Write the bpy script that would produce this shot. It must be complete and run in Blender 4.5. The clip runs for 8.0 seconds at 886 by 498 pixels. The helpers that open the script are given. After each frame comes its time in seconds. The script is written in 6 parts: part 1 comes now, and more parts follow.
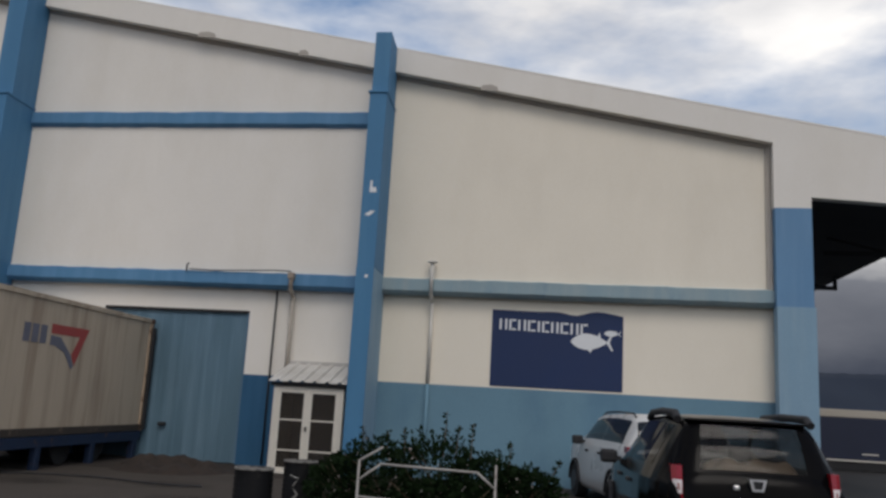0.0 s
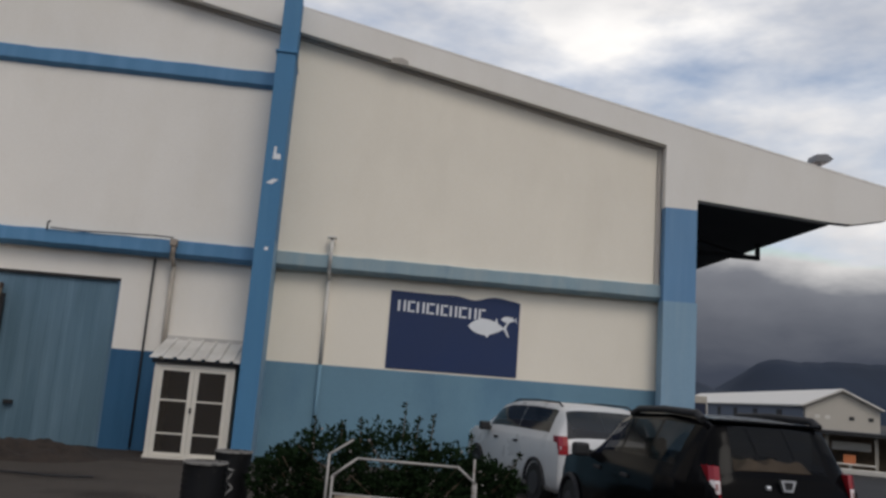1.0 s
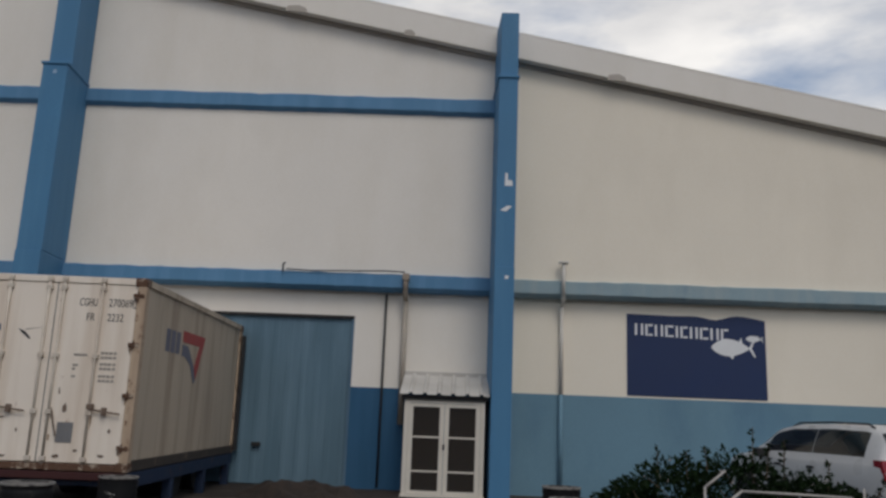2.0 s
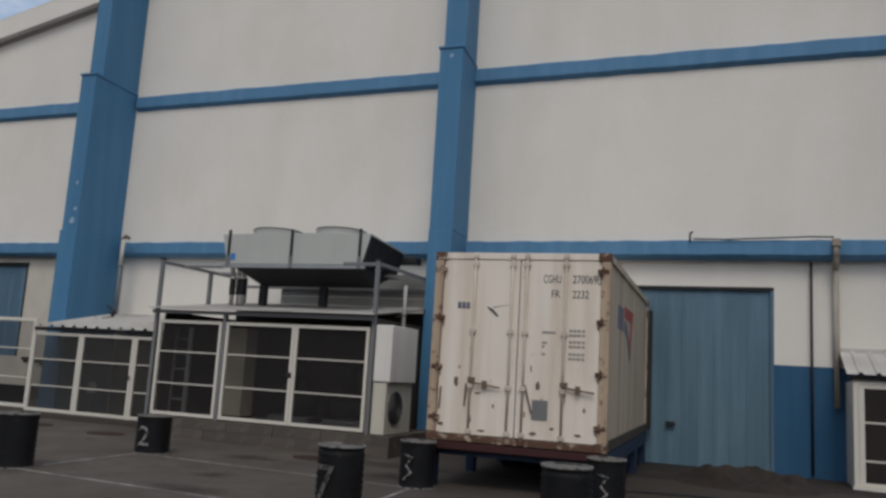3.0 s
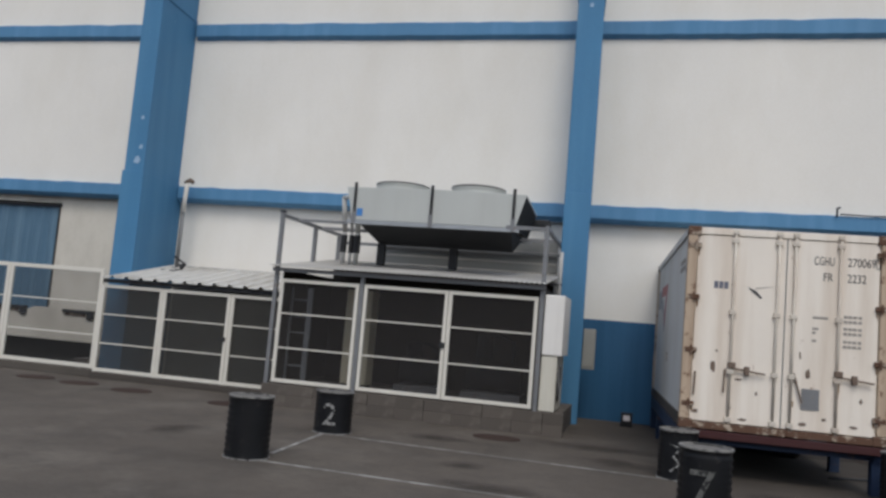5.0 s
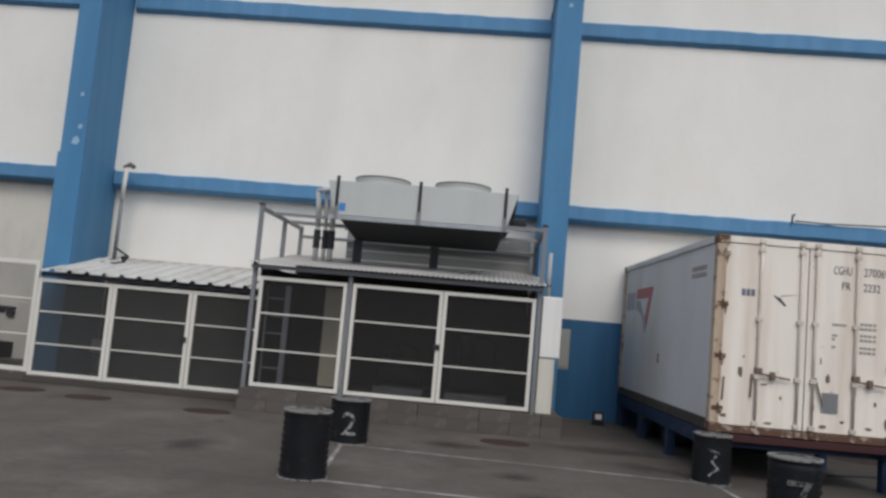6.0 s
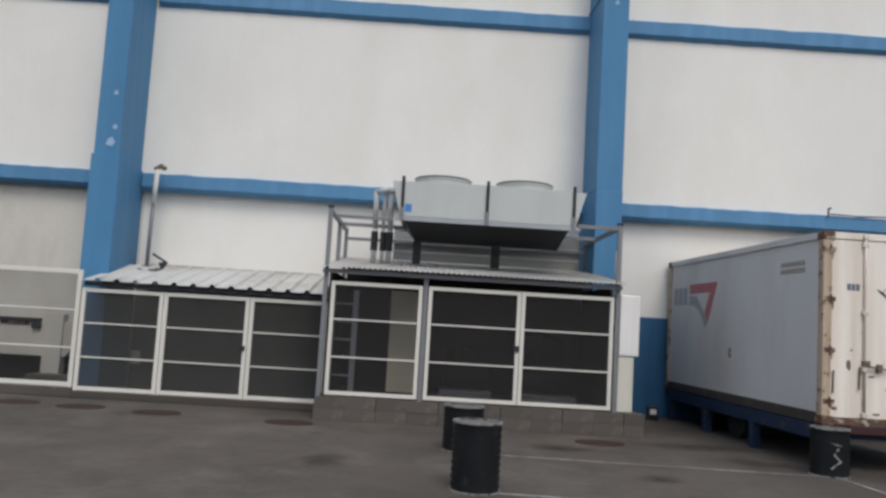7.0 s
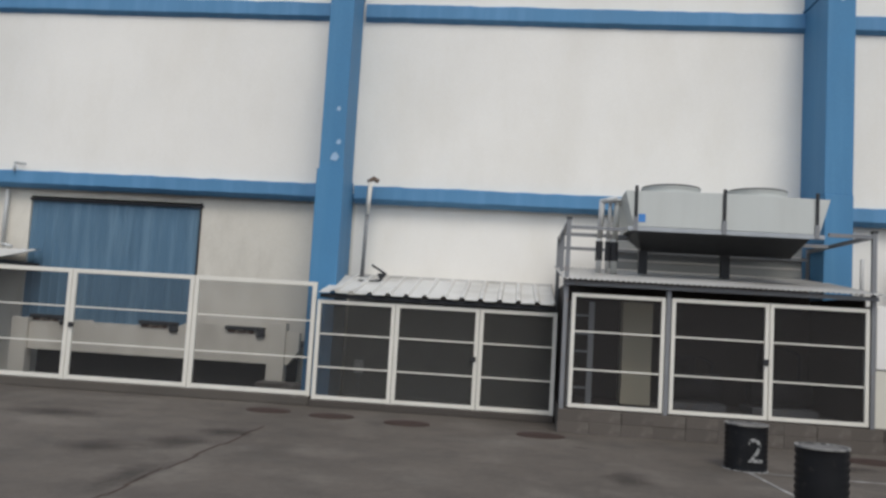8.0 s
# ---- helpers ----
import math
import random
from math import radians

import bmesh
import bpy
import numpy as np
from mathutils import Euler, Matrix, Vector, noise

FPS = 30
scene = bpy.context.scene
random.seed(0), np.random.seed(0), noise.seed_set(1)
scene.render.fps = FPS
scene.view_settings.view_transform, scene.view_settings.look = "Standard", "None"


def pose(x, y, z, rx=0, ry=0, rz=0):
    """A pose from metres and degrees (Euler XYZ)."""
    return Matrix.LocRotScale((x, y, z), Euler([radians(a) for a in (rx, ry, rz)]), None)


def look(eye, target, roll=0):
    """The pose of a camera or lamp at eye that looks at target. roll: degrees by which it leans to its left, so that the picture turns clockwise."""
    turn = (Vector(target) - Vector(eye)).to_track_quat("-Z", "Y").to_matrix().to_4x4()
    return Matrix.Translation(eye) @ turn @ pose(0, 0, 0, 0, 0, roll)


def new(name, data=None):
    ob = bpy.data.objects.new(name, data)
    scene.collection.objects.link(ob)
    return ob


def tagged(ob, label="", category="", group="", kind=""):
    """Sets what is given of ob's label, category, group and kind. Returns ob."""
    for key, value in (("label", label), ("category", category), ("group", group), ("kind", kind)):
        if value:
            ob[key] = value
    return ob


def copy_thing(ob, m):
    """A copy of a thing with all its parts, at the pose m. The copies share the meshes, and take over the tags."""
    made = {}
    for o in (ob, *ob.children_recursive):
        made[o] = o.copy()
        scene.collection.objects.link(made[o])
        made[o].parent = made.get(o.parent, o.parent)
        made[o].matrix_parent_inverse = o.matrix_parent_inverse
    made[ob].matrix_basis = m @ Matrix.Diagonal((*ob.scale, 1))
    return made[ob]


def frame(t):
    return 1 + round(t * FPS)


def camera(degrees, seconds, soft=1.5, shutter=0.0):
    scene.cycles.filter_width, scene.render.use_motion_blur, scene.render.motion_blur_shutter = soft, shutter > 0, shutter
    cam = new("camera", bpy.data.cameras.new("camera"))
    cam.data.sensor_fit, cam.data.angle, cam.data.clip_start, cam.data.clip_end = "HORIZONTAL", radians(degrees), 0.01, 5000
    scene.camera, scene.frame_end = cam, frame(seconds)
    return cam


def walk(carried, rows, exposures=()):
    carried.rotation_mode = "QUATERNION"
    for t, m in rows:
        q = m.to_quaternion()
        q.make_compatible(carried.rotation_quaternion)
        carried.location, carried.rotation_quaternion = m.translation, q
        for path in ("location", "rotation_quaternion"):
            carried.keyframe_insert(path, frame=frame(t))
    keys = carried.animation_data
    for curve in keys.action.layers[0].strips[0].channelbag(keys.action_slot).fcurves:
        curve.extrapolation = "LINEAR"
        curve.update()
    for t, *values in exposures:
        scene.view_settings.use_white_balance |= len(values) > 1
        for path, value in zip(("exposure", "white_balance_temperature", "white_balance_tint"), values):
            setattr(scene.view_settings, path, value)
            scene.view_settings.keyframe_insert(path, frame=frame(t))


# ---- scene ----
cam = camera(57.3, 8.0, soft=2.8)
PATH = [
    (0, (1.432, -0.06, 1.611), (1.124, 1.88, 1.986), 3.3),
    (0.5, (0.287, 0.167, 1.621), (0.24, 2.137, 1.969), 3.8),
    (1, (-0.862, 0.374, 1.685), (-0.674, 2.336, 2.028), 4.4),
    (1.2, (-1.373, 0.409, 1.708), (-1.165, 2.363, 2.076), 4.6),
    (2.3, (-4.532, 1.229, 1.454), (-4.836, 3.164, 1.855), 1.8),
    (2.5, (-4.998, 1.291, 1.494), (-5.507, 3.191, 1.861), 2.0),
    (3, (-6.247, 1.329, 1.51), (-6.968, 3.171, 1.812), 3.4),
    (3.5, (-7.424, 1.364, 1.523), (-8.198, 3.196, 1.736), 2.7),
    (4, (-8.703, 1.086, 1.474), (-9.495, 2.908, 1.706), 5.0),
    (4.5, (-9.767, 1.047, 1.61), (-10.469, 2.906, 1.842), 6.5),
    (4.7, (-10.269, 0.938, 1.622), (-10.88, 2.831, 1.821), 5.8),
    (6, (-13.364, 0.97, 1.665), (-13.498, 2.957, 1.853), 5.0),
    (6.5, (-14.585, 1.075, 1.677), (-14.538, 3.067, 1.854), 4.9),
    (7, (-15.822, 1.13, 1.624), (-15.777, 3.121, 1.81), 3.4),
    (7.5, (-17.084, 1.133, 1.677), (-17.134, 3.124, 1.863), 4.4),
    (8, (-18.255, 1.088, 1.71), (-18.433, 3.073, 1.878), 3.4),
]
walk(cam, [(t, look(eye, target, roll)) for t, eye, target, roll in PATH],
     [(0.0, -0.25, 6580, 11), (1.0, -0.26, 6610, 11), (2.5, -0.46, 6590, 10), (3.5, 0.05, 6500, 9), (4.5, 0.22, 6330, 9), (6.0, 0.29, 6320, 9), (7.0, 0.37, 6320, 9), (8.0, 0.46, 6370, 8)])

# ---- world, sun ----
world = bpy.data.worlds.new("world")
scene.world = world
world.use_nodes = True
wn, wl = world.node_tree.nodes, world.node_tree.links
wn.clear()
w_out = wn.new("ShaderNodeOutputWorld")
w_bg = wn.new("ShaderNodeBackground")
w_sky = wn.new("ShaderNodeTexSky")
w_sky.sky_type = "NISHITA"
w_sky.sun_disc = False
w_sky.sun_elevation = radians(38)
w_sky.sun_rotation = radians(160)
w_co = wn.new("ShaderNodeTexCoord")
w_map = wn.new("ShaderNodeMapping")
w_map.inputs["Scale"].default_value = (1.0, 1.0, 2.6)
w_map.inputs["Location"].default_value = (0.35, 0.1, 0.0)
w_noise = wn.new("ShaderNodeTexNoise")
w_noise.inputs["Scale"].default_value = 2.4
w_noise.inputs["Detail"].default_value = 6
w_noise.inputs["Roughness"].default_value = 0.55
w_ramp = wn.new("ShaderNodeValToRGB")
w_ramp.color_ramp.elements[0].position = 0.41
w_ramp.color_ramp.elements[1].position = 0.63
w_noise2 = wn.new("ShaderNodeTexNoise")
w_noise2.inputs["Scale"].default_value = 3.2
w_noise2.inputs["Detail"].default_value = 6
w_ramp2 = wn.new("ShaderNodeValToRGB")
w_ramp2.color_ramp.elements[0].position = 0.3
w_ramp2.color_ramp.elements[1].position = 0.72
w_ramp2.color_ramp.elements[0].color = (6.4, 6.6, 7.1, 1)
w_ramp2.color_ramp.elements[1].color = (14.0, 13.8, 13.4, 1)
w_sep = wn.new("ShaderNodeSeparateXYZ")
w_low = wn.new("ShaderNodeValToRGB")
w_low.color_ramp.elements[0].position = 0.045
w_low.color_ramp.elements[1].position = 0.23
w_low.color_ramp.elements[0].color = (0.62, 0.74, 1.05, 1)
w_low.color_ramp.elements[1].color = (14.2, 14.0, 13.6, 1)
w_mid = w_low.color_ramp.elements.new(0.145)
w_mid.color = (2.3, 2.45, 2.8, 1)
w_mul = wn.new("ShaderNodeMixRGB")
w_mul.blend_type = "DARKEN"
w_mul.inputs[0].default_value = 1.0
w_mix = wn.new("ShaderNodeMixRGB")
wl.new(w_co.outputs["Generated"], w_map.inputs["Vector"])
wl.new(w_map.outputs["Vector"], w_noise.inputs["Vector"])
wl.new(w_map.outputs["Vector"], w_noise2.inputs["Vector"])
wl.new(w_noise.outputs["Fac"], w_ramp.inputs["Fac"])
wl.new(w_noise2.outputs["Fac"], w_ramp2.inputs["Fac"])
wl.new(w_co.outputs["Generated"], w_sep.inputs["Vector"])
w_rag = wn.new("ShaderNodeMath")
w_rag.operation = "MULTIPLY_ADD"
w_rag.inputs[1].default_value = 0.22
w_base = wn.new("ShaderNodeMath")
w_base.operation = "SUBTRACT"
w_base.inputs[1].default_value = 0.11
wl.new(w_sep.outputs["Z"], w_base.inputs[0])
wl.new(w_noise.outputs["Fac"], w_rag.inputs[0])
wl.new(w_base.outputs[0], w_rag.inputs[2])
wl.new(w_rag.outputs[0], w_low.inputs["Fac"])
wl.new(w_ramp.outputs["Color"], w_mix.inputs[0])
w_gain = wn.new("ShaderNodeVectorMath")
w_gain.operation = "SCALE"
w_gain.inputs["Scale"].default_value = 1.6
wl.new(w_sky.outputs["Color"], w_gain.inputs[0])
wl.new(w_gain.outputs["Vector"], w_mix.inputs[1])
wl.new(w_ramp2.outputs["Color"], w_mix.inputs[2])
wl.new(w_mix.outputs["Color"], w_mul.inputs[1])
wl.new(w_low.outputs["Color"], w_mul.inputs[2])
wl.new(w_mul.outputs["Color"], w_bg.inputs["Color"])
w_bg.inputs["Strength"].default_value = 0.1
wl.new(w_bg.outputs["Background"], w_out.inputs["Surface"])

sun_data = bpy.data.lights.new("sun", "SUN")
sun_data.energy = 1.1
sun_data.angle = radians(22)
sun_data.color = (1.0, 0.95, 0.88)
sun = new("sun", sun_data)
sun.matrix_world = look((0, -20, 40), (-8, 10, 0))


# ---- materials ----
def surf(name, col, rough=0.6, metal=0.0, var=0.12, scale=1.2, stain=None, amount=0.0, streak=False,
         bump=0.08, bscale=90.0, spots=None, spot_amount=0.0, spot_scale=6.0, spot_edge=(0.60, 0.68), per_object=0.0):
    """Two-scale painted or raw surface with optional stains (vertical streaks) and worn spots."""
    m = bpy.data.materials.new(name)
    m.use_nodes = True
    n, l = m.node_tree.nodes, m.node_tree.links
    bs = n["Principled BSDF"]
    bs.inputs["Metallic"].default_value = metal
    co = n.new("ShaderNodeTexCoord")
    big = n.new("ShaderNodeTexNoise")
    big.inputs["Scale"].default_value = scale
    big.inputs["Detail"].default_value = 6
    fine = n.new("ShaderNodeTexNoise")
    fine.inputs["Scale"].default_value = bscale
    fine.inputs["Detail"].default_value = 4
    l.new(co.outputs["Object"], big.inputs["Vector"])
    l.new(co.outputs["Object"], fine.inputs["Vector"])
    mix = n.new("ShaderNodeMixRGB")
    mix.inputs[1].default_value = (*[c * (1 - var) for c in col], 1)
    mix.inputs[2].default_value = (*[min(1, c * (1 + var)) for c in col], 1)
    l.new(big.outputs["Fac"], mix.inputs[0])
    grain = n.new("ShaderNodeMixRGB")
    grain.blend_type = "OVERLAY"
    grain.inputs[0].default_value = 0.16
    l.new(mix.outputs[0], grain.inputs[1])
    l.new(fine.outputs["Fac"], grain.inputs[2])
    out = grain.outputs[0]
    if stain:
        mp = n.new("ShaderNodeMapping")
        mp.inputs["Scale"].default_value = (0.5, 0.5, 0.2) if streak == "soft" else (2.2, 2.2, 0.16) if streak else (0.55, 0.55, 0.55)
        st = n.new("ShaderNodeTexNoise")
        st.inputs["Scale"].default_value = 1.6
        st.inputs["Detail"].default_value = 8
        st.inputs["Roughness"].default_value = 0.6
        rp = n.new("ShaderNodeValToRGB")
        rp.color_ramp.elements[0].position = 0.45
        rp.color_ramp.elements[1].position = 0.75
        sc = n.new("ShaderNodeMath")
        sc.operation = "MULTIPLY"
        sc.inputs[1].default_value = amount
        mx = n.new("ShaderNodeMixRGB")
        mx.inputs[2].default_value = (*stain, 1)
        l.new(co.outputs["Object"], mp.inputs["Vector"])
        l.new(mp.outputs["Vector"], st.inputs["Vector"])
        l.new(st.outputs["Fac"], rp.inputs["Fac"])
        l.new(rp.outputs["Color"], sc.inputs[0])
        l.new(sc.outputs[0], mx.inputs[0])
        l.new(out, mx.inputs[1])
        out = mx.outputs[0]
    if spots:
        sp = n.new("ShaderNodeTexNoise")
        sp.inputs["Scale"].default_value = spot_scale
        sp.inputs["Detail"].default_value = 7
        sp.inputs["Roughness"].default_value = 0.65
        rp = n.new("ShaderNodeValToRGB")
        rp.color_ramp.elements[0].position = spot_edge[0]
        rp.color_ramp.elements[1].position = spot_edge[1]
        sc = n.new("ShaderNodeMath")
        sc.operation = "MULTIPLY"
        sc.inputs[1].default_value = spot_amount
        mx = n.new("ShaderNodeMixRGB")
        mx.inputs[2].default_value = (*spots, 1)
        l.new(co.outputs["Object"], sp.inputs["Vector"])
        l.new(sp.outputs["Fac"], rp.inputs["Fac"])
        l.new(rp.outputs["Color"], sc.inputs[0])
        l.new(sc.outputs[0], mx.inputs[0])
        l.new(out, mx.inputs[1])
        out = mx.outputs[0]
    if per_object:
        oi = n.new("ShaderNodeObjectInfo")
        hs = n.new("ShaderNodeHueSaturation")
        ma = n.new("ShaderNodeMapRange")
        ma.inputs["To Min"].default_value = 1 - per_object
        ma.inputs["To Max"].default_value = 1 + per_object
        l.new(oi.outputs["Random"], ma.inputs["Value"])
        l.new(ma.outputs[0], hs.inputs["Value"])
        l.new(out, hs.inputs["Color"])
        out = hs.outputs[0]
    l.new(out, bs.inputs["Base Color"])
    mr = n.new("ShaderNodeMapRange")
    mr.inputs["To Min"].default_value = max(0.02, rough - 0.12)
    mr.inputs["To Max"].default_value = min(1.0, rough + 0.12)
    l.new(big.outputs["Fac"], mr.inputs["Value"])
    l.new(mr.outputs[0], bs.inputs["Roughness"])
    bp = n.new("ShaderNodeBump")
    bp.inputs["Strength"].default_value = bump
    bp.inputs["Distance"].default_value = 0.01
    l.new(fine.outputs["Fac"], bp.inputs["Height"])
    l.new(bp.outputs[0], bs.inputs["Normal"])
    return m


def glassy(name, tint, alpha_clear):
    """Dark tinted pane: part see-through, part glossy."""
    m = bpy.data.materials.new(name)
    m.use_nodes = True
    n, l = m.node_tree.nodes, m.node_tree.links
    bs = n["Principled BSDF"]
    bs.inputs["Base Color"].default_value = (*tint, 1)
    bs.inputs["Roughness"].default_value = 0.06
    tr = n.new("ShaderNodeBsdfTransparent")
    mx = n.new("ShaderNodeMixShader")
    mx.inputs[0].default_value = 1 - alpha_clear
    l.new(tr.outputs[0], mx.inputs[1])
    l.new(bs.outputs[0], mx.inputs[2])
    l.new(mx.outputs[0], n["Material Output"].inputs["Surface"])
    return m


def yard_surf():
    """Worn yard concrete: cloudy tone, fine mottling, pale worn patches, a darker eastern half and hairline cracks."""
    m = bpy.data.materials.new("yard_concrete")
    m.use_nodes = True
    n, l = m.node_tree.nodes, m.node_tree.links
    bs = n["Principled BSDF"]
    co = n.new("ShaderNodeTexCoord")

    def cloud(scale, detail, rough):
        t = n.new("ShaderNodeTexNoise")
        t.inputs["Scale"].default_value = scale
        t.inputs["Detail"].default_value = detail
        t.inputs["Roughness"].default_value = rough
        l.new(co.outputs["Object"], t.inputs["Vector"])
        return t.outputs["Fac"]

    def span(value, a, b, lo, hi):
        r = n.new("ShaderNodeMapRange")
        r.inputs["From Min"].default_value = a
        r.inputs["From Max"].default_value = b
        r.inputs["To Min"].default_value = lo
        r.inputs["To Max"].default_value = hi
        l.new(value, r.inputs["Value"])
        return r.outputs["Result"]

    def layer(fac, under, colour):
        x = n.new("ShaderNodeMixRGB")
        l.new(fac, x.inputs[0])
        if isinstance(under, tuple):
            x.inputs[1].default_value = (*under, 1)
        else:
            l.new(under, x.inputs[1])
        x.inputs[2].default_value = (*colour, 1)
        return x.outputs[0]

    out = layer(span(cloud(0.35, 6, 0.55), 0.32, 0.68, 0.0, 1.0), (0.064, 0.050, 0.0385), (0.100, 0.080, 0.0635))
    out = layer(span(cloud(1.3, 8, 0.62), 0.46, 0.70, 0.0, 0.55), out, (0.030, 0.024, 0.019))
    out = layer(span(cloud(0.8, 9, 0.66), 0.50, 0.70, 0.0, 0.6), out, (0.152, 0.130, 0.108))
    out = layer(span(cloud(9.0, 6, 0.7), 0.45, 0.75, 0.0, 0.45), out, (0.036, 0.029, 0.023))
    out = layer(span(cloud(46.0, 3, 0.6), 0.56, 0.72, 0.0, 0.5), out, (0.15, 0.135, 0.12))
    # darker brown tone towards the container bay and the planting
    sep = n.new("ShaderNodeSeparateXYZ")
    l.new(co.outputs["Object"], sep.inputs[0])
    wob = n.new("ShaderNodeMath")
    wob.operation = "MULTIPLY_ADD"
    wob.inputs[1].default_value = 9.0
    l.new(cloud(0.22, 5, 0.6), wob.inputs[0])
    l.new(sep.outputs["X"], wob.inputs[2])
    out = layer(span(wob.outputs[0], -8.5, -3.0, 0.0, 0.74), out, (0.026, 0.019, 0.014))
    # hairline cracks
    warp = n.new("ShaderNodeTexNoise")
    warp.inputs["Scale"].default_value = 0.9
    warp.inputs["Detail"].default_value = 6
    l.new(co.outputs["Object"], warp.inputs["Vector"])
    shift = n.new("ShaderNodeVectorMath")
    shift.operation = "MULTIPLY_ADD"
    shift.inputs[1].default_value = (1.6, 1.6, 0)
    l.new(warp.outputs["Color"], shift.inputs[0])
    l.new(co.outputs["Object"], shift.inputs[2])
    vor = n.new("ShaderNodeTexVoronoi")
    vor.feature = "DISTANCE_TO_EDGE"
    vor.inputs["Scale"].default_value = 0.24
    l.new(shift.outputs[0], vor.inputs["Vector"])
    crack = span(vor.outputs["Distance"], 0.0, 0.004, 0.32, 0.0)
    out = layer(crack, out, (0.020, 0.016, 0.013))
    l.new(out, bs.inputs["Base Color"])
    l.new(span(cloud(0.8, 5, 0.6), 0.3, 0.7, 0.78, 0.97), bs.inputs["Roughness"])
    bp = n.new("ShaderNodeBump")
    bp.inputs["Strength"].default_value = 0.5
    bp.inputs["Distance"].default_value = 0.01
    l.new(cloud(28.0, 4, 0.6), bp.inputs["Height"])
    l.new(bp.outputs[0], bs.inputs["Normal"])
    return m


M_WHITE = surf("wall_white_paint", (0.775, 0.735, 0.675), 0.85, var=0.08, scale=0.5, stain=(0.58, 0.52, 0.42), amount=0.24, streak="soft", bump=0.12, bscale=40)
M_WHITE_EAST = surf("wall_cream_paint", (0.82, 0.752, 0.635), 0.85, var=0.07, scale=0.5, stain=(0.62, 0.55, 0.44), amount=0.24, streak="soft", bump=0.12, bscale=40)
M_CREAM = surf("wall_old_white", (0.61, 0.565, 0.49), 0.88, var=0.10, scale=0.9, stain=(0.27, 0.235, 0.19), amount=0.6, streak="soft", bump=0.15, bscale=40)
M_BLUE = surf("wall_blue_paint", (0.055, 0.183, 0.335), 0.7, var=0.14, scale=0.6, stain=(0.10, 0.26, 0.42), amount=0.4, streak=True, bump=0.12, bscale=45, spots=(0.35, 0.5, 0.68), spot_amount=0.5, spot_scale=2.4, spot_edge=(0.69, 0.73))
M_BLUE_BEAM = surf("beam_blue_paint", (0.080, 0.213, 0.37), 0.72, var=0.12, scale=0.8, stain=(0.14, 0.30, 0.50), amount=0.5, streak=True, bump=0.12, bscale=45)
M_PALE = surf("wall_pale_blue", (0.130, 0.245, 0.322), 0.75, var=0.16, scale=0.6, stain=(0.055, 0.135, 0.225), amount=0.6, streak="soft", bump=0.12, bscale=45)
M_PALE2 = surf("beam_pale_blue", (0.21, 0.335, 0.44), 0.75, var=0.1, scale=0.8, stain=(0.34, 0.44, 0.50), amount=0.5, streak=True, bump=0.12, bscale=45)
M_PALEBEAM = surf("faded_beam_paint", (0.25, 0.345, 0.385), 0.78, var=0.12, scale=1.2, stain=(0.36, 0.40, 0.40), amount=0.6, streak=True, bump=0.12, bscale=45, spots=(0.16, 0.25, 0.32), spot_amount=0.5, spot_scale=2.0, spot_edge=(0.56, 0.68))
M_BLUE_DADO = surf("dado_blue_paint", (0.014, 0.083, 0.175), 0.72, var=0.16, scale=0.7, stain=(0.045, 0.14, 0.27), amount=0.45, streak=True, bump=0.12, bscale=45)
M_DOORBLUE = surf("door_blue_metal", (0.085, 0.157, 0.212), 0.65, 0.0, var=0.16, scale=0.9, stain=(0.17, 0.27, 0.35), amount=0.6, streak=True, bump=0.06)
M_DOORBLUE2 = surf("door_old_blue_metal", (0.078, 0.150, 0.222), 0.6, 0.1, var=0.22, scale=0.9, stain=(0.18, 0.28, 0.36), amount=0.85, streak=True, bump=0.06)
M_SIGN = surf("sign_navy_paint", (0.006, 0.022, 0.085), 0.6, var=0.15, scale=1.2, bump=0.08)
M_SIGNWHITE = surf("sign_white_paint", (0.72, 0.73, 0.74), 0.6, var=0.06, scale=3)
M_GROUND = yard_surf()
M_CONC = surf("grey_block_concrete", (0.096, 0.080, 0.067), 0.92, var=0.35, scale=2.2, stain=(0.045, 0.037, 0.030), amount=0.7, bump=0.5, bscale=50, per_object=0.12, spots=(0.19, 0.17, 0.145), spot_amount=0.5, spot_scale=2.4, spot_edge=(0.52, 0.68))
M_DIRTY = surf("grimy_grey_plaster", (0.24, 0.23, 0.21), 0.9, var=0.25, scale=0.9, stain=(0.10, 0.09, 0.08), amount=0.6, bump=0.2, bscale=30)
# Dark concrete, also the colour for shade in the cage and below the dock.
M_DARKCONC_SHADE = surf("dark_concrete_and_shade", (0.060, 0.050, 0.042), 0.92, var=0.25, scale=1.5, bump=0.4, bscale=40)
M_MUD = surf("brown_mud", (0.021, 0.014, 0.010), 0.95, var=0.35, scale=3, bump=0.8, bscale=22)
M_RUBBLE = surf("brown_rubble", (0.027, 0.018, 0.013), 0.95, var=0.4, scale=5, bump=0.9, bscale=18, spots=(0.012, 0.008, 0.006), spot_amount=0.8, spot_scale=6, spot_edge=(0.5, 0.6))
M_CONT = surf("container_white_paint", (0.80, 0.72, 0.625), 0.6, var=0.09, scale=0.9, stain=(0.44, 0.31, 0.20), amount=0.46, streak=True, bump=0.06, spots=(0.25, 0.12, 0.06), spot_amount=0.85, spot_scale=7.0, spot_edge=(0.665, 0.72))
# West side darker than the doors: its shade is in the base colour.
M_CONTWEST = surf("container_shaded_side", (0.56, 0.545, 0.525), 0.6, var=0.08, scale=0.8, stain=(0.40, 0.36, 0.30), amount=0.6, streak="soft", bump=0.06, spots=(0.3, 0.22, 0.16), spot_amount=0.4, spot_scale=3.0, spot_edge=(0.73, 0.77))
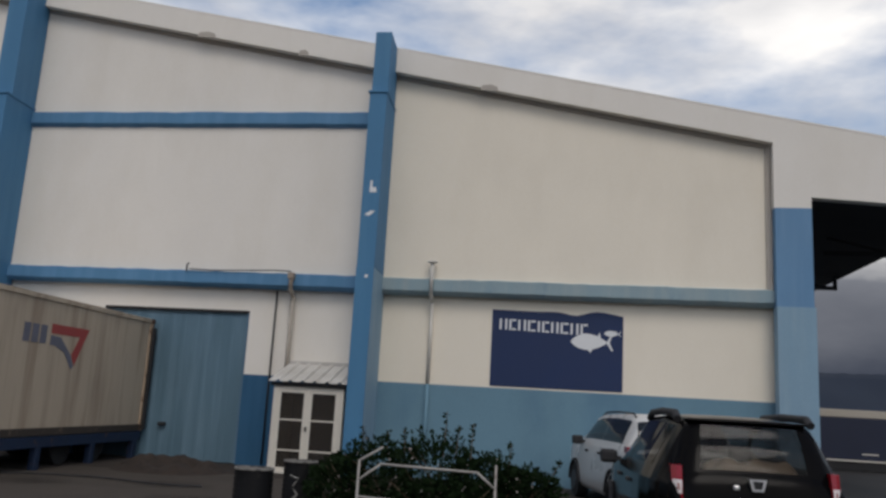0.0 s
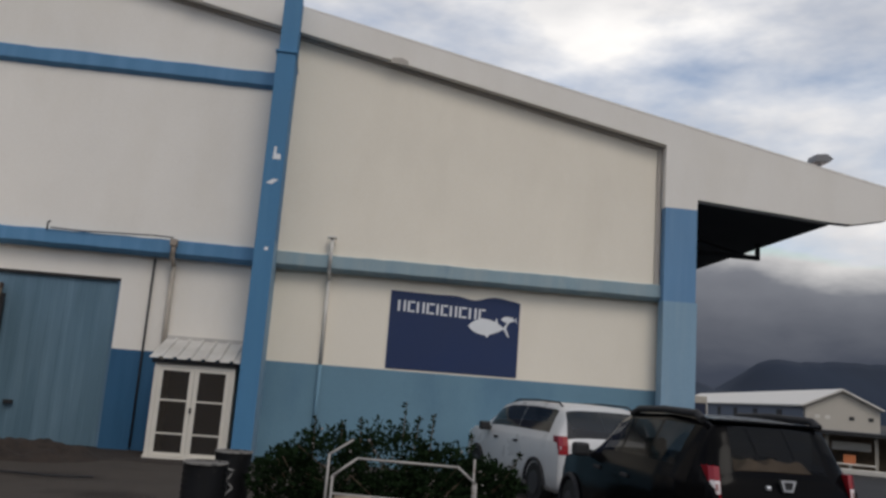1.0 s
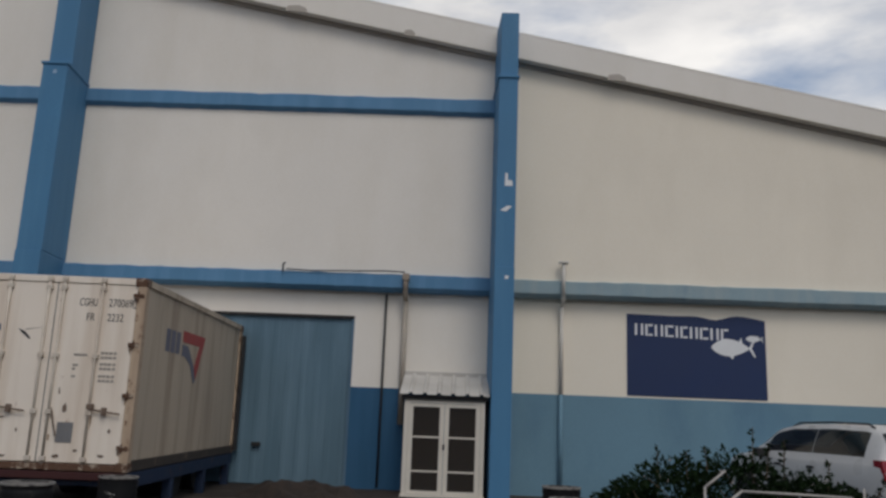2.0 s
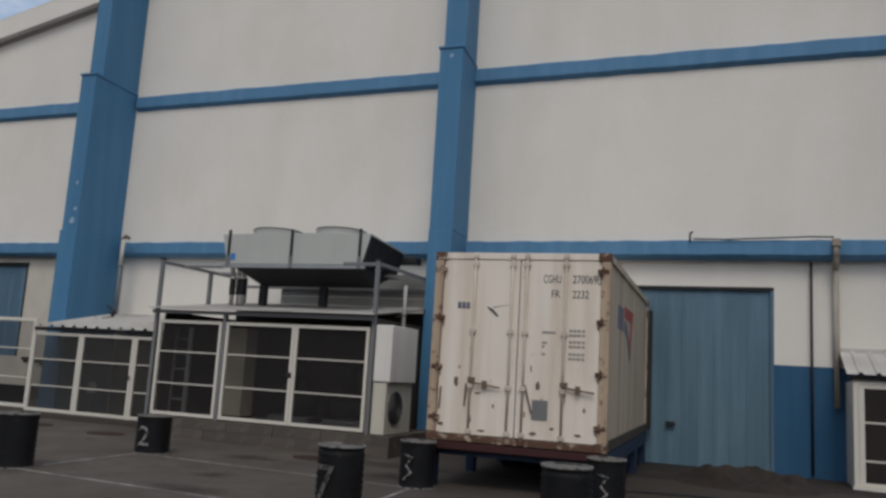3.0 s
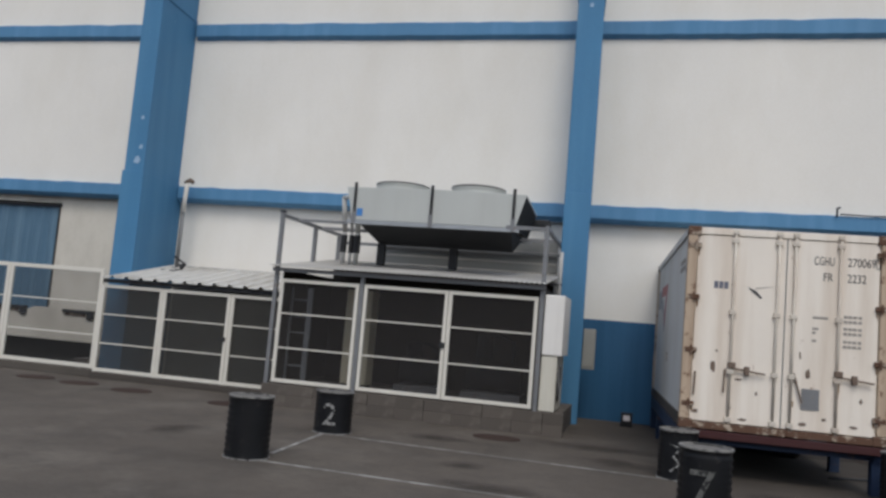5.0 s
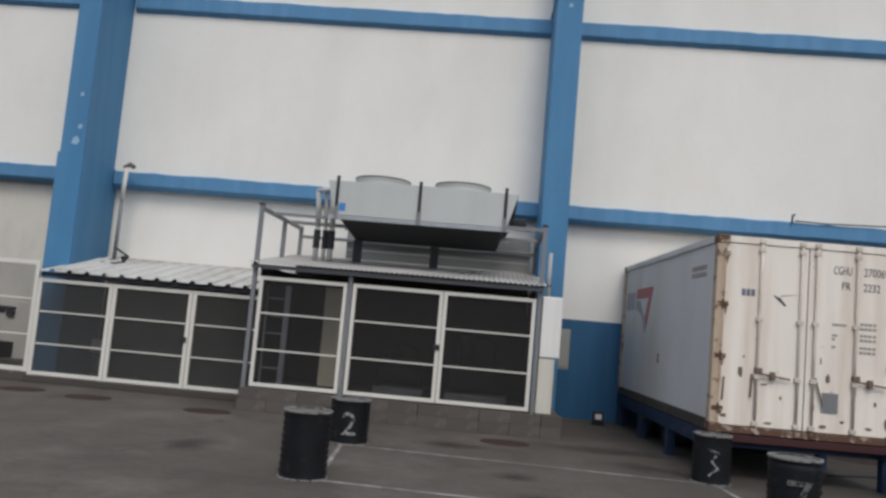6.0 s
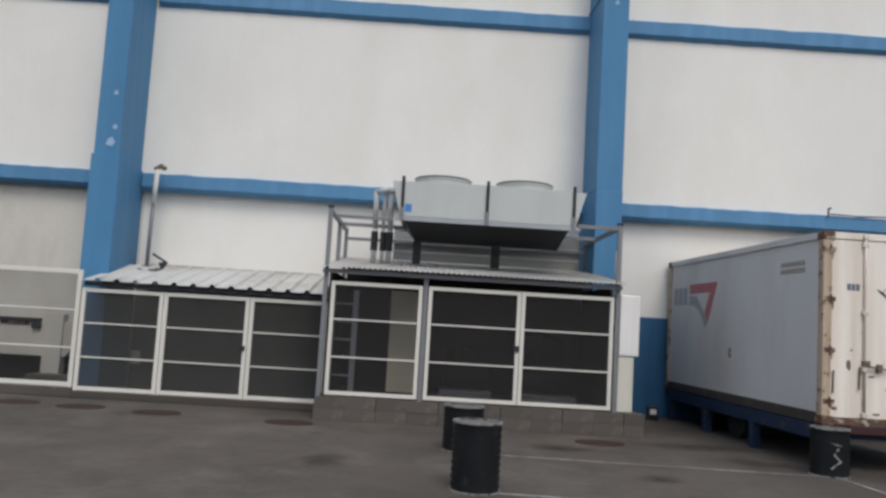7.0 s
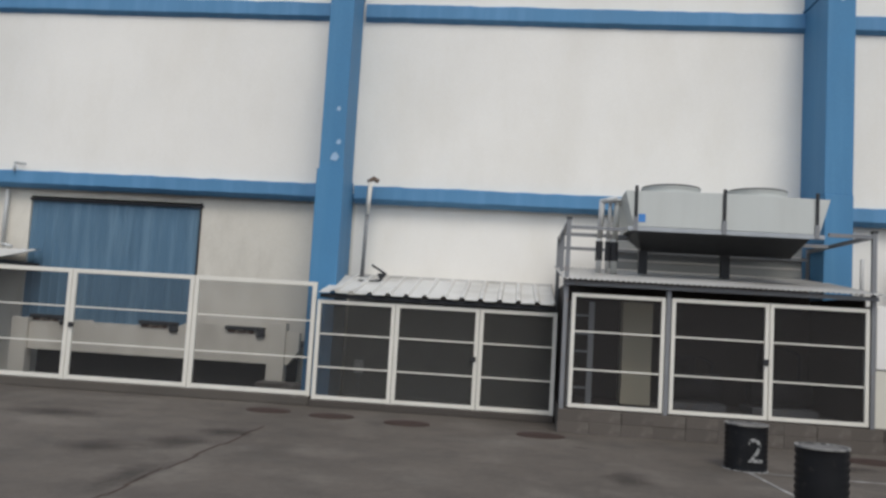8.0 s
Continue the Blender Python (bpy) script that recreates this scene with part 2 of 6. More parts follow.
# East side, roof and end: browner, darker base than the doors.
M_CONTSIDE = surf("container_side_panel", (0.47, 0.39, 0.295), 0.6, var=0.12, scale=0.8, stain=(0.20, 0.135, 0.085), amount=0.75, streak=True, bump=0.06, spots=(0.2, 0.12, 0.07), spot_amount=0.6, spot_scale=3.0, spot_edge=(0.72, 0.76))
M_RUSTPOST = surf("rust_streaked_post", (0.46, 0.35, 0.25), 0.7, var=0.1, scale=2, stain=(0.15, 0.07, 0.035), amount=0.85, streak=True, bump=0.15, spots=(0.13, 0.06, 0.03), spot_amount=0.9, spot_scale=6, spot_edge=(0.56, 0.62))
M_RAILDARK = surf("grimy_bottom_rail", (0.045, 0.036, 0.030), 0.85, 0.1, var=0.3, scale=3, bump=0.3, spots=(0.15, 0.11, 0.08), spot_amount=0.7, spot_scale=5, spot_edge=(0.58, 0.66))
M_STREAK = surf("rust_run", (0.30, 0.19, 0.105), 0.8, var=0.3, scale=14, bump=0.05, spots=(0.16, 0.08, 0.04), spot_amount=0.7, spot_scale=16, spot_edge=(0.5, 0.6))
M_RUST = surf("rusty_steel", (0.115, 0.06, 0.037), 0.85, 0.2, var=0.35, scale=6, bump=0.4, bscale=60, spots=(0.5, 0.42, 0.33), spot_amount=0.8, spot_scale=7, spot_edge=(0.52, 0.60))
M_BAR = surf("lock_bar_steel", (0.60, 0.54, 0.46), 0.6, 0.1, var=0.22, scale=5, stain=(0.22, 0.11, 0.055), amount=0.6, bump=0.15)
M_REDSILL = surf("dark_red_sill", (0.045, 0.010, 0.010), 0.75, 0.1, var=0.3, scale=4, bump=0.2)
M_NAVYSTEEL = surf("navy_trailer_steel", (0.010, 0.024, 0.060), 0.65, 0.2, var=0.3, scale=3, spots=(0.12, 0.06, 0.03), spot_amount=0.7, spot_scale=5, bump=0.2)
M_INK = surf("dark_stencil_ink", (0.045, 0.045, 0.05), 0.7, var=0.3, scale=9)
M_FADEINK = surf("faded_stencil_ink", (0.30, 0.27, 0.24), 0.7, var=0.25, scale=14)
M_LOGOBLUE = surf("faded_blue_decal", (0.13, 0.135, 0.175), 0.6, var=0.25, scale=5)
M_LOGOGHOST = surf("bleached_blue_decal", (0.28, 0.28, 0.30), 0.6, var=0.2, scale=4)
M_LOGOPINK = surf("bleached_red_decal", (0.36, 0.10, 0.10), 0.6, var=0.25, scale=5)
M_LOGORED = surf("faded_red_decal", (0.33, 0.055, 0.05), 0.6, var=0.2, scale=5)
M_GALV = surf("galvanised_steel", (0.36, 0.37, 0.38), 0.5, 0.6, var=0.2, scale=3, bump=0.06)
M_GREYSTEEL = surf("grey_painted_steel", (0.20, 0.20, 0.205), 0.6, 0.3, var=0.2, scale=3, bump=0.1, spots=(0.2, 0.11, 0.06), spot_amount=0.5, spot_scale=6)
M_ROOFGREY = surf("grey_roof_sheet", (0.50, 0.475, 0.44), 0.6, 0.2, var=0.15, scale=1.5, stain=(0.18, 0.16, 0.14), amount=0.6, bump=0.08)
M_ROOFWHITE = surf("white_roof_sheet", (0.57, 0.55, 0.515), 0.55, 0.1, var=0.1, scale=1.5, stain=(0.30, 0.27, 0.23), amount=0.65, bump=0.08)
M_GATE = surf("white_gate_paint", (0.66, 0.62, 0.545), 0.5, 0.0, var=0.08, scale=2.5, spots=(0.34, 0.22, 0.14), spot_amount=0.7, spot_scale=7, spot_edge=(0.68, 0.73), bump=0.06)
M_BLACK = surf("black_rubber", (0.018, 0.018, 0.02), 0.75, var=0.3, scale=8, bump=0.2)
M_TUBE = surf("chipped_white_tube", (0.36, 0.34, 0.315), 0.6, var=0.2, scale=5, spots=(0.16, 0.09, 0.06), spot_amount=0.7, spot_scale=9, spot_edge=(0.6, 0.68))
M_HANDLE = surf("dark_rusty_steel", (0.18, 0.13, 0.10), 0.8, 0.3, var=0.35, scale=9, bump=0.3)
M_COIL = surf("dark_condenser_coil", (0.025, 0.026, 0.028), 0.65, 0.3, var=0.3, scale=6, bump=0.4, bscale=180)
M_ACPAINT = surf("light_grey_casing", (0.47, 0.475, 0.445), 0.5, 0.1, var=0.06, scale=1.5, stain=(0.35, 0.33, 0.3), amount=0.25, streak=True, bump=0.04)
M_CREAMBOX = surf("cream_cabinet", (0.62, 0.585, 0.50), 0.55, var=0.08, scale=2, stain=(0.36, 0.31, 0.24), amount=0.5, streak=True, bump=0.05)
M_METERBOX = surf("grey_meter_case", (0.27, 0.262, 0.235), 0.6, var=0.1, scale=3)
M_WHITEBOX = surf("white_cabinet", (0.78, 0.745, 0.70), 0.5, var=0.05, scale=2, stain=(0.5, 0.46, 0.4), amount=0.35, streak=True, bump=0.04)
M_BEIGE = surf("beige_panel", (0.72, 0.64, 0.47), 0.7, var=0.1, scale=2)
M_DRUM = surf("black_drum_paint", (0.007, 0.007, 0.008), 0.42, 0.0, var=0.35, scale=5, spots=(0.05, 0.045, 0.04), spot_amount=0.5, spot_scale=8, bump=0.15)
# Pale drum rim: the top ring's highlight is put into its colour.
M_RIM = surf("highlit_drum_rim", (0.22, 0.21, 0.195), 0.7, 0.1, var=0.3, scale=9, spots=(0.03, 0.03, 0.03), spot_amount=0.9, spot_scale=7, spot_edge=(0.52, 0.6))
M_LID = surf("dusty_drum_lid", (0.13, 0.12, 0.11), 0.75, 0.1, var=0.25, scale=6, bump=0.2)
M_CHALKDIM = surf("worn_chalk_paint", (0.11, 0.108, 0.10), 0.85, var=0.3, scale=18, spots=(0.012, 0.012, 0.012), spot_amount=1.0, spot_scale=22, spot_edge=(0.48, 0.56))
M_CHALK = surf("white_chalk_paint", (0.27, 0.263, 0.25), 0.85, var=0.3, scale=18, spots=(0.012, 0.012, 0.012), spot_amount=1.0, spot_scale=22, spot_edge=(0.5, 0.56))
M_PIPEGREY = surf("grey_drain_pipe", (0.44, 0.44, 0.43), 0.6, var=0.12, scale=4, stain=(0.22, 0.15, 0.1), amount=0.5)
M_PIPEWHITE = surf("off_white_pipe", (0.60, 0.57, 0.52), 0.6, var=0.12, scale=4, stain=(0.30, 0.24, 0.18), amount=0.5)
M_PIPERUST = surf("stained_drain_pipe", (0.36, 0.32, 0.27), 0.7, var=0.2, scale=4, stain=(0.17, 0.1, 0.06), amount=0.7)
M_PIPEBLACK = surf("black_pipe", (0.02, 0.02, 0.022), 0.6, var=0.2, scale=4)
# One near-black base colour for soffit, brackets and far openings.
M_SOFFIT = surf("near_black_soffit", (0.028, 0.028, 0.03), 0.8, 0.1, var=0.25, scale=1.0)
M_CARBLACK = surf("black_car_paint", (0.003, 0.003, 0.0035), 0.16, 0.0, var=0.15, scale=2, bump=0.0)
M_CARWHITE = surf("white_car_paint", (0.54, 0.54, 0.535), 0.3, 0.0, var=0.04, scale=2, bump=0.0, stain=(0.45, 0.43, 0.4), amount=0.25)
M_CARBLACK.node_tree.nodes["Principled BSDF"].inputs["Specular IOR Level"].default_value = 0.05
M_DARKRIM = surf("dull_dark_rim", (0.055, 0.055, 0.058), 0.55, 0.3, var=0.25, scale=8)
M_CARGLASS = glassy("car_window_glass", (0.004, 0.005, 0.006), 0.28)
M_VANGLASS = glassy("tinted_van_glass", (0.006, 0.007, 0.008), 0.2)
M_SEAT = surf("dark_seat_cloth", (0.012, 0.012, 0.013), 0.95, var=0.3, scale=12)
M_CARGLASS.node_tree.nodes["Principled BSDF"].inputs["Specular IOR Level"].default_value = 0.12
M_DOORGLASS = glassy("door_window_glass", (0.045, 0.038, 0.032), 0.40)
M_MESH = glassy("fine_wire_mesh", (0.030, 0.026, 0.024), 0.72)
M_MESHLEAN = glassy("dusty_wire_mesh", (0.056, 0.053, 0.047), 0.58)
M_MESHLEAN.node_tree.nodes["Principled BSDF"].inputs["Roughness"].default_value = 0.7
M_MESHOPEN = glassy("open_wire_mesh", (0.03, 0.03, 0.03), 0.78)
M_MESHOPEN.node_tree.nodes["Principled BSDF"].inputs["Roughness"].default_value = 0.7
M_MESH.node_tree.nodes["Principled BSDF"].inputs["Roughness"].default_value = 0.7
M_LAMPRED = surf("red_lamp_lens", (0.26, 0.006, 0.012), 0.15, var=0.15, scale=12, bump=0.0)
M_LAMPCLEAR = surf("clear_lamp_lens", (0.72, 0.66, 0.65), 0.12, var=0.1, scale=12, bump=0.0)
M_CHROME = surf("chrome", (0.85, 0.85, 0.86), 0.38, 1.0, var=0.05, scale=4, bump=0.0)
M_BROWN = surf("tan_parcel_cloth", (0.34, 0.24, 0.16), 0.9, var=0.35, scale=9)
M_TYRE = surf("tyre_rubber", (0.02, 0.02, 0.02), 0.85, var=0.2, scale=9, bump=0.3)
M_LEAF = surf("bush_leaf", (0.009, 0.022, 0.006), 0.85, var=0.4, scale=5, bump=0.05, per_object=0.2)
M_LEAF.node_tree.nodes["Principled BSDF"].inputs["Specular IOR Level"].default_value = 0.12
M_DRUM.node_tree.nodes["Principled BSDF"].inputs["Specular IOR Level"].default_value = 0.3
M_STEM = surf("bush_stem", (0.10, 0.07, 0.045), 0.85, var=0.3, scale=12)
M_FLOWER = surf("pale_petal", (0.55, 0.50, 0.48), 0.7, var=0.15, scale=12)
M_FARROOF = surf("far_white_roof", (0.62, 0.585, 0.53), 0.6, var=0.06, scale=0.1)
M_FARWALL = surf("far_grey_wall", (0.12, 0.14, 0.18), 0.8, var=0.1, scale=0.2)
M_FARGABLE = surf("far_cream_wall", (0.46, 0.42, 0.36), 0.8, var=0.08, scale=0.2)
M_MOUNT = surf("far_mountain_forest", (0.009, 0.017, 0.034), 1.0, var=0.3, scale=0.01, bump=0.0)
M_ORANGE = surf("orange_panel", (0.5, 0.16, 0.06), 0.7, var=0.15, scale=2)


# ---- building helpers ----
def part(name, bm, material, parent=None, label="", smooth=False):
    me = bpy.data.meshes.new(name)
    bm.normal_update()
    bm.to_mesh(me)
    bm.free()
    me.materials.append(material)
    if smooth:
        for p in me.polygons:
            p.use_smooth = True
    ob = new(name, me)
    ob.parent = parent
    if label:
        tagged(ob, label)
    return ob


def thing(name, label, category, at=(0, 0, 0), rz=0.0, group="", kind=""):
    ob = new(name)
    ob.empty_display_size = 0.2
    ob.matrix_basis = pose(*at, 0, 0, rz)
    return tagged(ob, label, category, group, kind)


def box(bm, x0, x1, y0, y1, z0, z1, bevel=0.0):
    vs = bmesh.ops.create_cube(bm, size=1.0, matrix=Matrix.Translation(((x0 + x1) / 2, (y0 + y1) / 2, (z0 + z1) / 2)) @ Matrix.Diagonal((abs(x1 - x0), abs(y1 - y0), abs(z1 - z0), 1)))["verts"]
    if bevel:
        es = list({e for v in vs for e in v.link_edges})
        bmesh.ops.bevel(bm, geom=es, offset=bevel, segments=2, affect="EDGES", profile=0.5)
    return bm


def boxed(x0, x1, y0, y1, z0, z1, bevel=0.0):
    return box(bmesh.new(), x0, x1, y0, y1, z0, z1, bevel)


def rod(bm, a, b, r, seg=10, r2=None):
    a, b = Vector(a), Vector(b)
    d = b - a
    m = Matrix.Translation((a + b) / 2) @ d.to_track_quat("Z", "Y").to_matrix().to_4x4()
    bmesh.ops.create_cone(bm, cap_ends=True, segments=seg, radius1=r, radius2=r if r2 is None else r2, depth=d.length, matrix=m)
    return bm


def rods(points, r, seg=8):
    bm = bmesh.new()
    for a, b in zip(points, points[1:]):
        rod(bm, a, b, r, seg)
    for p in points[1:-1]:
        bmesh.ops.create_uvsphere(bm, u_segments=seg, v_segments=6, radius=r * 1.02, matrix=Matrix.Translation(p))
    return bm


def swept(points, r, seg=8, steps=6):
    """One smooth tube through the points."""
    ps = [Vector(p) for p in points]
    ps = [ps[0] * 2 - ps[1]] + ps + [ps[-1] * 2 - ps[-2]]
    line = []
    for a, b, c, d in zip(ps, ps[1:], ps[2:], ps[3:]):
        for k in range(steps):
            t = k / steps
            line.append(0.5 * ((2 * b) + (c - a) * t + (2 * a - 5 * b + 4 * c - d) * t * t + (3 * b - a - 3 * c + d) * t ** 3))
    line.append(ps[-2])
    bm = bmesh.new()
    loops = []
    for i, p in enumerate(line):
        t = (line[min(i + 1, len(line) - 1)] - line[max(i - 1, 0)]).normalized()
        up = Vector((0, 0, 1)) if abs(t.z) < 0.9 else Vector((1, 0, 0))
        u = t.cross(up).normalized()
        v = u.cross(t)
        loops.append([bm.verts.new(p + r * (math.cos(2 * math.pi * k / seg) * u + math.sin(2 * math.pi * k / seg) * v)) for k in range(seg)])
    for la, lb in zip(loops, loops[1:]):
        for k in range(seg):
            bm.faces.new((la[k], la[(k + 1) % seg], lb[(k + 1) % seg], lb[k]))
    bm.faces.new(loops[0][::-1])
    bm.faces.new(loops[-1])
    bmesh.ops.recalc_face_normals(bm, faces=bm.faces[:])
    return bm


def prism(outline, y0, y1):
    """Outline of (x, z) pairs, pulled from y0 to y1."""
    bm = bmesh.new()
    a = [bm.verts.new((x, y0, z)) for x, z in outline]
    b = [bm.verts.new((x, y1, z)) for x, z in outline]
    n = len(outline)
    bm.faces.new(a)
    bm.faces.new(list(reversed(b)))
    for i in range(n):
        bm.faces.new((a[i], b[i], b[(i + 1) % n], a[(i + 1) % n]))
    bmesh.ops.recalc_face_normals(bm, faces=bm.faces[:])
    return bm


def sheet(x0, x1, y0, z0, y1, z1, pitch, height, sharp=False, thick=0.006):
    """A ribbed metal sheet that runs from the low edge (y0, z0) to the high edge (y1, z1)."""
    bm = bmesh.new()
    xs = []
    if sharp:
        k = int((x1 - x0) / pitch)
        for i in range(k + 1):
            c = x0 + i * pitch
            for dx, h in ((0.0, 0), (pitch * 0.62, 0), (pitch * 0.70, 1), (pitch * 0.88, 1), (pitch * 0.96, 0)):
                if c + dx <= x1:
                    xs.append((c + dx, h * height))
        xs.append((x1, 0))
    else:
        k = int((x1 - x0) / pitch * 6)
        xs = [(x0 + (x1 - x0) * i / k, height * 0.5 * math.sin(2 * math.pi * i / 6)) for i in range(k + 1)]
    rows = []
    for f in (0.0, 0.5, 1.0):
        y, z = y0 + (y1 - y0) * f, z0 + (z1 - z0) * f
        rows.append(([bm.verts.new((x, y, z + h)) for x, h in xs], [bm.verts.new((x, y, z + h - thick)) for x, h in xs]))
    for (t0, b0), (t1, b1) in zip(rows, rows[1:]):
        for i in range(len(xs) - 1):
            bm.faces.new((t0[i], t0[i + 1], t1[i + 1], t1[i]))
            bm.faces.new((b0[i], b1[i], b1[i + 1], b0[i + 1]))
    for t, b in (rows[0], rows[-1]):
        for i in range(len(xs) - 1):
            bm.faces.new((t[i], b[i], b[i + 1], t[i + 1]))
    bmesh.ops.recalc_face_normals(bm, faces=bm.faces[:])
    return bm


def words(name, text, size, at, rot, material, parent=None, depth=0.002, width=None):
    """Lettering as a mesh, lower left corner at the given point."""
    cu = bpy.data.curves.new(name, "FONT")
    cu.body = text
    cu.size = size
    cu.extrude = depth
    ob = bpy.data.objects.new(name, cu)
    scene.collection.objects.link(ob)
    bpy.context.view_layer.update()
    me = bpy.data.meshes.new_from_object(ob.evaluated_get(bpy.context.evaluated_depsgraph_get()))
    bpy.data.objects.remove(ob)
    if width:
        xs = [v.co.x for v in me.vertices]
        k = width / (max(xs) - min(xs))
        for v in me.vertices:
            v.co.x *= k
    me.materials.clear()
    me.materials.append(material)
    out = new(name, me)
    out.parent = parent
    out.matrix_basis = pose(*at, *rot)
    return out


# ---- ground ----
def make_ground():
    bm = bmesh.new()
    edges = [-3000, -600, -120, -60, -34, -24, -16, -8, 0, 8, 16, 30, 60, 120, 600, 3000]
    grid = [[bm.verts.new((x, y + 8, 0)) for x in edges] for y in edges]
    for j in range(len(edges) - 1):
        for i in range(len(edges) - 1):
            bm.faces.new((grid[j][i], grid[j][i + 1], grid[j + 1][i + 1], grid[j + 1][i]))
    g = part("ground", bm, M_GROUND)
    tagged(g, "worn grey-brown concrete yard with dark stains", "ground", kind="structure")


make_ground()
rd = boxed(5.2, 200, -200, 200, -0.02, 0.006)
tagged(part("road", rd, surf("dark_asphalt", (0.019, 0.018, 0.018), 0.95, var=0.25, scale=0.5, stain=(0.032, 0.030, 0.028), amount=0.5, bump=0.4, bscale=40)), "dark asphalt roadway beside the hall", "road", kind="structure")

# ---- the hall: facade ----
Y_LOW, Y_UP, Y_BEAM, Y_FRAME = 18.02, 17.84, 17.73, 17.58
X_CORNER = 6.48
RIDGE_X, X_FAR = -17.7, -46.0


def rec_z(x):
    """Underside of the sloping white band along the gable."""
    return 8.72 - 0.2 * x if x > RIDGE_X else 15.80 + 0.2 * x


def top_z(x):
    return rec_z(x) + 0.57


def wall_piece(name, bm, material, label):
    return tagged(part(name, bm, material), label, "wall", kind="structure")


# lower wall, in pieces round the door openings
low = bmesh.new()
box(low, -25.05, -9.6, Y_LOW, Y_LOW + 0.3, 2.03, 4.2)
box(low, -9.6, -5.93, Y_LOW, Y_LOW + 0.3, 3.5, 4.2)
box(low, -5.93, -2.9, Y_LOW, Y_LOW + 0.3, 2.03, 4.2)
wall_piece("wall_south_white", low, M_WHITE, "white painted lower wall above the blue dado, faint dirt streaks")
for name, x0, x1, ya, z0, z1, lab in (("wall_west_old", X_FAR, -28.95, 0.0, 0, 4.2, "stained off-white wall beyond the blue loading door"),
                                      ("wall_west_lintel", -28.95, -25.05, 0.0, 3.86, 4.2, "stained off-white strip of wall over the loading door"),
                                      ("wall_west_apron", -28.95, -25.05, 0.0, 0, 1.16, "stained off-white wall under the loading door"),
                                      ("wall_west_pier", -25.05, -21.7, -0.004, 0, 4.2, "stained off-white wall between the loading door and a pillar")):
    wall_piece(name, boxed(x0, x1, Y_LOW + ya, Y_LOW + 0.3 + ya * 5, z0, z1), M_CREAM, lab)
low = bmesh.new()
box(low, -12.66, -9.6, Y_LOW - 0.004, Y_LOW + 0.3, 0, 2.03)
box(low, -5.93, -2.8, Y_LOW - 0.004, Y_LOW + 0.3, 0, 2.03)
wall_piece("wall_dado_blue", low, M_BLUE_DADO, "deep blue painted dado along the lower wall")
low = bmesh.new()
box(low, -21.7, -12.66, Y_LOW - 0.004, Y_LOW + 0.3, 0, 2.03)
wall_piece("wall_lean_to", low, M_DIRTY, "grimy grey wall behind the lean-to gates")
low = bmesh.new()
box(low, -2.8, 5.9, Y_LOW - 0.004, Y_LOW + 0.3, 0, 2.03)
wall_piece("wall_dado_pale", low, M_PALE, "weathered pale blue dado along the lower wall")

wall_piece("wall_south_cream", boxed(-2.9, 5.9, Y_LOW, Y_LOW + 0.3, 2.03, 4.2), M_WHITE_EAST, "cream-white painted lower wall above the pale blue dado")

# upper wall up to the sloping band
up = prism([(X_FAR, 4.2), (-2.9, 4.2), (-2.9, rec_z(-2.9) + 0.1), (RIDGE_X, rec_z(RIDGE_X) + 0.1), (X_FAR, rec_z(X_FAR) + 0.1)], Y_UP, Y_UP + 0.3)
wall_piece("wall_upper", up, M_WHITE, "tall white rendered gable wall with faint streaks")

up = prism([(-2.9, 4.2), (5.9, 4.2), (5.9, rec_z(5.9) + 0.1), (-2.9, rec_z(-2.9) + 0.1)], Y_UP, Y_UP + 0.3)
wall_piece("wall_upper_cream", up, M_WHITE_EAST, "tall cream-white rendered end bay of the gable wall")

# sloping band under the roof, and the right-hand return
band = prism([(5.72, 6.12), (X_CORNER, 6.12), (X_CORNER, 6.36), (9.5, 6.16), (10.2, 6.15), (11.05, 6.33), (11.1, top_z(11.1)),
              (RIDGE_X, top_z(RIDGE_X)), (X_FAR, top_z(X_FAR)), (X_FAR, rec_z(X_FAR)), (RIDGE_X, rec_z(RIDGE_X)), (5.72, rec_z(5.72))], Y_FRAME, Y_FRAME + 0.26)
wall_piece("gable_band", band, M_WHITE, "white sloping parapet band that ends in an eaves overhang")
coping = prism([(11.22, top_z(11.1) - 0.02), (11.22, top_z(11.1) + 0.025), (RIDGE_X, top_z(RIDGE_X) + 0.03), (X_FAR, top_z(X_FAR) + 0.03), (X_FAR, top_z(X_FAR)), (RIDGE_X, top_z(RIDGE_X))], Y_FRAME - 0.004, Y_FRAME + 0.36)
tagged(part("trim_coping", coping, M_WHITE), "thin pale metal coping along the gable", "trim", kind="structure")
# grey-brown strip along the recess edge: its shadow and grime put into colour
M_RECESS_EDGE = surf("grimy_recess_shadow", (0.42, 0.38, 0.335), 0.9, var=0.2, scale=1.5, stain=(0.45, 0.41, 0.36), amount=0.6, bump=0.2)
drip = prism([(5.70, rec_z(5.70)), (RIDGE_X, rec_z(RIDGE_X)), (X_FAR, rec_z(X_FAR)), (X_FAR, rec_z(X_FAR) - 0.09), (RIDGE_X, rec_z(RIDGE_X) - 0.09), (5.60, rec_z(5.60) - 0.09), (5.60, 4.37), (5.70, 4.37)], Y_UP - 0.05, Y_UP + 0.05)
tagged(part("trim_recess_shadow", drip, M_RECESS_EDGE), "grey-brown strip of painted shadow and grime under the sloping band", "trim", kind="structure")
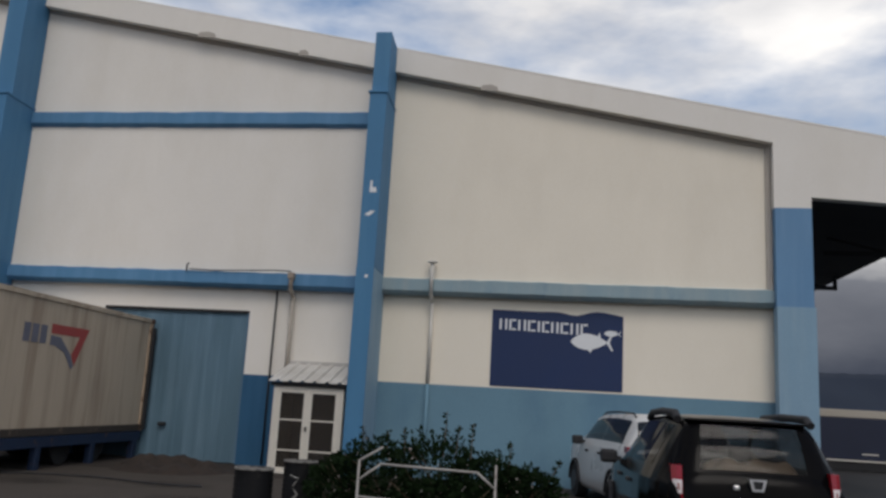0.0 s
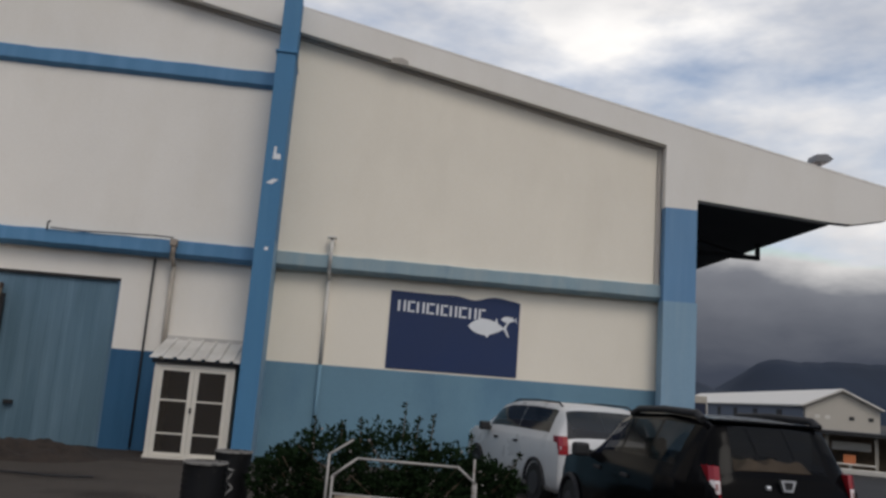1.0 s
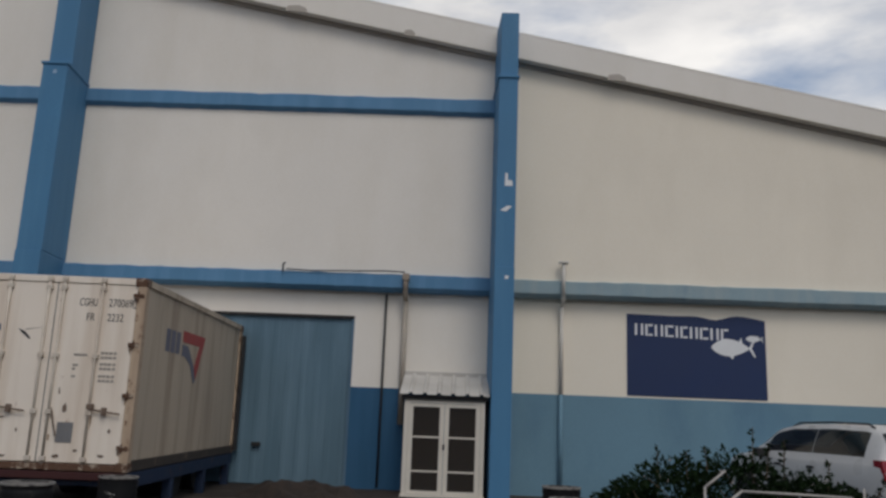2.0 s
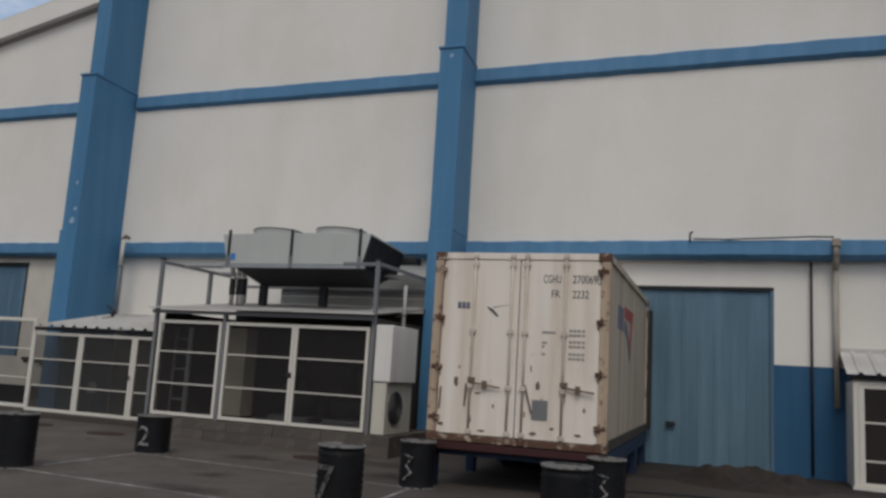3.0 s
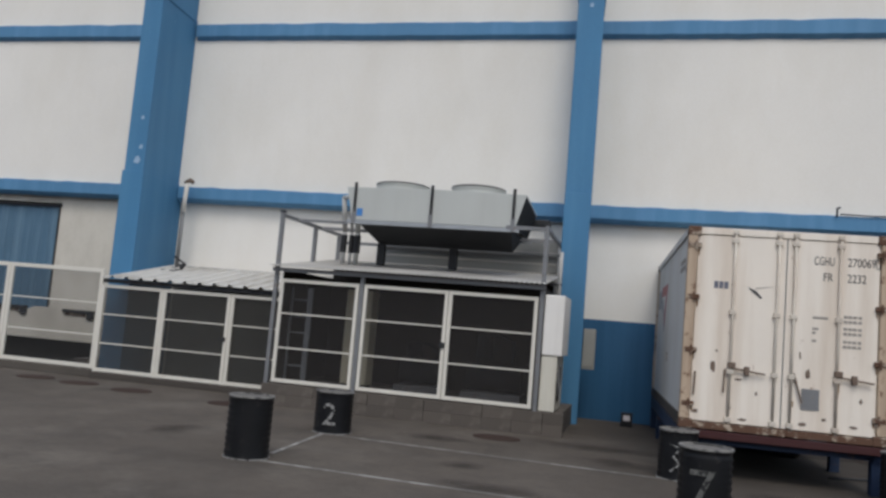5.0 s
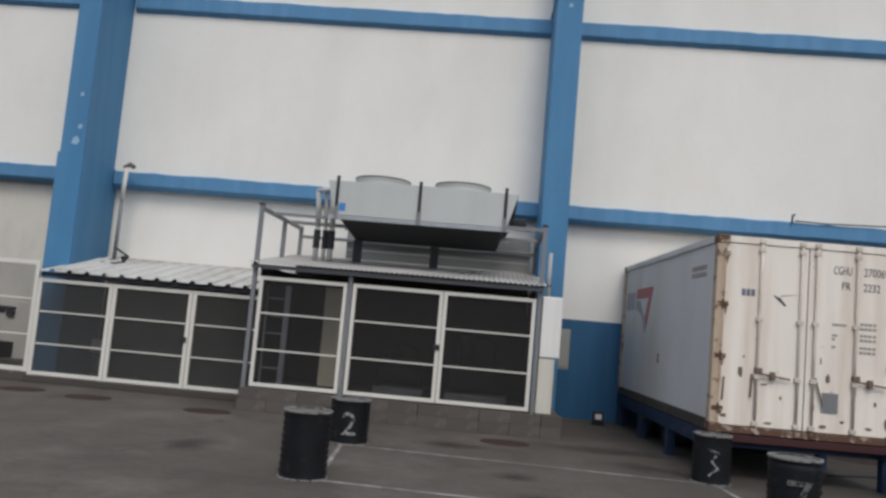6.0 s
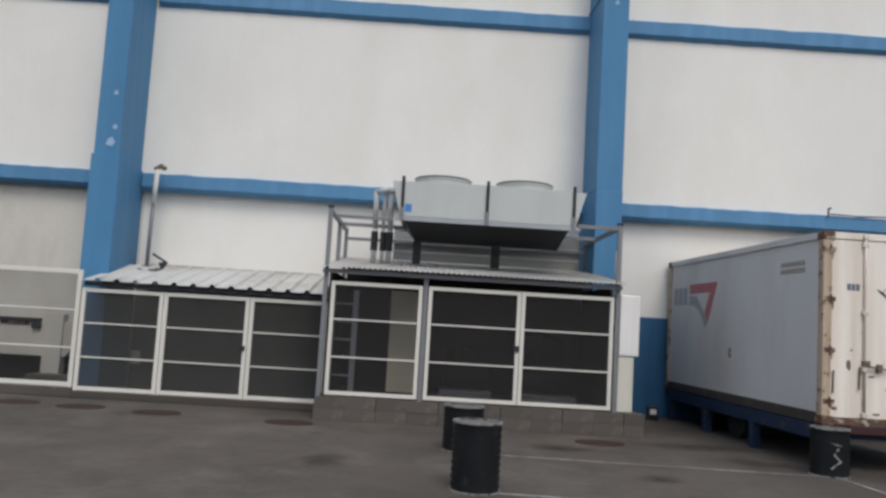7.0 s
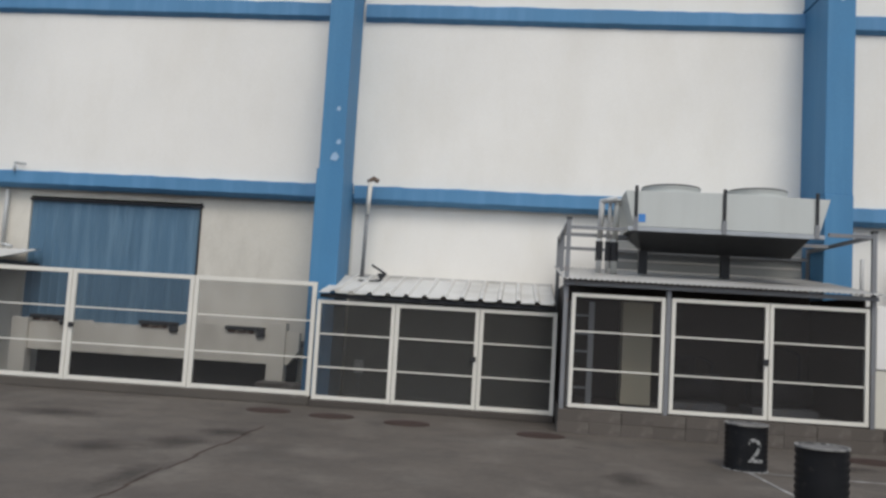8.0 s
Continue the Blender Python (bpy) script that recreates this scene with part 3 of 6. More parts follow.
for px_, wd_ in ((-7.6, 0.5), (-5.05, 0.26), (-0.5, 0.42)):
    zb_ = rec_z(px_)
    flake = prism([(px_ - wd_ / 2, zb_ - 0.03), (px_ + wd_ / 2, zb_ - 0.05), (px_ + wd_ * 0.42, zb_ + 0.05), (px_ + wd_ * 0.1, zb_ + 0.11), (px_ - wd_ * 0.4, zb_ + 0.09)], Y_FRAME - 0.012, Y_FRAME - 0.002)
    tagged(part("trim_patch", flake, M_RECESS_EDGE), "flaking grimy patch under the sloping band", "trim", kind="structure")
roof = bmesh.new()
pts = [(-46, top_z(-46) - 0.25), (RIDGE_X, top_z(RIDGE_X) - 0.25), (11.0, top_z(11) - 0.25)]
fr = [roof.verts.new((x, Y_FRAME + 0.26, z)) for x, z in pts]
bk = [roof.verts.new((x, 70, z)) for x, z in pts]
for i in (0, 1):
    roof.faces.new((fr[i], fr[i + 1], bk[i + 1], bk[i]))
tagged(part("roof", roof, M_ROOFGREY), "long grey metal roof of the hall", "roof", kind="structure")
# side wall and the deep dark soffit of the side canopy
wall_piece("wall_east", boxed(X_CORNER - 0.3, X_CORNER, Y_FRAME + 0.32, 70, 0, 7.4), M_PALE, "pale blue side wall of the hall")
wall_piece("wall_back", boxed(X_FAR, X_CORNER, 69.7, 70, 0, 12.5), M_CREAM, "plain back wall of the hall")
wall_piece("wall_west_end", boxed(X_FAR, X_FAR + 0.3, Y_LOW + 0.3, 69.7, 0, 6.5), M_CREAM, "plain end wall of the hall")
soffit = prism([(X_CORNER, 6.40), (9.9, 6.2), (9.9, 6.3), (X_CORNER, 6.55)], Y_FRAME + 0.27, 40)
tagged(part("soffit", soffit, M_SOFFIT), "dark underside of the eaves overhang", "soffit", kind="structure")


def make_bracket():
    b = thing("soffit_bracket", "dark steel bracket under the eaves overhang", "bracket", group="eaves brackets")
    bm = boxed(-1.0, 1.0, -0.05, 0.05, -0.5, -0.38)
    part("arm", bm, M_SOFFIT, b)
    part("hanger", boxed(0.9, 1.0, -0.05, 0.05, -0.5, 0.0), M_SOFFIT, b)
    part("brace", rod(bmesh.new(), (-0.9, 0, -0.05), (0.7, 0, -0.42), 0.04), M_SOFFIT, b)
    return b


br = make_bracket()
br.matrix_basis = pose(8.7, 21.0, 6.28)
copy_thing(br, pose(8.7, 26.5, 6.28))

# corner pilaster: white head, blue middle, pale foot
pil = thing("corner_pilaster", "flat corner pilaster, mid blue above and pale blue below", "pilaster", kind="structure")
part("shaft", boxed(5.74, X_CORNER, Y_FRAME, Y_FRAME + 0.3, 4.0, 6.12), surf("pilaster_blue", (0.115, 0.245, 0.41), 0.72, var=0.1, scale=0.8, stain=(0.2, 0.34, 0.5), amount=0.4, streak=True), pil)
part("foot", boxed(5.74, X_CORNER + 0.03, Y_FRAME - 0.02, Y_FRAME + 0.3, 0, 4.0), M_PALE2, pil, "pale blue foot")


# beams
def beam(name, x0, x1, z0, z1, material, label):
    bm = bmesh.new()
    n = max(4, int((x1 - x0) / 0.22))
    rng = random.Random(int(z0 * 100) + int(x0 * 10))
    loops = []
    for i in range(n + 1):
        x = x0 + (x1 - x0) * i / n
        top = z1 + rng.uniform(-0.010, 0.010) + 0.014 * noise.noise((x * 0.9, z0, 0))
        low = z0 + rng.uniform(-0.006, 0.006)
        prof = ((Y_BEAM + 0.01, top), (Y_BEAM, top - 0.012), (Y_BEAM, low + 0.055), (Y_BEAM + 0.10, low - 0.025), (Y_UP + 0.2, low - 0.025), (Y_UP + 0.2, top))
        loops.append([bm.verts.new((x, y, z)) for y, z in prof])
    for la, lb in zip(loops, loops[1:]):
        for k in range(6):
            bm.faces.new((la[k], la[(k + 1) % 6], lb[(k + 1) % 6], lb[k]))
    bm.faces.new(loops[0])
    bm.faces.new(loops[-1][::-1])
    bmesh.ops.recalc_face_normals(bm, faces=bm.faces[:])
    return tagged(part(name, bm, material), label, "beam", kind="structure")


for name, x0, x1 in (("beam_low_west", -46, -21.9), ("beam_low_middle", -21.7, -12.4), ("beam_low_east", -12.3, -2.95)):
    beam(name, x0, x1, 4.04, 4.37, M_BLUE_BEAM, "blue painted ring beam with uneven paint edges")
beam("beam_low_pale", -2.75, 5.76, 4.03, 4.36, M_PALEBEAM, "faded pale blue ring beam with uneven paint edges")
for name, x0, x1 in (("beam_high_west", -46, -21.9), ("beam_high_middle", -21.7, -12.4), ("beam_high_east", -12.3, -2.95)):
    beam(name, x0, x1, 7.96, 8.31, M_BLUE_BEAM, "blue painted upper ring beam")


# buttress pillars, a little different in width at the front and at the wall
def shaft(fx0, fx1, yf, bx0, bx1, yb, z0, z1):
    bm = bmesh.new()
    corners = ((fx0, yf), (fx1, yf), (bx1, yb), (bx0, yb))
    a = [bm.verts.new((x, y, z0)) for x, y in corners]
    b = [bm.verts.new((x, y, z1)) for x, y in corners]
    bm.faces.new(a[::-1])
    bm.faces.new(b)
    for i in range(4):
        bm.faces.new((a[i], a[(i + 1) % 4], b[(i + 1) % 4], b[i]))
    bmesh.ops.bevel(bm, geom=bm.edges[:], offset=0.014, segments=2, affect="EDGES", profile=0.5)
    return bm


def pillar(name, front, back, y_low, y_top, step_z, top, label, swell=0.0):
    p = thing(name, label, "pillar", kind="structure")
    (f0, f1), (b0, b1) = front, back
    part("lower_shaft", shaft(f0 - swell, f1 + swell, y_low, b0 - swell, b1 + swell, Y_LOW, 0, 4.42), M_BLUE, p)
    part("middle_shaft", shaft(f0, f1, y_low + 0.03, b0, b1, Y_LOW, 4.42, step_z), M_BLUE, p)
    part("ledge", shaft(f0 - 0.03, f1 + 0.03, y_low, b0 - 0.03, b1 + 0.03, Y_UP, step_z, step_z + 0.06), M_BLUE, p)
    part("upper_shaft", shaft(f0 + 0.02, f1, y_top, b0, b1, Y_UP, step_z + 0.06, top), M_BLUE, p)
    return p


pe_ = pillar("pillar_east", (-3.08, -2.69), (-3.13, -2.76), 16.62, 16.72, 8.36, 9.86, "blue painted buttress pillar with white scuff marks")
pillar("pillar_middle", (-12.57, -12.05), (-12.60, -12.16), 16.60, 16.80, 8.36, top_z(-12.3) + 0.2, "blue painted buttress pillar with a ledge near the top")
pillar("pillar_west", (-22.09, -21.62), (-22.20, -21.78), 16.16, 16.40, 8.36, top_z(-21.7) + 0.2, "blue painted buttress pillar with scuffed paint", 0.03)
pillar("pillar_far_west", (-31.4, -30.9), (-31.5, -31.05), 16.16, 16.40, 8.36, top_z(-31) + 0.2, "blue painted buttress pillar")

# the pillar's flank towards the pale bay wears the pale paint up to the ring beam
skin = bmesh.new()
ends = [[skin.verts.new((x, y, z)) for x, y in ((-2.700, 16.65), (-2.686, 16.65), (-2.752, Y_LOW), (-2.766, Y_LOW))] for z in (0.0, 4.40)]
skin.faces.new(ends[0][::-1])
skin.faces.new(ends[1])
for i in range(4):
    skin.faces.new((ends[0][i], ends[0][(i + 1) % 4], ends[1][(i + 1) % 4], ends[1][i]))
part("pale_flank", skin, M_PALE2, pe_, "pale blue painted flank")


# white scuffs on the pillars
M_SCUFF = surf("pale_worn_paint", (0.30, 0.42, 0.56), 0.8, var=0.2, scale=8)
def scuff(pts, at):
    bm = prism(pts, 0, 0.004)
    ob = part("scuff", bm, M_SIGNWHITE)
    ob.matrix_basis = pose(*at)
    return tagged(ob, "white paint scuff on the blue pillar", "paint mark", group="paint scuffs")


scuff([(-0.06, -0.14), (0.1, -0.14), (0.09, -0.03), (0.0, -0.02), (0.0, 0.12), (-0.05, 0.13)], (-2.86, 16.644, 6.2))
scuff([(-0.14, -0.05), (-0.02, -0.07), (0.1, 0.04), (0.0, 0.05)], (-2.86, 16.644, 5.6))
scuff([(-0.04, -0.03), (0.03, -0.03), (0.04, 0.03), (-0.03, 0.04)], (-2.84, 16.614, 4.2))

for px_, pz_, k_ in ((-21.80, 4.66, 0.75), (-21.74, 4.95, 0.45), (-21.78, 5.6, 0.4), (-12.3, 8.2, 0.4)):
    yy_ = 16.180 if px_ < -20 else 16.622
    sc_ = scuff([(-0.11 * k_, -0.08 * k_), (0.05 * k_, -0.12 * k_), (0.12 * k_, 0.0), (0.03 * k_, 0.12 * k_), (-0.06 * k_, 0.07 * k_)], (px_, yy_, pz_))
    sc_.data.materials[0] = M_SCUFF


# ---- doors ----
def ribbed_door(name, x0, x1, y, z0, z1, material, label, pitch=0.30, depth=0.007):
    d = thing(name, label, "door", kind="structure")
    bm = bmesh.new()
    prof = []
    x = x0
    while x < x1 - 0.001:
        for dx, dy in ((0, 0), (pitch * 0.55, 0), (pitch * 0.65, -depth), (pitch * 0.9, -depth)):
            if x + dx < x1:
                prof.append((x + dx, y + dy))
        x += pitch
    prof.append((x1, y))
    lo = [bm.verts.new((px, py, z0)) for px, py in prof]
    hi = [bm.verts.new((px, py, z1)) for px, py in prof]
    for i in range(len(prof) - 1):
        bm.faces.new((lo[i], lo[i + 1], hi[i + 1], hi[i]))
    part("leaf", bm, material, d)
    part("backing", boxed(x0, x1, y + 0.03, y + 0.08, z0, z1), material, d)
    part("head_rail", boxed(x0 - 0.03, x1 + 0.03, y - 0.07, y + 0.02, z1 - 0.06, z1 + 0.0), M_BLACK, d, "dark head rail")
    return d


dr = ribbed_door("door_1", -9.6, -5.93, Y_LOW + 0.08, 0.02, 3.5, M_DOORBLUE, "closed pale blue ribbed metal sliding door, streaked with dust")
part("edge_strip", boxed(-5.99, -5.93, Y_LOW + 0.02, Y_LOW + 0.07, 0.02, 3.46), M_DOORBLUE2, dr)
part("handle", boxed(-7.9, -7.72, Y_LOW - 0.02, Y_LOW + 0.05, 0.76, 0.84, 0.01), M_BLACK, dr, "black pull handle")
dr2 = ribbed_door("door_2", -28.95, -25.05, Y_LOW + 0.06, 1.16, 3.82, M_DOORBLUE2, "closed faded blue ribbed loading door", 0.2, 0.016)
part("frame_side", boxed(-25.09, -25.05, Y_LOW - 0.03, Y_LOW + 0.05, 1.16, 3.86), M_BLACK, dr2, "dark door edge")

# ---- painted sign ----
sg = thing("painted_sign", "navy blue painted wall sign with white lettering bars and fish", "sign", (-0.23, Y_LOW - 0.012, 2.07))
W, HGT = 2.87, 1.69
outline = [(0, 0), (W, 0), (W, HGT - 0.06)]
for i in range(1, 20):
    f = i / 20
    wave = 0.07 * math.exp(-((f - 0.2) / 0.13) ** 2) - 0.06 * math.exp(-((f - 0.35) / 0.09) ** 2) + 0.02 * math.exp(-((f - 0.5) / 0.1) ** 2)
    outline.append((W * (1 - f), HGT - 0.05 + 0.05 * f + wave))
outline.append((0, HGT))
part("panel", prism(outline, 0, 0.012), M_SIGN, sg)
x = 0.17
for i, wd in enumerate((0.19, 0.17, 0.19, 0.19, 0.07, 0.17, 0.18, 0.19, 0.19, 0.17)):
    bm = bmesh.new()
    zt = HGT - 0.2 - 0.006 * i
    box(bm, x, x + 0.045, -0.003, 0.004, zt - 0.24, zt)
    if wd > 0.1:
        if i % 2:
            box(bm, x + 0.06, x + wd - 0.02, -0.003, 0.004, zt - 0.04, zt)
            box(bm, x + 0.06, x + wd - 0.02, -0.003, 0.004, zt - 0.24, zt - 0.20)
        else:
            box(bm, x + wd - 0.065, x + wd - 0.02, -0.003, 0.004, zt - 0.24, zt)
    part("lettering_bar", bm, M_SIGNWHITE, sg)
    x += wd + 0.027


def fish(nose, cz, length, high):
    """A plain almond-shaped fish with a thin forked tail, nose to the left."""
    top, bot = [], []
    for i in range(15):
        u = i / 14
        half = high * math.sin(math.pi * u ** 0.85) ** 0.85
        top.append((nose + length * u, cz + half * 1.02))
        bot.append((nose + length * u, cz - half * 0.95))
    part("fish_shape", prism(top + bot[-2:0:-1], -0.004, 0.004), M_SIGNWHITE, sg)
    e = nose + length
    part("fish_tail", prism([(e - 0.03 * length, cz), (e + 0.09 * length, cz + high * 0.95), (e + 0.12 * length, cz + high * 0.9), (e + 0.05 * length, cz), (e + 0.15 * length, cz - high * 1.0), (e + 0.11 * length, cz - high)], -0.005, 0.003), M_SIGNWHITE, sg)
    part("fish_fin", prism([(nose + 0.45 * length, cz - high * 0.9), (nose + 0.55 * length, cz - high * 1.3), (nose + 0.6 * length, cz - high * 0.8)], -0.005, 0.003), M_SIGNWHITE, sg)
    part("fish_fin", prism([(nose + 0.72 * length, cz + high * 0.65), (nose + 0.78 * length, cz + high * 1.25), (nose + 0.82 * length, cz + high * 0.5)], -0.005, 0.003), M_SIGNWHITE, sg)


fish(1.74, 1.05, 0.80, 0.18)
fish(2.46, 1.25, 0.32, 0.065)


# ---- pipes on the wall ----
def pipe(label, pts, r, material, head=None):
    p = thing("drain_pipe", label, "pipe", group="wall pipes")
    part("tube", rods(pts, r), material, p, smooth=True)
    if head:
        part("hopper", boxed(*head, 0.008), material, p)
    return p


p1_ = pipe("off-white downpipe with a flat cap, painted blue along the dado", [(-1.6, 17.66, 4.72), (-1.6, 17.66, 4.0), (-1.6, 17.93, 3.85), (-1.6, 17.93, 2.03)], 0.040, M_PIPEWHITE, (-1.70, -1.50, 17.58, 17.74, 4.71, 4.75))
part("painted_length", rods([(-1.6, 17.93, 2.03), (-1.6, 17.93, 0.1)], 0.042), M_PALE, p1_, "blue painted lower length", smooth=True)
pipe("rust-stained grey downpipe beside a porch", [(-4.87, 17.66, 4.34), (-4.87, 17.66, 4.0), (-4.87, 17.9, 3.85), (-4.87, 17.9, 1.3)], 0.055, M_PIPERUST, (-4.94, -4.8, 17.58, 17.74, 4.24, 4.38))
pipe("thin black vertical pipe on the wall", [(-5.28, 17.95, 3.98), (-5.28, 17.95, 0.05)], 0.024, M_PIPEBLACK)
p4_ = pipe("off-white downpipe over a thinner dark one at the ring beam", [(-21.3, 17.45, 4.40), (-21.33, 17.45, 3.72)], 0.05, M_PIPEWHITE)
part("lower_length", rods([(-21.33, 17.46, 3.75), (-21.36, 17.5, 2.44)], 0.04), M_GREYSTEEL, p4_, "dull grey lower length", smooth=True)
part("elbow", rods([(-21.36, 17.45, 4.40), (-21.24, 17.45, 4.48), (-21.14, 17.45, 4.42)], 0.045), M_HANDLE, p4_, "dark rusty elbow", smooth=True)
part("foot_flange", boxed(-21.56, -21.16, 17.38, 17.56, 2.40, 2.45, 0.01), M_GREYSTEEL, p4_)
pipe("short bent vent pipe on the ring beam", [(-7.46, 17.68, 4.34), (-7.46, 17.68, 4.5), (-7.41, 17.66, 4.53)], 0.02, M_PIPEBLACK)
pipe("dark cable sagging along the top of the beam", [(-7.4, 17.7, 4.40), (-6.8, 17.7, 4.385), (-5.9, 17.7, 4.41), (-5.3, 17.7, 4.43), (-4.9, 17.7, 4.42)], 0.014, M_PIPEBLACK)
pipe("off-white water pipe beside the loading door", [(-29.45, 17.9, 3.95), (-29.45, 17.9, 2.75), (-29.2, 17.85, 2.7)], 0.04, M_PIPEGREY)
pipe("short bent vent pipe above the ring beam", [(-29.2, 17.68, 4.34), (-29.2, 17.68, 4.52), (-28.95, 17.66, 4.5)], 0.03, M_PIPEGREY)


# ---- small glazed porch ----
def make_porch():
    p = thing("glazed_porch", "small white framed glazed porch with a double door", "porch", kind="structure")
    x0, x1, yf = -4.72, -3.18, 16.80
    for xa in (x0, x1 - 0.08):
        part("corner_post", boxed(xa, xa + 0.08, yf, yf + 0.08, 0, 1.80, 0.006), M_GATE, p)
    part("head", boxed(x0 + 0.08, x1 - 0.08, yf, yf + 0.08, 1.74, 1.80), M_GATE, p)
    part("sill", boxed(x0 - 0.02, x1 + 0.02, yf - 0.03, yf + 0.1, 0, 0.05), M_GATE, p)
    mid = (x0 + x1) / 2
    for xa, xb in ((x0 + 0.085, mid - 0.004), (mid + 0.004, x1 - 0.085)):
        leaf = bmesh.new()
        for q in ((xa, xa + 0.085), (xb - 0.085, xb)):
            box(leaf, *q, yf + 0.005, yf + 0.06, 0.055, 1.735)
        for z0, z1 in ((0.055, 0.12), (0.46, 0.49), (1.09, 1.12), (1.67, 1.735)):
            box(leaf, xa + 0.085, xb - 0.085, yf + 0.012, yf + 0.05, z0, z1)
        d = part("door_leaf", leaf, M_GATE, p, "white painted door leaf")
        for z0, z1 in ((0.12, 0.46), (0.49, 1.09), (1.12, 1.67)):
            part("pane", boxed(xa + 0.085, xb - 0.085, yf + 0.027, yf + 0.033, z0, z1), M_DOORGLASS, d)
    part("handle", boxed(mid - 0.02, mid + 0.02, yf - 0.03, yf + 0.005, 0.88, 0.98, 0.006), M_BLACK, p)
    for xa in (x0, x1 - 0.04):
        part("side_panel", boxed(xa, xa + 0.04, yf + 0.08, Y_LOW - 0.005, 0, 1.78), M_GATE, p)
    part("roof_sheet", sheet(-4.82, -3.1, 16.68, 1.90, 17.98, 2.34, 0.27, 0.035, True), M_ROOFWHITE, p, "ribbed white roof sheet")
    # solid black strip painted for the shaded gap below the roof sheet
    part("gap_shade_strip", boxed(-4.78, -3.14, 16.76, 16.80, 1.80, 1.88), M_BLACK, p, "black strip standing in for the shaded gap under the sheet")
    part("flashing", boxed(-4.82, -3.1, 17.9, 18.0, 2.31, 2.39, 0.01), M_ROOFGREY, p)


make_porch()


# ---- white gates and fences ----
M_KERB = surf("worn_kerb_concrete", (0.082, 0.070, 0.058), 0.92, var=0.3, scale=1.5, stain=(0.07, 0.06, 0.05), amount=0.6, bump=0.4, bscale=40, spots=(0.4, 0.39, 0.36), spot_amount=0.6, spot_scale=2.5, spot_edge=(0.6, 0.68))
def gate_panel(x0, x1, y, z0, z1, bars, tube=0.062, mesh=None, feet=0.0, label="white welded steel gate panel with two thin cross bars", lock=None, group="cage gates", slope=0.0):
    g = thing("gate_panel", label, "gate", (x0, y, z0), group=group)
    w, h = x1 - x0, z1 - z0
    part("stile", boxed(0, tube, 0, 0.05, 0, h, 0.006), M_GATE, g)
    part("stile", boxed(w - tube, w, 0, 0.05, 0, h, 0.006), M_GATE, g)
    part("top_rail", boxed(tube, w - tube, 0.002, 0.048, h - tube, h, 0.006), M_GATE, g)
    part("bottom_rail", boxed(tube, w - tube, 0.002, 0.048, 0, tube, 0.006), M_GATE, g)
    for b in bars:
        part("cross_bar", boxed(tube, w - tube, 0.012, 0.036, b - z0 - 0.012, b - z0 + 0.012), M_GATE, g)
    part("mesh_infill", boxed(tube, w - tube, 0.038, 0.041, tube, h - tube), mesh or M_MESH, g, "fine dark wire mesh")
    if feet:
        for xa in (0.0, w - tube):
            part("foot", boxed(xa + 0.004, xa + tube - 0.004, 0.004, 0.046, -feet, 0), M_GATE, g)
    if lock is not None:
        part("lock", boxed(lock - 0.05, lock + 0.05, -0.035, 0.0, h * 0.47, h * 0.47 + 0.09, 0.01), M_BLACK, g, "dark padlock and hasp")
    return g


for x0, x1, lock in ((-17.30, -15.81, None), (-15.71, -14.192, 1.47), (-14.182, -12.66, None)):
    gate_panel(x0, x1, 14.38, 0.40, 2.235, (1.62, 1.01), lock=lock)
for x0, x1, lock in ((-21.75, -20.33, None), (-20.32, -18.825, 1.42), (-18.815, -17.46, None)):
    gate_panel(x0, x1, 15.47, 0.13, 1.905, (1.295, 0.705), 0.07, M_MESHLEAN, 0.13, "low white welded steel gate panel under a lean-to roof", lock, "lean-to gates")
for x0, x1, lock in ((-24.085, -21.80, None), (-26.435, -24.095, 0.06), (-28.785, -26.445, None), (-31.1, -28.795, None)):
    gate_panel(x0, x1, 15.55, 0.17, 2.215, (1.51, 0.85), 0.08, M_MESHOPEN, 0.17, "tall white welded steel fence panel in front of the loading dock", lock, "yard fence panels")

# ---- machine cage: plinth, frame, roofs ----
pl = thing("cage_plinth", "low grey concrete block plinth under the machine cage", "plinth", kind="structure")
part("slab", boxed(-17.42, -12.16, 14.52, 18.0, 0, 0.37), M_CONC, pl)
rngb = random.Random(8)
xb = -17.45
k = 0
while xb < -12.14:
    wdt = min(0.50, -12.12 - xb)
    if wdt > 0.08:
        b = part("block", boxed(0, wdt - 0.004, 0, 0.2, 0, 0.190, 0.004), M_CONC, pl)
        b.matrix_basis = pose(xb, 14.31 + rngb.uniform(-0.008, 0.008), 0)
        b = part("block", boxed(0, wdt - 0.004, 0, 0.2, 0, 0.18, 0.004), M_CONC, pl)
        b.matrix_basis = pose(xb + (0.0 if k % 2 else 0.006), 14.315 + rngb.uniform(-0.008, 0.008), 0.192)
    xb += 0.50
    k += 1

cg = thing("cage_frame", "grey square-tube steel frame that carries a roof and a condenser", "steel frame")
for x, y in ((-17.40, 14.42), (-12.60, 14.42), (-17.40, 17.3), (-12.60, 17.3)):
    part("post", boxed(x - 0.035, x + 0.035, y - 0.035, y + 0.035, 0.37, 3.44, 0.004), M_GREYSTEEL, cg)
part("post", boxed(-15.795, -15.725, 14.385, 14.455, 0.37, 2.42), M_GREYSTEEL, cg)
part("post", boxed(-17.435, -17.365, 15.95, 16.02, 2.6, 3.38), M_GREYSTEEL, cg)
for x in (-17.40, -12.60):
    part("side_rail", boxed(x - 0.03, x + 0.03, 14.455, 17.265, 3.36, 3.42), M_GREYSTEEL, cg)
part("front_rail", boxed(-13.30, -12.635, 14.40, 14.46, 3.35, 3.41), M_GREYSTEEL, cg)
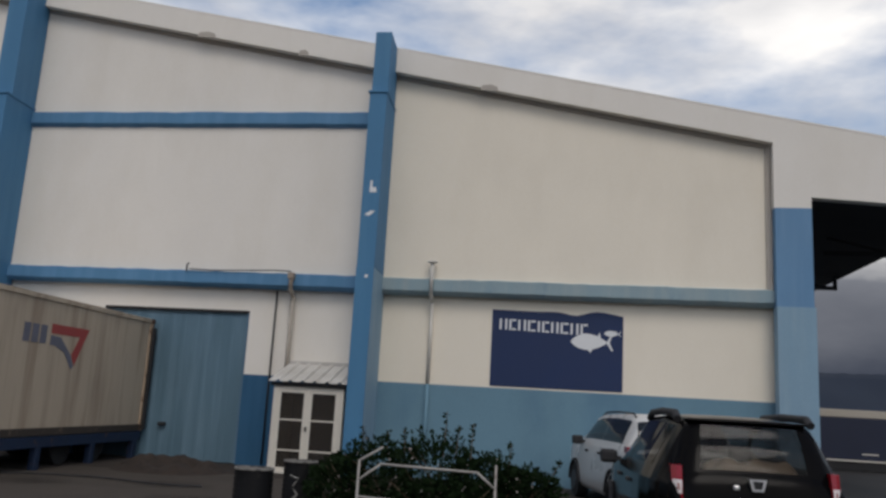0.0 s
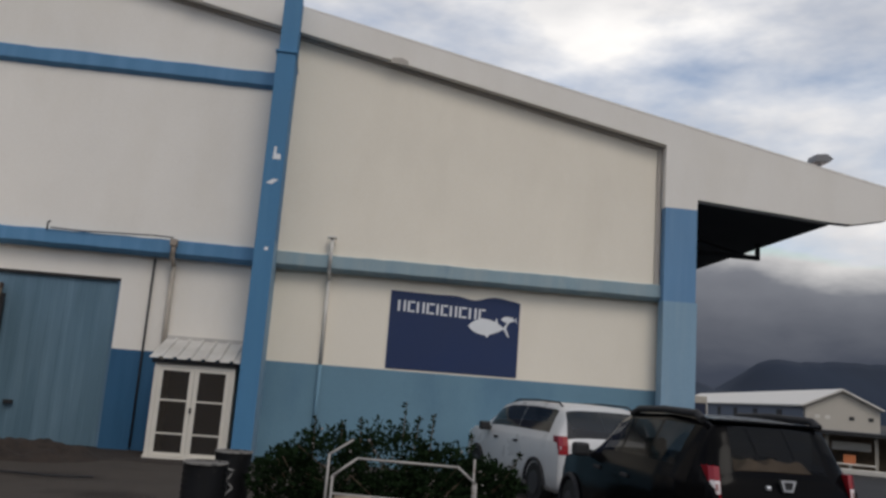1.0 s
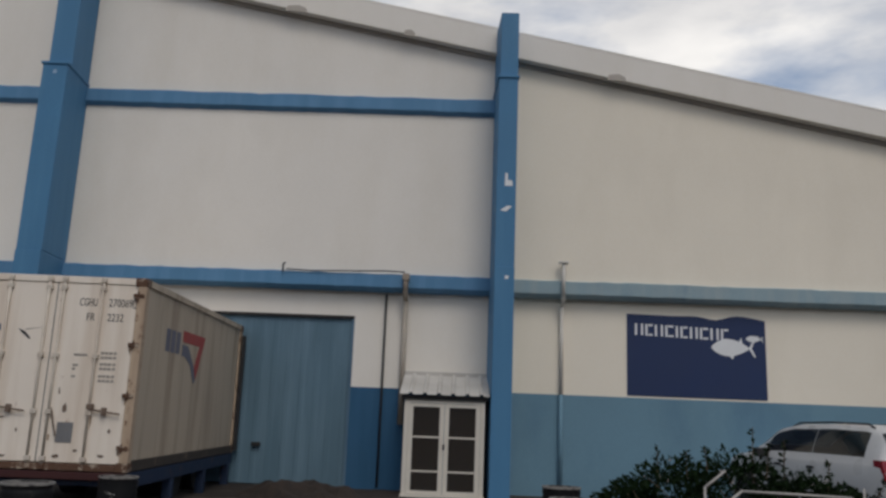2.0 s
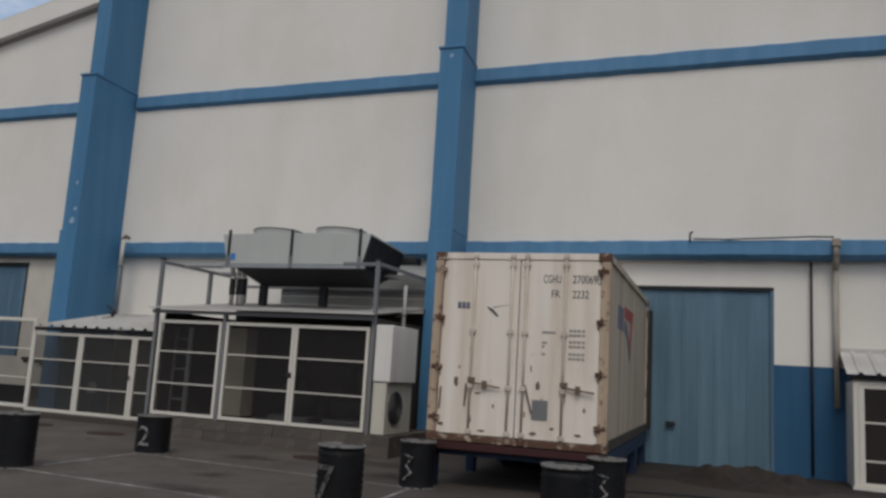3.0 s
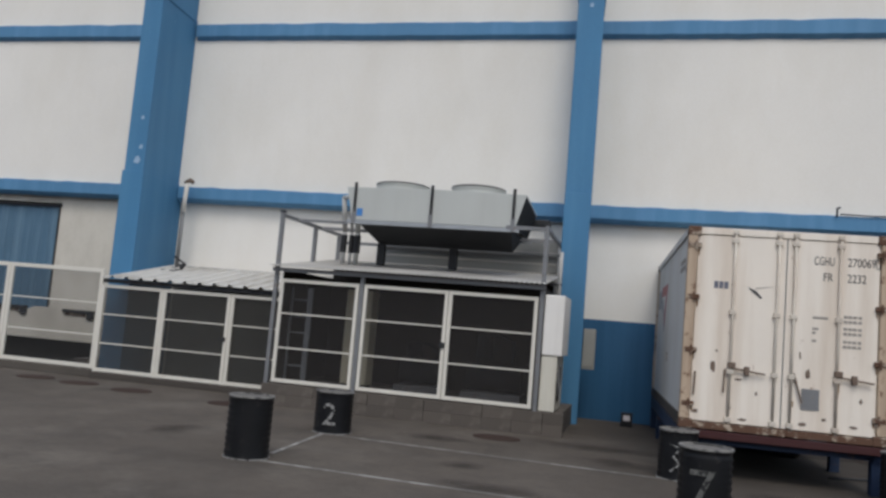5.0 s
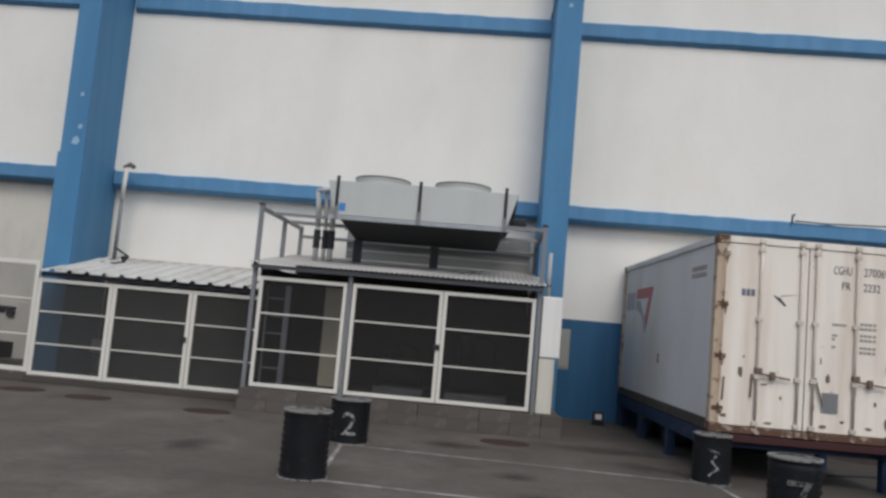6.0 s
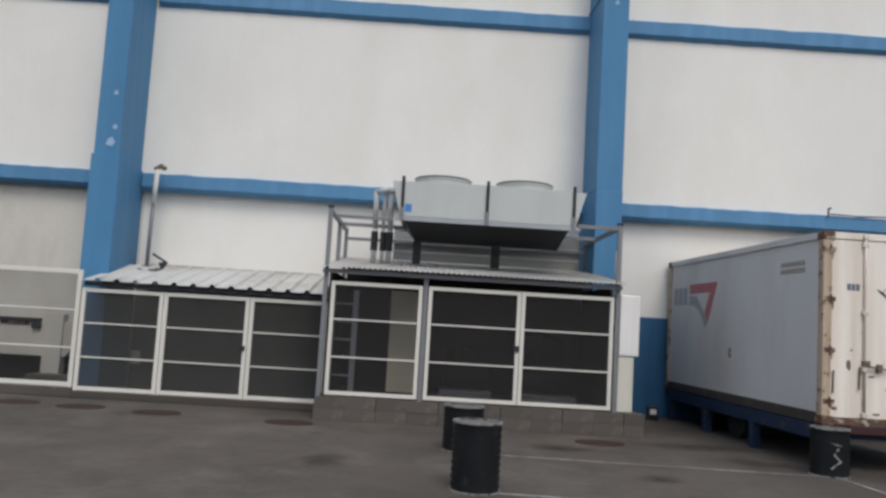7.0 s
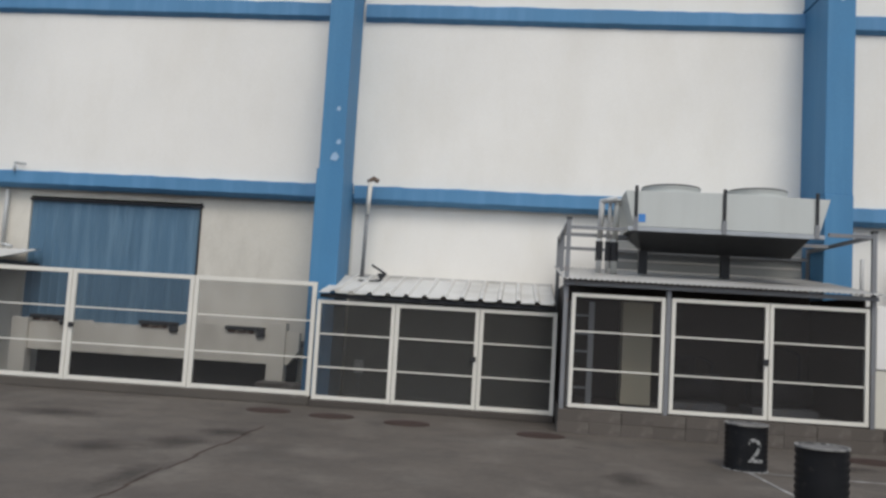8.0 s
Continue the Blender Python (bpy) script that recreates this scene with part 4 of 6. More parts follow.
part("front_rail", boxed(-17.37, -16.40, 15.02, 15.07, 3.36, 3.41), M_GREYSTEEL, cg)
part("rear_rail", boxed(-17.365, -12.635, 17.27, 17.33, 3.2, 3.26), M_GREYSTEEL, cg)
part("middle_rail", boxed(-17.365, -12.635, 16.2, 16.26, 3.36, 3.42), M_GREYSTEEL, cg)
part("roof_bearer", boxed(-17.45, -12.55, 14.33, 14.38, 2.36, 2.43), M_GREYSTEEL, cg)
part("roof_sheet", sheet(-17.47, -12.52, 14.22, 2.46, 17.45, 2.86, 0.085, 0.022), M_ROOFGREY, cg, "corrugated grey roof sheet")
for x in (-17.40, -12.60):
    part("post_cap", boxed(x - 0.045, x + 0.045, 14.375, 14.465, 3.44, 3.47), M_BLACK, cg)
part("upper_wall_panel", boxed(-16.45, -12.7, 17.36, 17.40, 2.87, 3.5), surf("grey_louvre_panel", (0.26, 0.26, 0.25), 0.7, 0.2, var=0.15, scale=2), cg, "grey sheet panel behind the condenser")
for z in (3.03, 3.25):
    part("louvre", boxed(-16.44, -12.72, 17.348, 17.358, z, z + 0.03, 0.003), M_ROOFGREY, cg, "grey seam strip")

# machine room inside the cage
# added dark panels that shut light out of the cage
cage_blind = thing("cage_partition", "dark panels added to keep the inside of the machine cage dark", "partition", kind="structure")
part("panel", boxed(-17.36, -17.32, 14.6, 18.0, 0.37, 2.42), M_DARKCONC_SHADE, cage_blind)
part("panel", boxed(-12.68, -12.64, 14.6, 17.2, 0.37, 2.42), M_DARKCONC_SHADE, cage_blind)
part("panel", boxed(-17.3, -12.7, 16.9, 16.95, 0.37, 2.7), M_DARKCONC_SHADE, cage_blind)
bd = thing("beige_cupboard", "plain beige metal cupboard inside the machine cage", "cupboard", (-16.35, 15.3, 0.37))
part("body", boxed(0, 0.5, 0, 0.4, 0.05, 1.8, 0.01), M_BEIGE, bd)
part("plinth", boxed(0.02, 0.48, 0.02, 0.38, 0, 0.05), M_BLACK, bd)
lad = thing("shelf_ladder", "grey steel ladder rack standing inside the cage", "ladder", (-17.30, 14.9, 0.37))
for x in (0, 0.33):
    part("rail", boxed(x, x + (0.09 if x else 0.03), 0, 0.05, 0, 1.75), M_GALV, lad)
for i in range(5):
    part("rung", boxed(0.05, 0.33, 0.01, 0.04, 0.3 + i * 0.3, 0.33 + i * 0.3), M_GALV, lad)
for (x, y, w, d, h) in ((-15.4, 15.6, 0.9, 0.7, 0.9), (-14.1, 15.5, 1.1, 0.8, 1.15)):
    c = thing("compressor", "dark refrigeration compressor inside the cage", "compressor", (x, y, 0.37), group="compressors")
    part("base", boxed(0, w, 0, d, 0, 0.12, 0.01), M_GREYSTEEL, c)
    part("tank", rod(bmesh.new(), (0.05, d / 2, 0.38), (w - 0.05, d / 2, 0.38), 0.24, 18), M_COIL, c, smooth=True)
    part("motor", rod(bmesh.new(), (w * 0.3, d / 2, 0.62), (w * 0.3, d / 2, h), 0.16, 16), M_BLACK, c, smooth=True)
    part("pipework", rods([(w * 0.3, d / 2, h), (w * 0.6, d / 2, h), (w * 0.8, d / 2, h - 0.1), (w * 0.8, d / 2, 0.5)], 0.025), M_BLACK, c)


# ---- condenser ----
def make_condenser():
    c = thing("condenser_unit", "light grey twin-fan roof condenser on a steel frame", "condenser", (-16.28, 14.98, 3.42))
    L, D, H = 3.02, 1.7, 0.65
    part("casing", prism([(0.0, 0.03), (1.462, 0.03), (1.462, H), (-0.15, H - 0.02)], 0, 0.03), M_ACPAINT, c)
    part("casing", prism([(1.52, 0.03), (L + 0.02, 0.03), (L + 0.19, H - 0.03), (1.52, H)], 0, 0.03), M_ACPAINT, c)

    def slab(corners, thick):
        b = bmesh.new()
        t = Vector(thick)
        a = [b.verts.new(p) for p in corners]
        d = [b.verts.new(Vector(p) + t) for p in corners]
        b.faces.new(a)
        b.faces.new(d[::-1])
        for i in range(4):
            b.faces.new((a[i], d[i], d[(i + 1) % 4], a[(i + 1) % 4]))
        bmesh.ops.recalc_face_normals(b, faces=b.faces[:])
        return b

    part("top_panel", slab(((-0.15, 0.03, H - 0.02), (L + 0.19, 0.03, H - 0.03), (L + 0.17, D, H - 0.14), (-0.15, D, H - 0.12)), (0, 0, -0.025)), M_ACPAINT, c)
    part("rear_panel", prism([(0.0, 0.03), (L, 0.03), (L + 0.15, H - 0.17), (-0.13, H - 0.15)], D - 0.03, D), M_ACPAINT, c)
    part("end_panel", slab(((0.0, 0.03, 0.03), (-0.15, 0.03, H - 0.05), (-0.14, D - 0.03, H - 0.15), (0.0, D - 0.03, 0.03)), (0.02, 0, 0)), M_ACPAINT, c)
    part("end_coil", slab(((L + 0.02, 0.03, 0.03), (L + 0.18, 0.03, H - 0.06), (L + 0.16, D - 0.03, H - 0.17), (L + 0.02, D - 0.03, 0.03)), (-0.02, 0, 0)), M_COIL, c, "dark finned coil at the flared end")
    for i in range(9):
        y = 0.12 + i * (D - 0.3) / 8
        part("coil_fin", slab(((L + 0.025, y, 0.05), (L + 0.172, y, H - 0.09 - 0.012 * i), (L + 0.172, y + 0.02, H - 0.09 - 0.012 * i), (L + 0.025, y + 0.02, 0.05)), (0.012, 0, 0)), M_BLACK, c)
    part("pipe_header", boxed(L - 0.15, L + 0.42, D, D + 0.32, 0.30, 0.44, 0.03), M_COIL, c, "dark pipe header behind the casing")
    # V-shaped coil pack below the casing
    v = bmesh.new()
    a = [v.verts.new(p) for p in ((0.05, 0.05, 0.02), (L - 0.05, 0.05, 0.02), (L - 0.14, D * 0.55, -0.32), (0.28, D * 0.55, -0.32), (0.05, D - 0.05, 0.02), (L - 0.05, D - 0.05, 0.02))]
    v.faces.new((a[0], a[1], a[2], a[3]))
    v.faces.new((a[3], a[2], a[5], a[4]))
    v.faces.new((a[0], a[3], a[4]))
    v.faces.new((a[1], a[5], a[2]))
    v.faces.new((a[0], a[4], a[5], a[1]))
    bmesh.ops.recalc_face_normals(v, faces=v.faces[:])
    part("coil_pack", v, M_COIL, c, "dark V-shaped coil pack")
    for x in (0.0, 1.465, L - 0.05):
        part("corner_bar", boxed(x, x + 0.055, -0.03, -0.001, 0.18, H + 0.07, 0.006), M_BLACK, c, "black edge bar")
        part("bar_foot", boxed(x - 0.01, x + 0.065, -0.035, -0.001, -0.05, 0.18, 0.006), M_GREYSTEEL, c, "dull steel foot")
    part("base_rail", boxed(-0.1, L + 0.1, -0.02, 0.04, -0.05, 0.02), M_GALV, c)
    part("base_rail", boxed(-0.1, L + 0.1, D - 0.04, D + 0.02, -0.05, 0.02), M_GALV, c)
    for x in (0.72, 2.2):
        ring = bmesh.new()
        n = 36
        prof = ((0.52, H), (0.50, H + 0.11), (0.52, H + 0.13), (0.47, H + 0.13), (0.46, H))
        loops = [[ring.verts.new((x + r * math.cos(2 * math.pi * i / n), 0.68 + r * math.sin(2 * math.pi * i / n), z)) for i in range(n)] for r, z in prof]
        for la, lb in zip(loops, loops[1:]):
            for i in range(n):
                ring.faces.new((la[i], la[(i + 1) % n], lb[(i + 1) % n], lb[i]))
        bmesh.ops.recalc_face_normals(ring, faces=ring.faces[:])
        f = part("fan_ring", ring, M_ACPAINT, c, smooth=True)
        hub = rod(bmesh.new(), (x, 0.68, H + 0.02), (x, 0.68, H + 0.1), 0.09, 16)
        part("hub", hub, M_BLACK, f)
        part("rim_trim", rods([(x + 0.5 * math.cos(2 * math.pi * i / 24), 0.68 + 0.5 * math.sin(2 * math.pi * i / 24), H + 0.14) for i in range(25)], 0.02, 6), M_BLACK, f, "dark rim")
    for x in (0.24, 1.68):
        part("stand", boxed(x, x + 0.15, D * 0.55 - 0.06, D * 0.55 + 0.06, -0.72, -0.30), M_BLACK, c)
    part("sticker", boxed(0.075, 0.19, -0.005, -0.001, 0.10, 0.24), surf("blue_label", (0.05, 0.2, 0.5), 0.5, var=0.1, scale=9), c, "small blue label")


make_condenser()
for x, r, m in ((-16.75, 0.05, M_PIPEGREY), (-16.6, 0.035, M_PIPEGREY), (-16.48, 0.055, M_ACPAINT)):
    pp = thing("refrigerant_pipe", "insulated pipe that rises beside the condenser", "pipe", group="refrigerant pipes")
    part("riser", rods([(x, 15.9, 2.68), (x, 15.9, 3.3), (x, 15.7, 3.95), (x + 0.25, 15.6, 4.0)], r), m, pp, smooth=True)
    part("lagging", rods([(x, 15.9, 2.9), (x, 15.9, 3.25)], r + 0.015), M_BLACK, pp, "black lagging")
sp = thing("side_pipe", "pale vertical tube on the end of the cage", "pipe")
part("tube", rods([(-12.42, 15.3, 2.3), (-12.42, 15.3, 3.1)], 0.035), M_PIPEGREY, sp, smooth=True)
part("clip", boxed(-12.6, -12.38, 15.27, 15.33, 2.5, 2.54), M_BLACK, sp)

# cabinets at the end of the cage
cb = thing("white_cabinet", "white sheet-metal cabinet fixed to the end of the cage", "cabinet", (-12.55, 14.42, 1.29))
part("body", boxed(0, 0.33, 0, 1.15, 0, 1.0, 0.012), M_WHITEBOX, cb)
part("door_seam", boxed(0.01, 0.32, -0.006, 0.0, 0.02, 0.98, 0.002), M_WHITEBOX, cb)
part("bracket", boxed(-0.02, 0.0, 0.1, 0.7, 0.4, 0.5), M_GREYSTEEL, cb)
cb2 = thing("outdoor_fan_unit", "off-white fan unit with a round dark grille on a concrete base", "fan unit", (-12.55, 14.44, 0.38))
part("body", boxed(0, 0.26, 0, 1.15, 0, 0.9, 0.012), M_CREAMBOX, cb2)
part("grille", rod(bmesh.new(), (0.258, 0.42, 0.45), (0.275, 0.42, 0.45), 0.30, 28), M_BLACK, cb2, "round dark grille")
for i in range(4):
    part("grille_ring", rods([(0.28, 0.42 + (0.08 + i * 0.07) * math.cos(2 * math.pi * k / 20), 0.45 + (0.08 + i * 0.07) * math.sin(2 * math.pi * k / 20)) for k in range(21)], 0.006, 5), M_GREYSTEEL, cb2)
mb = thing("meter_box", "small grey meter box on the blue pillar", "meter box", (-12.06, 16.95, 1.03))
part("case", boxed(0, 0.24, 0, 0.14, 0, 0.78, 0.012), M_METERBOX, mb)
part("cover", boxed(0.02, 0.22, -0.012, 0, 0.05, 0.73, 0.006), M_METERBOX, mb)
fl = thing("ground_lamp", "small black floodlight on the ground by the wall", "lamp", (-11.15, 17.2, 0))
part("case", boxed(-0.11, 0.11, -0.05, 0.05, 0.06, 0.27, 0.012), M_BLACK, fl)
part("lens", boxed(-0.06, 0.06, -0.058, -0.05, 0.12, 0.22), M_LAMPCLEAR, fl)
part("bracket", boxed(-0.12, 0.12, -0.02, 0.02, 0, 0.06), M_BLACK, fl)

# ---- lean-to roof beside the cage ----
lt = thing("lean_to_roof", "white ribbed metal lean-to roof with grimy upper edge", "roof", kind="structure")
part("roof_sheet", sheet(-21.72, -17.5, 15.36, 2.04, 17.55, 2.46, 0.33, 0.045, True), M_ROOFWHITE, lt)
part("bearer", boxed(-21.7, -17.5, 15.43, 15.5, 1.94, 2.02), M_BLACK, lt, "dark bearer under the sheet")
part("flashing", boxed(-21.35, -17.5, 17.5, 17.98, 2.45, 2.50), M_ROOFGREY, lt)
an = thing("roof_bracket", "dark angled bracket lying on the lean-to roof", "bracket", (-21.0, 16.9, 2.36))
part("arm", rods([(-0.06, 0, 0.30), (0.22, 0, 0.14), (0.12, 0, 0.0)], 0.022), M_BLACK, an)
part("web", prism([(0.06, 0.14), (0.22, 0.15), (0.12, 0.0)], -0.01, 0.01), M_BLACK, an)
part("foot", boxed(0.02, 0.2, -0.05, 0.05, -0.02, 0.02), M_BLACK, an)
part("plate", boxed(-0.3, 0.1, -0.1, 0.1, -0.02, 0.0), M_GREYSTEEL, an)
wbx = thing("switch_box", "small white switch box on a short post under the lean-to", "switch box", (-21.27, 16.80, 0.54))
part("case", boxed(0, 0.18, 0, 0.09, 0, 0.26, 0.01), M_WHITEBOX, wbx)
part("post", boxed(0.065, 0.115, 0.03, 0.07, -0.54, 0.0), M_GREYSTEEL, wbx, "short steel post")

kb_ = boxed(-31.1, -21.80, 15.50, 15.72, 0, 0.165, 0.015)
tagged(part("kerb_fence", kb_, M_KERB), "low worn concrete kerb under the yard fence", "kerb", kind="structure")
kb_ = boxed(-21.78, -17.46, 15.42, 15.62, 0, 0.125, 0.015)
tagged(part("kerb_lean_to", kb_, M_DARKCONC_SHADE), "low worn concrete kerb under the lean-to gates", "kerb", kind="structure")

# ---- loading dock in the west bay ----
dk = thing("loading_dock", "white painted concrete loading dock with a broken top edge", "loading dock", kind="structure")
edge = [(-28.55, 0.56), (-22.75, 0.56), (-22.53, 0.85)]
tops = [(-22.53, 1.22), (-22.8, 1.25), (-23.2, 1.20), (-23.9, 1.22), (-24.1, 1.30), (-24.9, 1.29), (-25.1, 1.20), (-25.95, 1.19), (-26.0, 1.12), (-26.9, 1.10), (-27.0, 1.22), (-27.6, 1.2), (-27.8, 1.12), (-28.55, 1.14)]
part("front_panel", prism(edge + tops, 17.35, 17.5), M_CREAM, dk, "chipped white front panel")
part("deck", boxed(-28.5, -22.6, 17.5, 18.0, 0.9, 1.04), M_DARKCONC_SHADE, dk)
for x, zt in ((-28.66, 1.2), (-23.16, 1.40)):
    part("leg", boxed(x, x + 0.36, 17.28, 17.52, 0.0, zt, 0.012), M_CREAM, dk, "chipped white leg")
# dark sheet painted for the shade below the dock panel
part("recess_shade", boxed(-28.4, -22.7, 17.9, 17.97, 0, 0.9), M_DARKCONC_SHADE, dk, "dark sheet standing in for the shade under the dock")
for x in (-24.08, -25.92, -28.28):
    rb = thing("dock_bumper", "worn black rubber dock bumper", "bumper", (x, 17.28, 1.12), group="dock bumpers")
    part("pad", boxed(0, 0.84, 0, 0.1, 0.09, 0.17, 0.02), M_BLACK, rb)
    part("end_block", boxed(0.66, 0.84, 0.0, 0.1, -0.03, 0.09, 0.02), M_BLACK, rb)
    part("mount", boxed(0.05, 0.6, 0.05, 0.11, 0.03, 0.09), M_RUST, rb)
kb = thing("kerb_block", "grey concrete block under the dock corner", "block", (-23.2, 16.75, 0))
part("body", boxed(0, 0.95, 0, 0.5, 0, 0.24, 0.02), M_CONC, kb)
aw = thing("west_awning", "small pale awning on dark brackets at the far bay", "awning", kind="structure")
part("roof_sheet", sheet(-31.0, -28.55, 16.3, 2.35, 17.9, 2.66, 0.2, 0.03), M_ROOFWHITE, aw)
part("bearer", boxed(-31.0, -28.55, 16.35, 16.42, 2.2, 2.31), M_BLACK, aw)
part("post", boxed(-28.68, -28.6, 16.36, 16.44, 0, 2.2), M_GREYSTEEL, aw)
part("end_rail", boxed(-28.62, -28.55, 16.45, 17.9, 2.28, 2.36), M_BLACK, aw)


# ---- container on its stand ----
def make_container():
    c = thing("shipping_container", "weathered white refrigerated shipping container with rusty door gear", "container", (-9.24, 11.90, 0), 2.3)
    w, L, z0, z1 = 1.219, 6.05, 0.61, 3.20
    # smooth insulated shell with shallow vertical swages
    for sx in (-1, 1):
        bm = bmesh.new()
        n = 44
        lo, hi = [], []
        for i in range(n + 1):
            y = 0.14 + (L - 0.28) * i / n
            off = 0.0015 if i % 4 in (1, 2) else 0.0
            lo.append(bm.verts.new((sx * (w - 0.03 - off), y, z0 + 0.15)))
            hi.append(bm.verts.new((sx * (w - 0.03 - off), y, z1 - 0.1)))
        for i in range(n):
            bm.faces.new((lo[i], lo[i + 1], hi[i + 1], hi[i]))
        part("side_panel", bm, M_CONTSIDE if sx > 0 else M_CONTWEST, c, "white side panel, darker in base colour than the doors")
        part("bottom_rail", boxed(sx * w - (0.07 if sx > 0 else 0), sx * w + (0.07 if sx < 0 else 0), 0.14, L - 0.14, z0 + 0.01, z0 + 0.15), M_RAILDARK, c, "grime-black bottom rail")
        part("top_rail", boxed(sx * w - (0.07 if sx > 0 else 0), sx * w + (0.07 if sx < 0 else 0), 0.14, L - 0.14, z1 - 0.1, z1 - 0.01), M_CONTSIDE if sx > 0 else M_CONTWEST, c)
        for ya in (0.0, L - 0.14):
            part("corner_post", boxed(sx * w - (0.12 if sx > 0 else 0), sx * w + (0.12 if sx < 0 else 0), ya, ya + 0.14, z0 + 0.12, z1 - 0.12, 0.01), M_RUSTPOST, c)
            for za in (z0, z1 - 0.12):
                part("corner_casting", boxed(sx * (w + 0.004) - (0.165 if sx > 0 else 0), sx * (w + 0.004) + (0.165 if sx < 0 else 0), ya - 0.006, ya + 0.18, za, za + 0.118, 0.014), M_RUST, c, "rusty corner casting")
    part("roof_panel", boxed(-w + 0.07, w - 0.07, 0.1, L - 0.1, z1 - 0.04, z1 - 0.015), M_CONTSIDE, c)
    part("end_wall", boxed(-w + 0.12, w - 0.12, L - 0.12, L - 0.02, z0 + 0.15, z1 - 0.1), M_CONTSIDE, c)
    part("floor", boxed(-w + 0.07, w - 0.07, 0.1, L - 0.1, z0 + 0.05, z0 + 0.14), M_RUST, c)
    part("header", boxed(-w + 0.12, w - 0.12, 0.02, 0.12, z1 - 0.1, z1 - 0.01, 0.006), M_CONT, c)
    part("sill", boxed(-w + 0.16, w - 0.16, -0.005, 0.12, z0 + 0.005, z0 + 0.09, 0.006), M_RUST, c, "rust-streaked sill")
    for side in (-1, 1):
        xa, xb = (-w + 0.125, -0.006) if side < 0 else (0.006, w - 0.125)
        d = part("door_leaf", boxed(xa, xb, 0.035, 0.10, z0 + 0.10, z1 - 0.105, 0.01), M_CONT, c, "stained white door leaf")
        part("door_gasket", boxed(min(side * 0.001, side * 0.0055), max(side * 0.001, side * 0.0055), 0.04, 0.06, z0 + 0.11, z1 - 0.11), M_GREYSTEEL, d)
        for fx in (side * 0.10, side * 0.63):
            bar = part("lock_bar", rod(bmesh.new(), (fx, 0.005, z0 + 0.05), (fx, 0.005, z1 - 0.05), 0.017, 10), M_BAR, d, smooth=True)
            for zz in (z0 + 0.12, z0 + 0.72, z0 + 1.47, z1 - 0.20):
                part("bar_guide", boxed(fx - 0.04, fx + 0.04, -0.012, 0.036, zz, zz + 0.06, 0.006), M_BAR, d)
            part("cam_keeper", boxed(fx - 0.035, fx + 0.035, -0.02, 0.03, z0 + 0.012, z0 + 0.075, 0.006), M_RUST, d)
            part("cam_keeper", boxed(fx - 0.035, fx + 0.035, -0.02, 0.03, z1 - 0.085, z1 - 0.025, 0.006), M_BAR, d)
        hx = 0.63 if side > 0 else -0.63
        hl = part("handle", rods([(hx, -0.01, z0 + 0.80), (hx + 0.42, -0.02, z0 + 0.75)], 0.012), M_HANDLE, d, "dark rusty door handle")
        part("handle_keeper", boxed(hx + 0.17, hx + 0.23, -0.03, 0.03, z0 + 0.72, z0 + 0.83, 0.006), M_HANDLE, d)
        part("hasp", boxed(hx - 0.03, hx + 0.06, -0.03, 0.03, z0 + 0.80, z0 + 0.87, 0.006), M_HANDLE, d)
        for zz in (0.31, 0.99, 1.67, 2.34):
            xh = -w + 0.02 if side < 0 else w - 0.17
            part("hinge", boxed(xh, xh + 0.15, -0.012, 0.04, z0 + zz - 0.03, z0 + zz + 0.03, 0.008), M_RUST, d, "rusty hinge")
            part("hinge_pin", rod(bmesh.new(), (side * (w - 0.10), -0.012, z0 + zz - 0.06), (side * (w - 0.10), -0.012, z0 + zz + 0.06), 0.014, 8), M_RUST, d)
    for pts in ([(0.13, 0.01, z0 + 0.80), (0.23, 0.0, z0 + 0.44)], [(-0.69, 0.015, z0 + 0.78), (-0.70, 0.01, z0 + 0.48)], [(-1.05, 0.02, z0 + 0.72), (-1.06, 0.02, z0 + 0.42)]):
        part("spare_handle", rods(pts, 0.012), M_HANDLE, c)
    # ragged rust scars and runs below the door gear
    def ragged(name, cx, cz, rx, rz_, seed, material, run=0.0):
        rng = random.Random(seed)
        pts = []
        for i in range(14):
            a = 2 * math.pi * i / 14
            k = rng.uniform(0.6, 1.15)
            dz = rz_ * k * math.sin(a)
            if run and math.sin(a) < -0.5:
                dz -= run * rng.uniform(0.3, 1.0)
            pts.append((cx + rx * k * math.cos(a), z0 + cz + dz))
        part(name, prism(pts, 0.0305, 0.036), material, c)

    for k, (hx, hz, rx, rz_) in enumerate(((0.30, 0.80, 0.03, 0.07), (-0.84, 0.80, 0.035, 0.08), (-0.62, 0.30, 0.02, 0.07), (0.5, 0.26, 0.035, 0.02), (-0.3, 0.5, 0.015, 0.03), (-0.80, 1.00, 0.015, 0.02),
                                           (-1.02, 0.22, 0.04, 0.03), (-0.45, 0.16, 0.06, 0.02), (0.25, 0.18, 0.05, 0.025), (0.85, 0.2, 0.05, 0.02), (0.92, 0.52, 0.02, 0.04), (0.2, 1.02, 0.012, 0.05), (-0.52, 0.66, 0.05, 0.015))):
        ragged("rust_patch", hx, hz, rx, rz_, 60 + k, M_HANDLE)
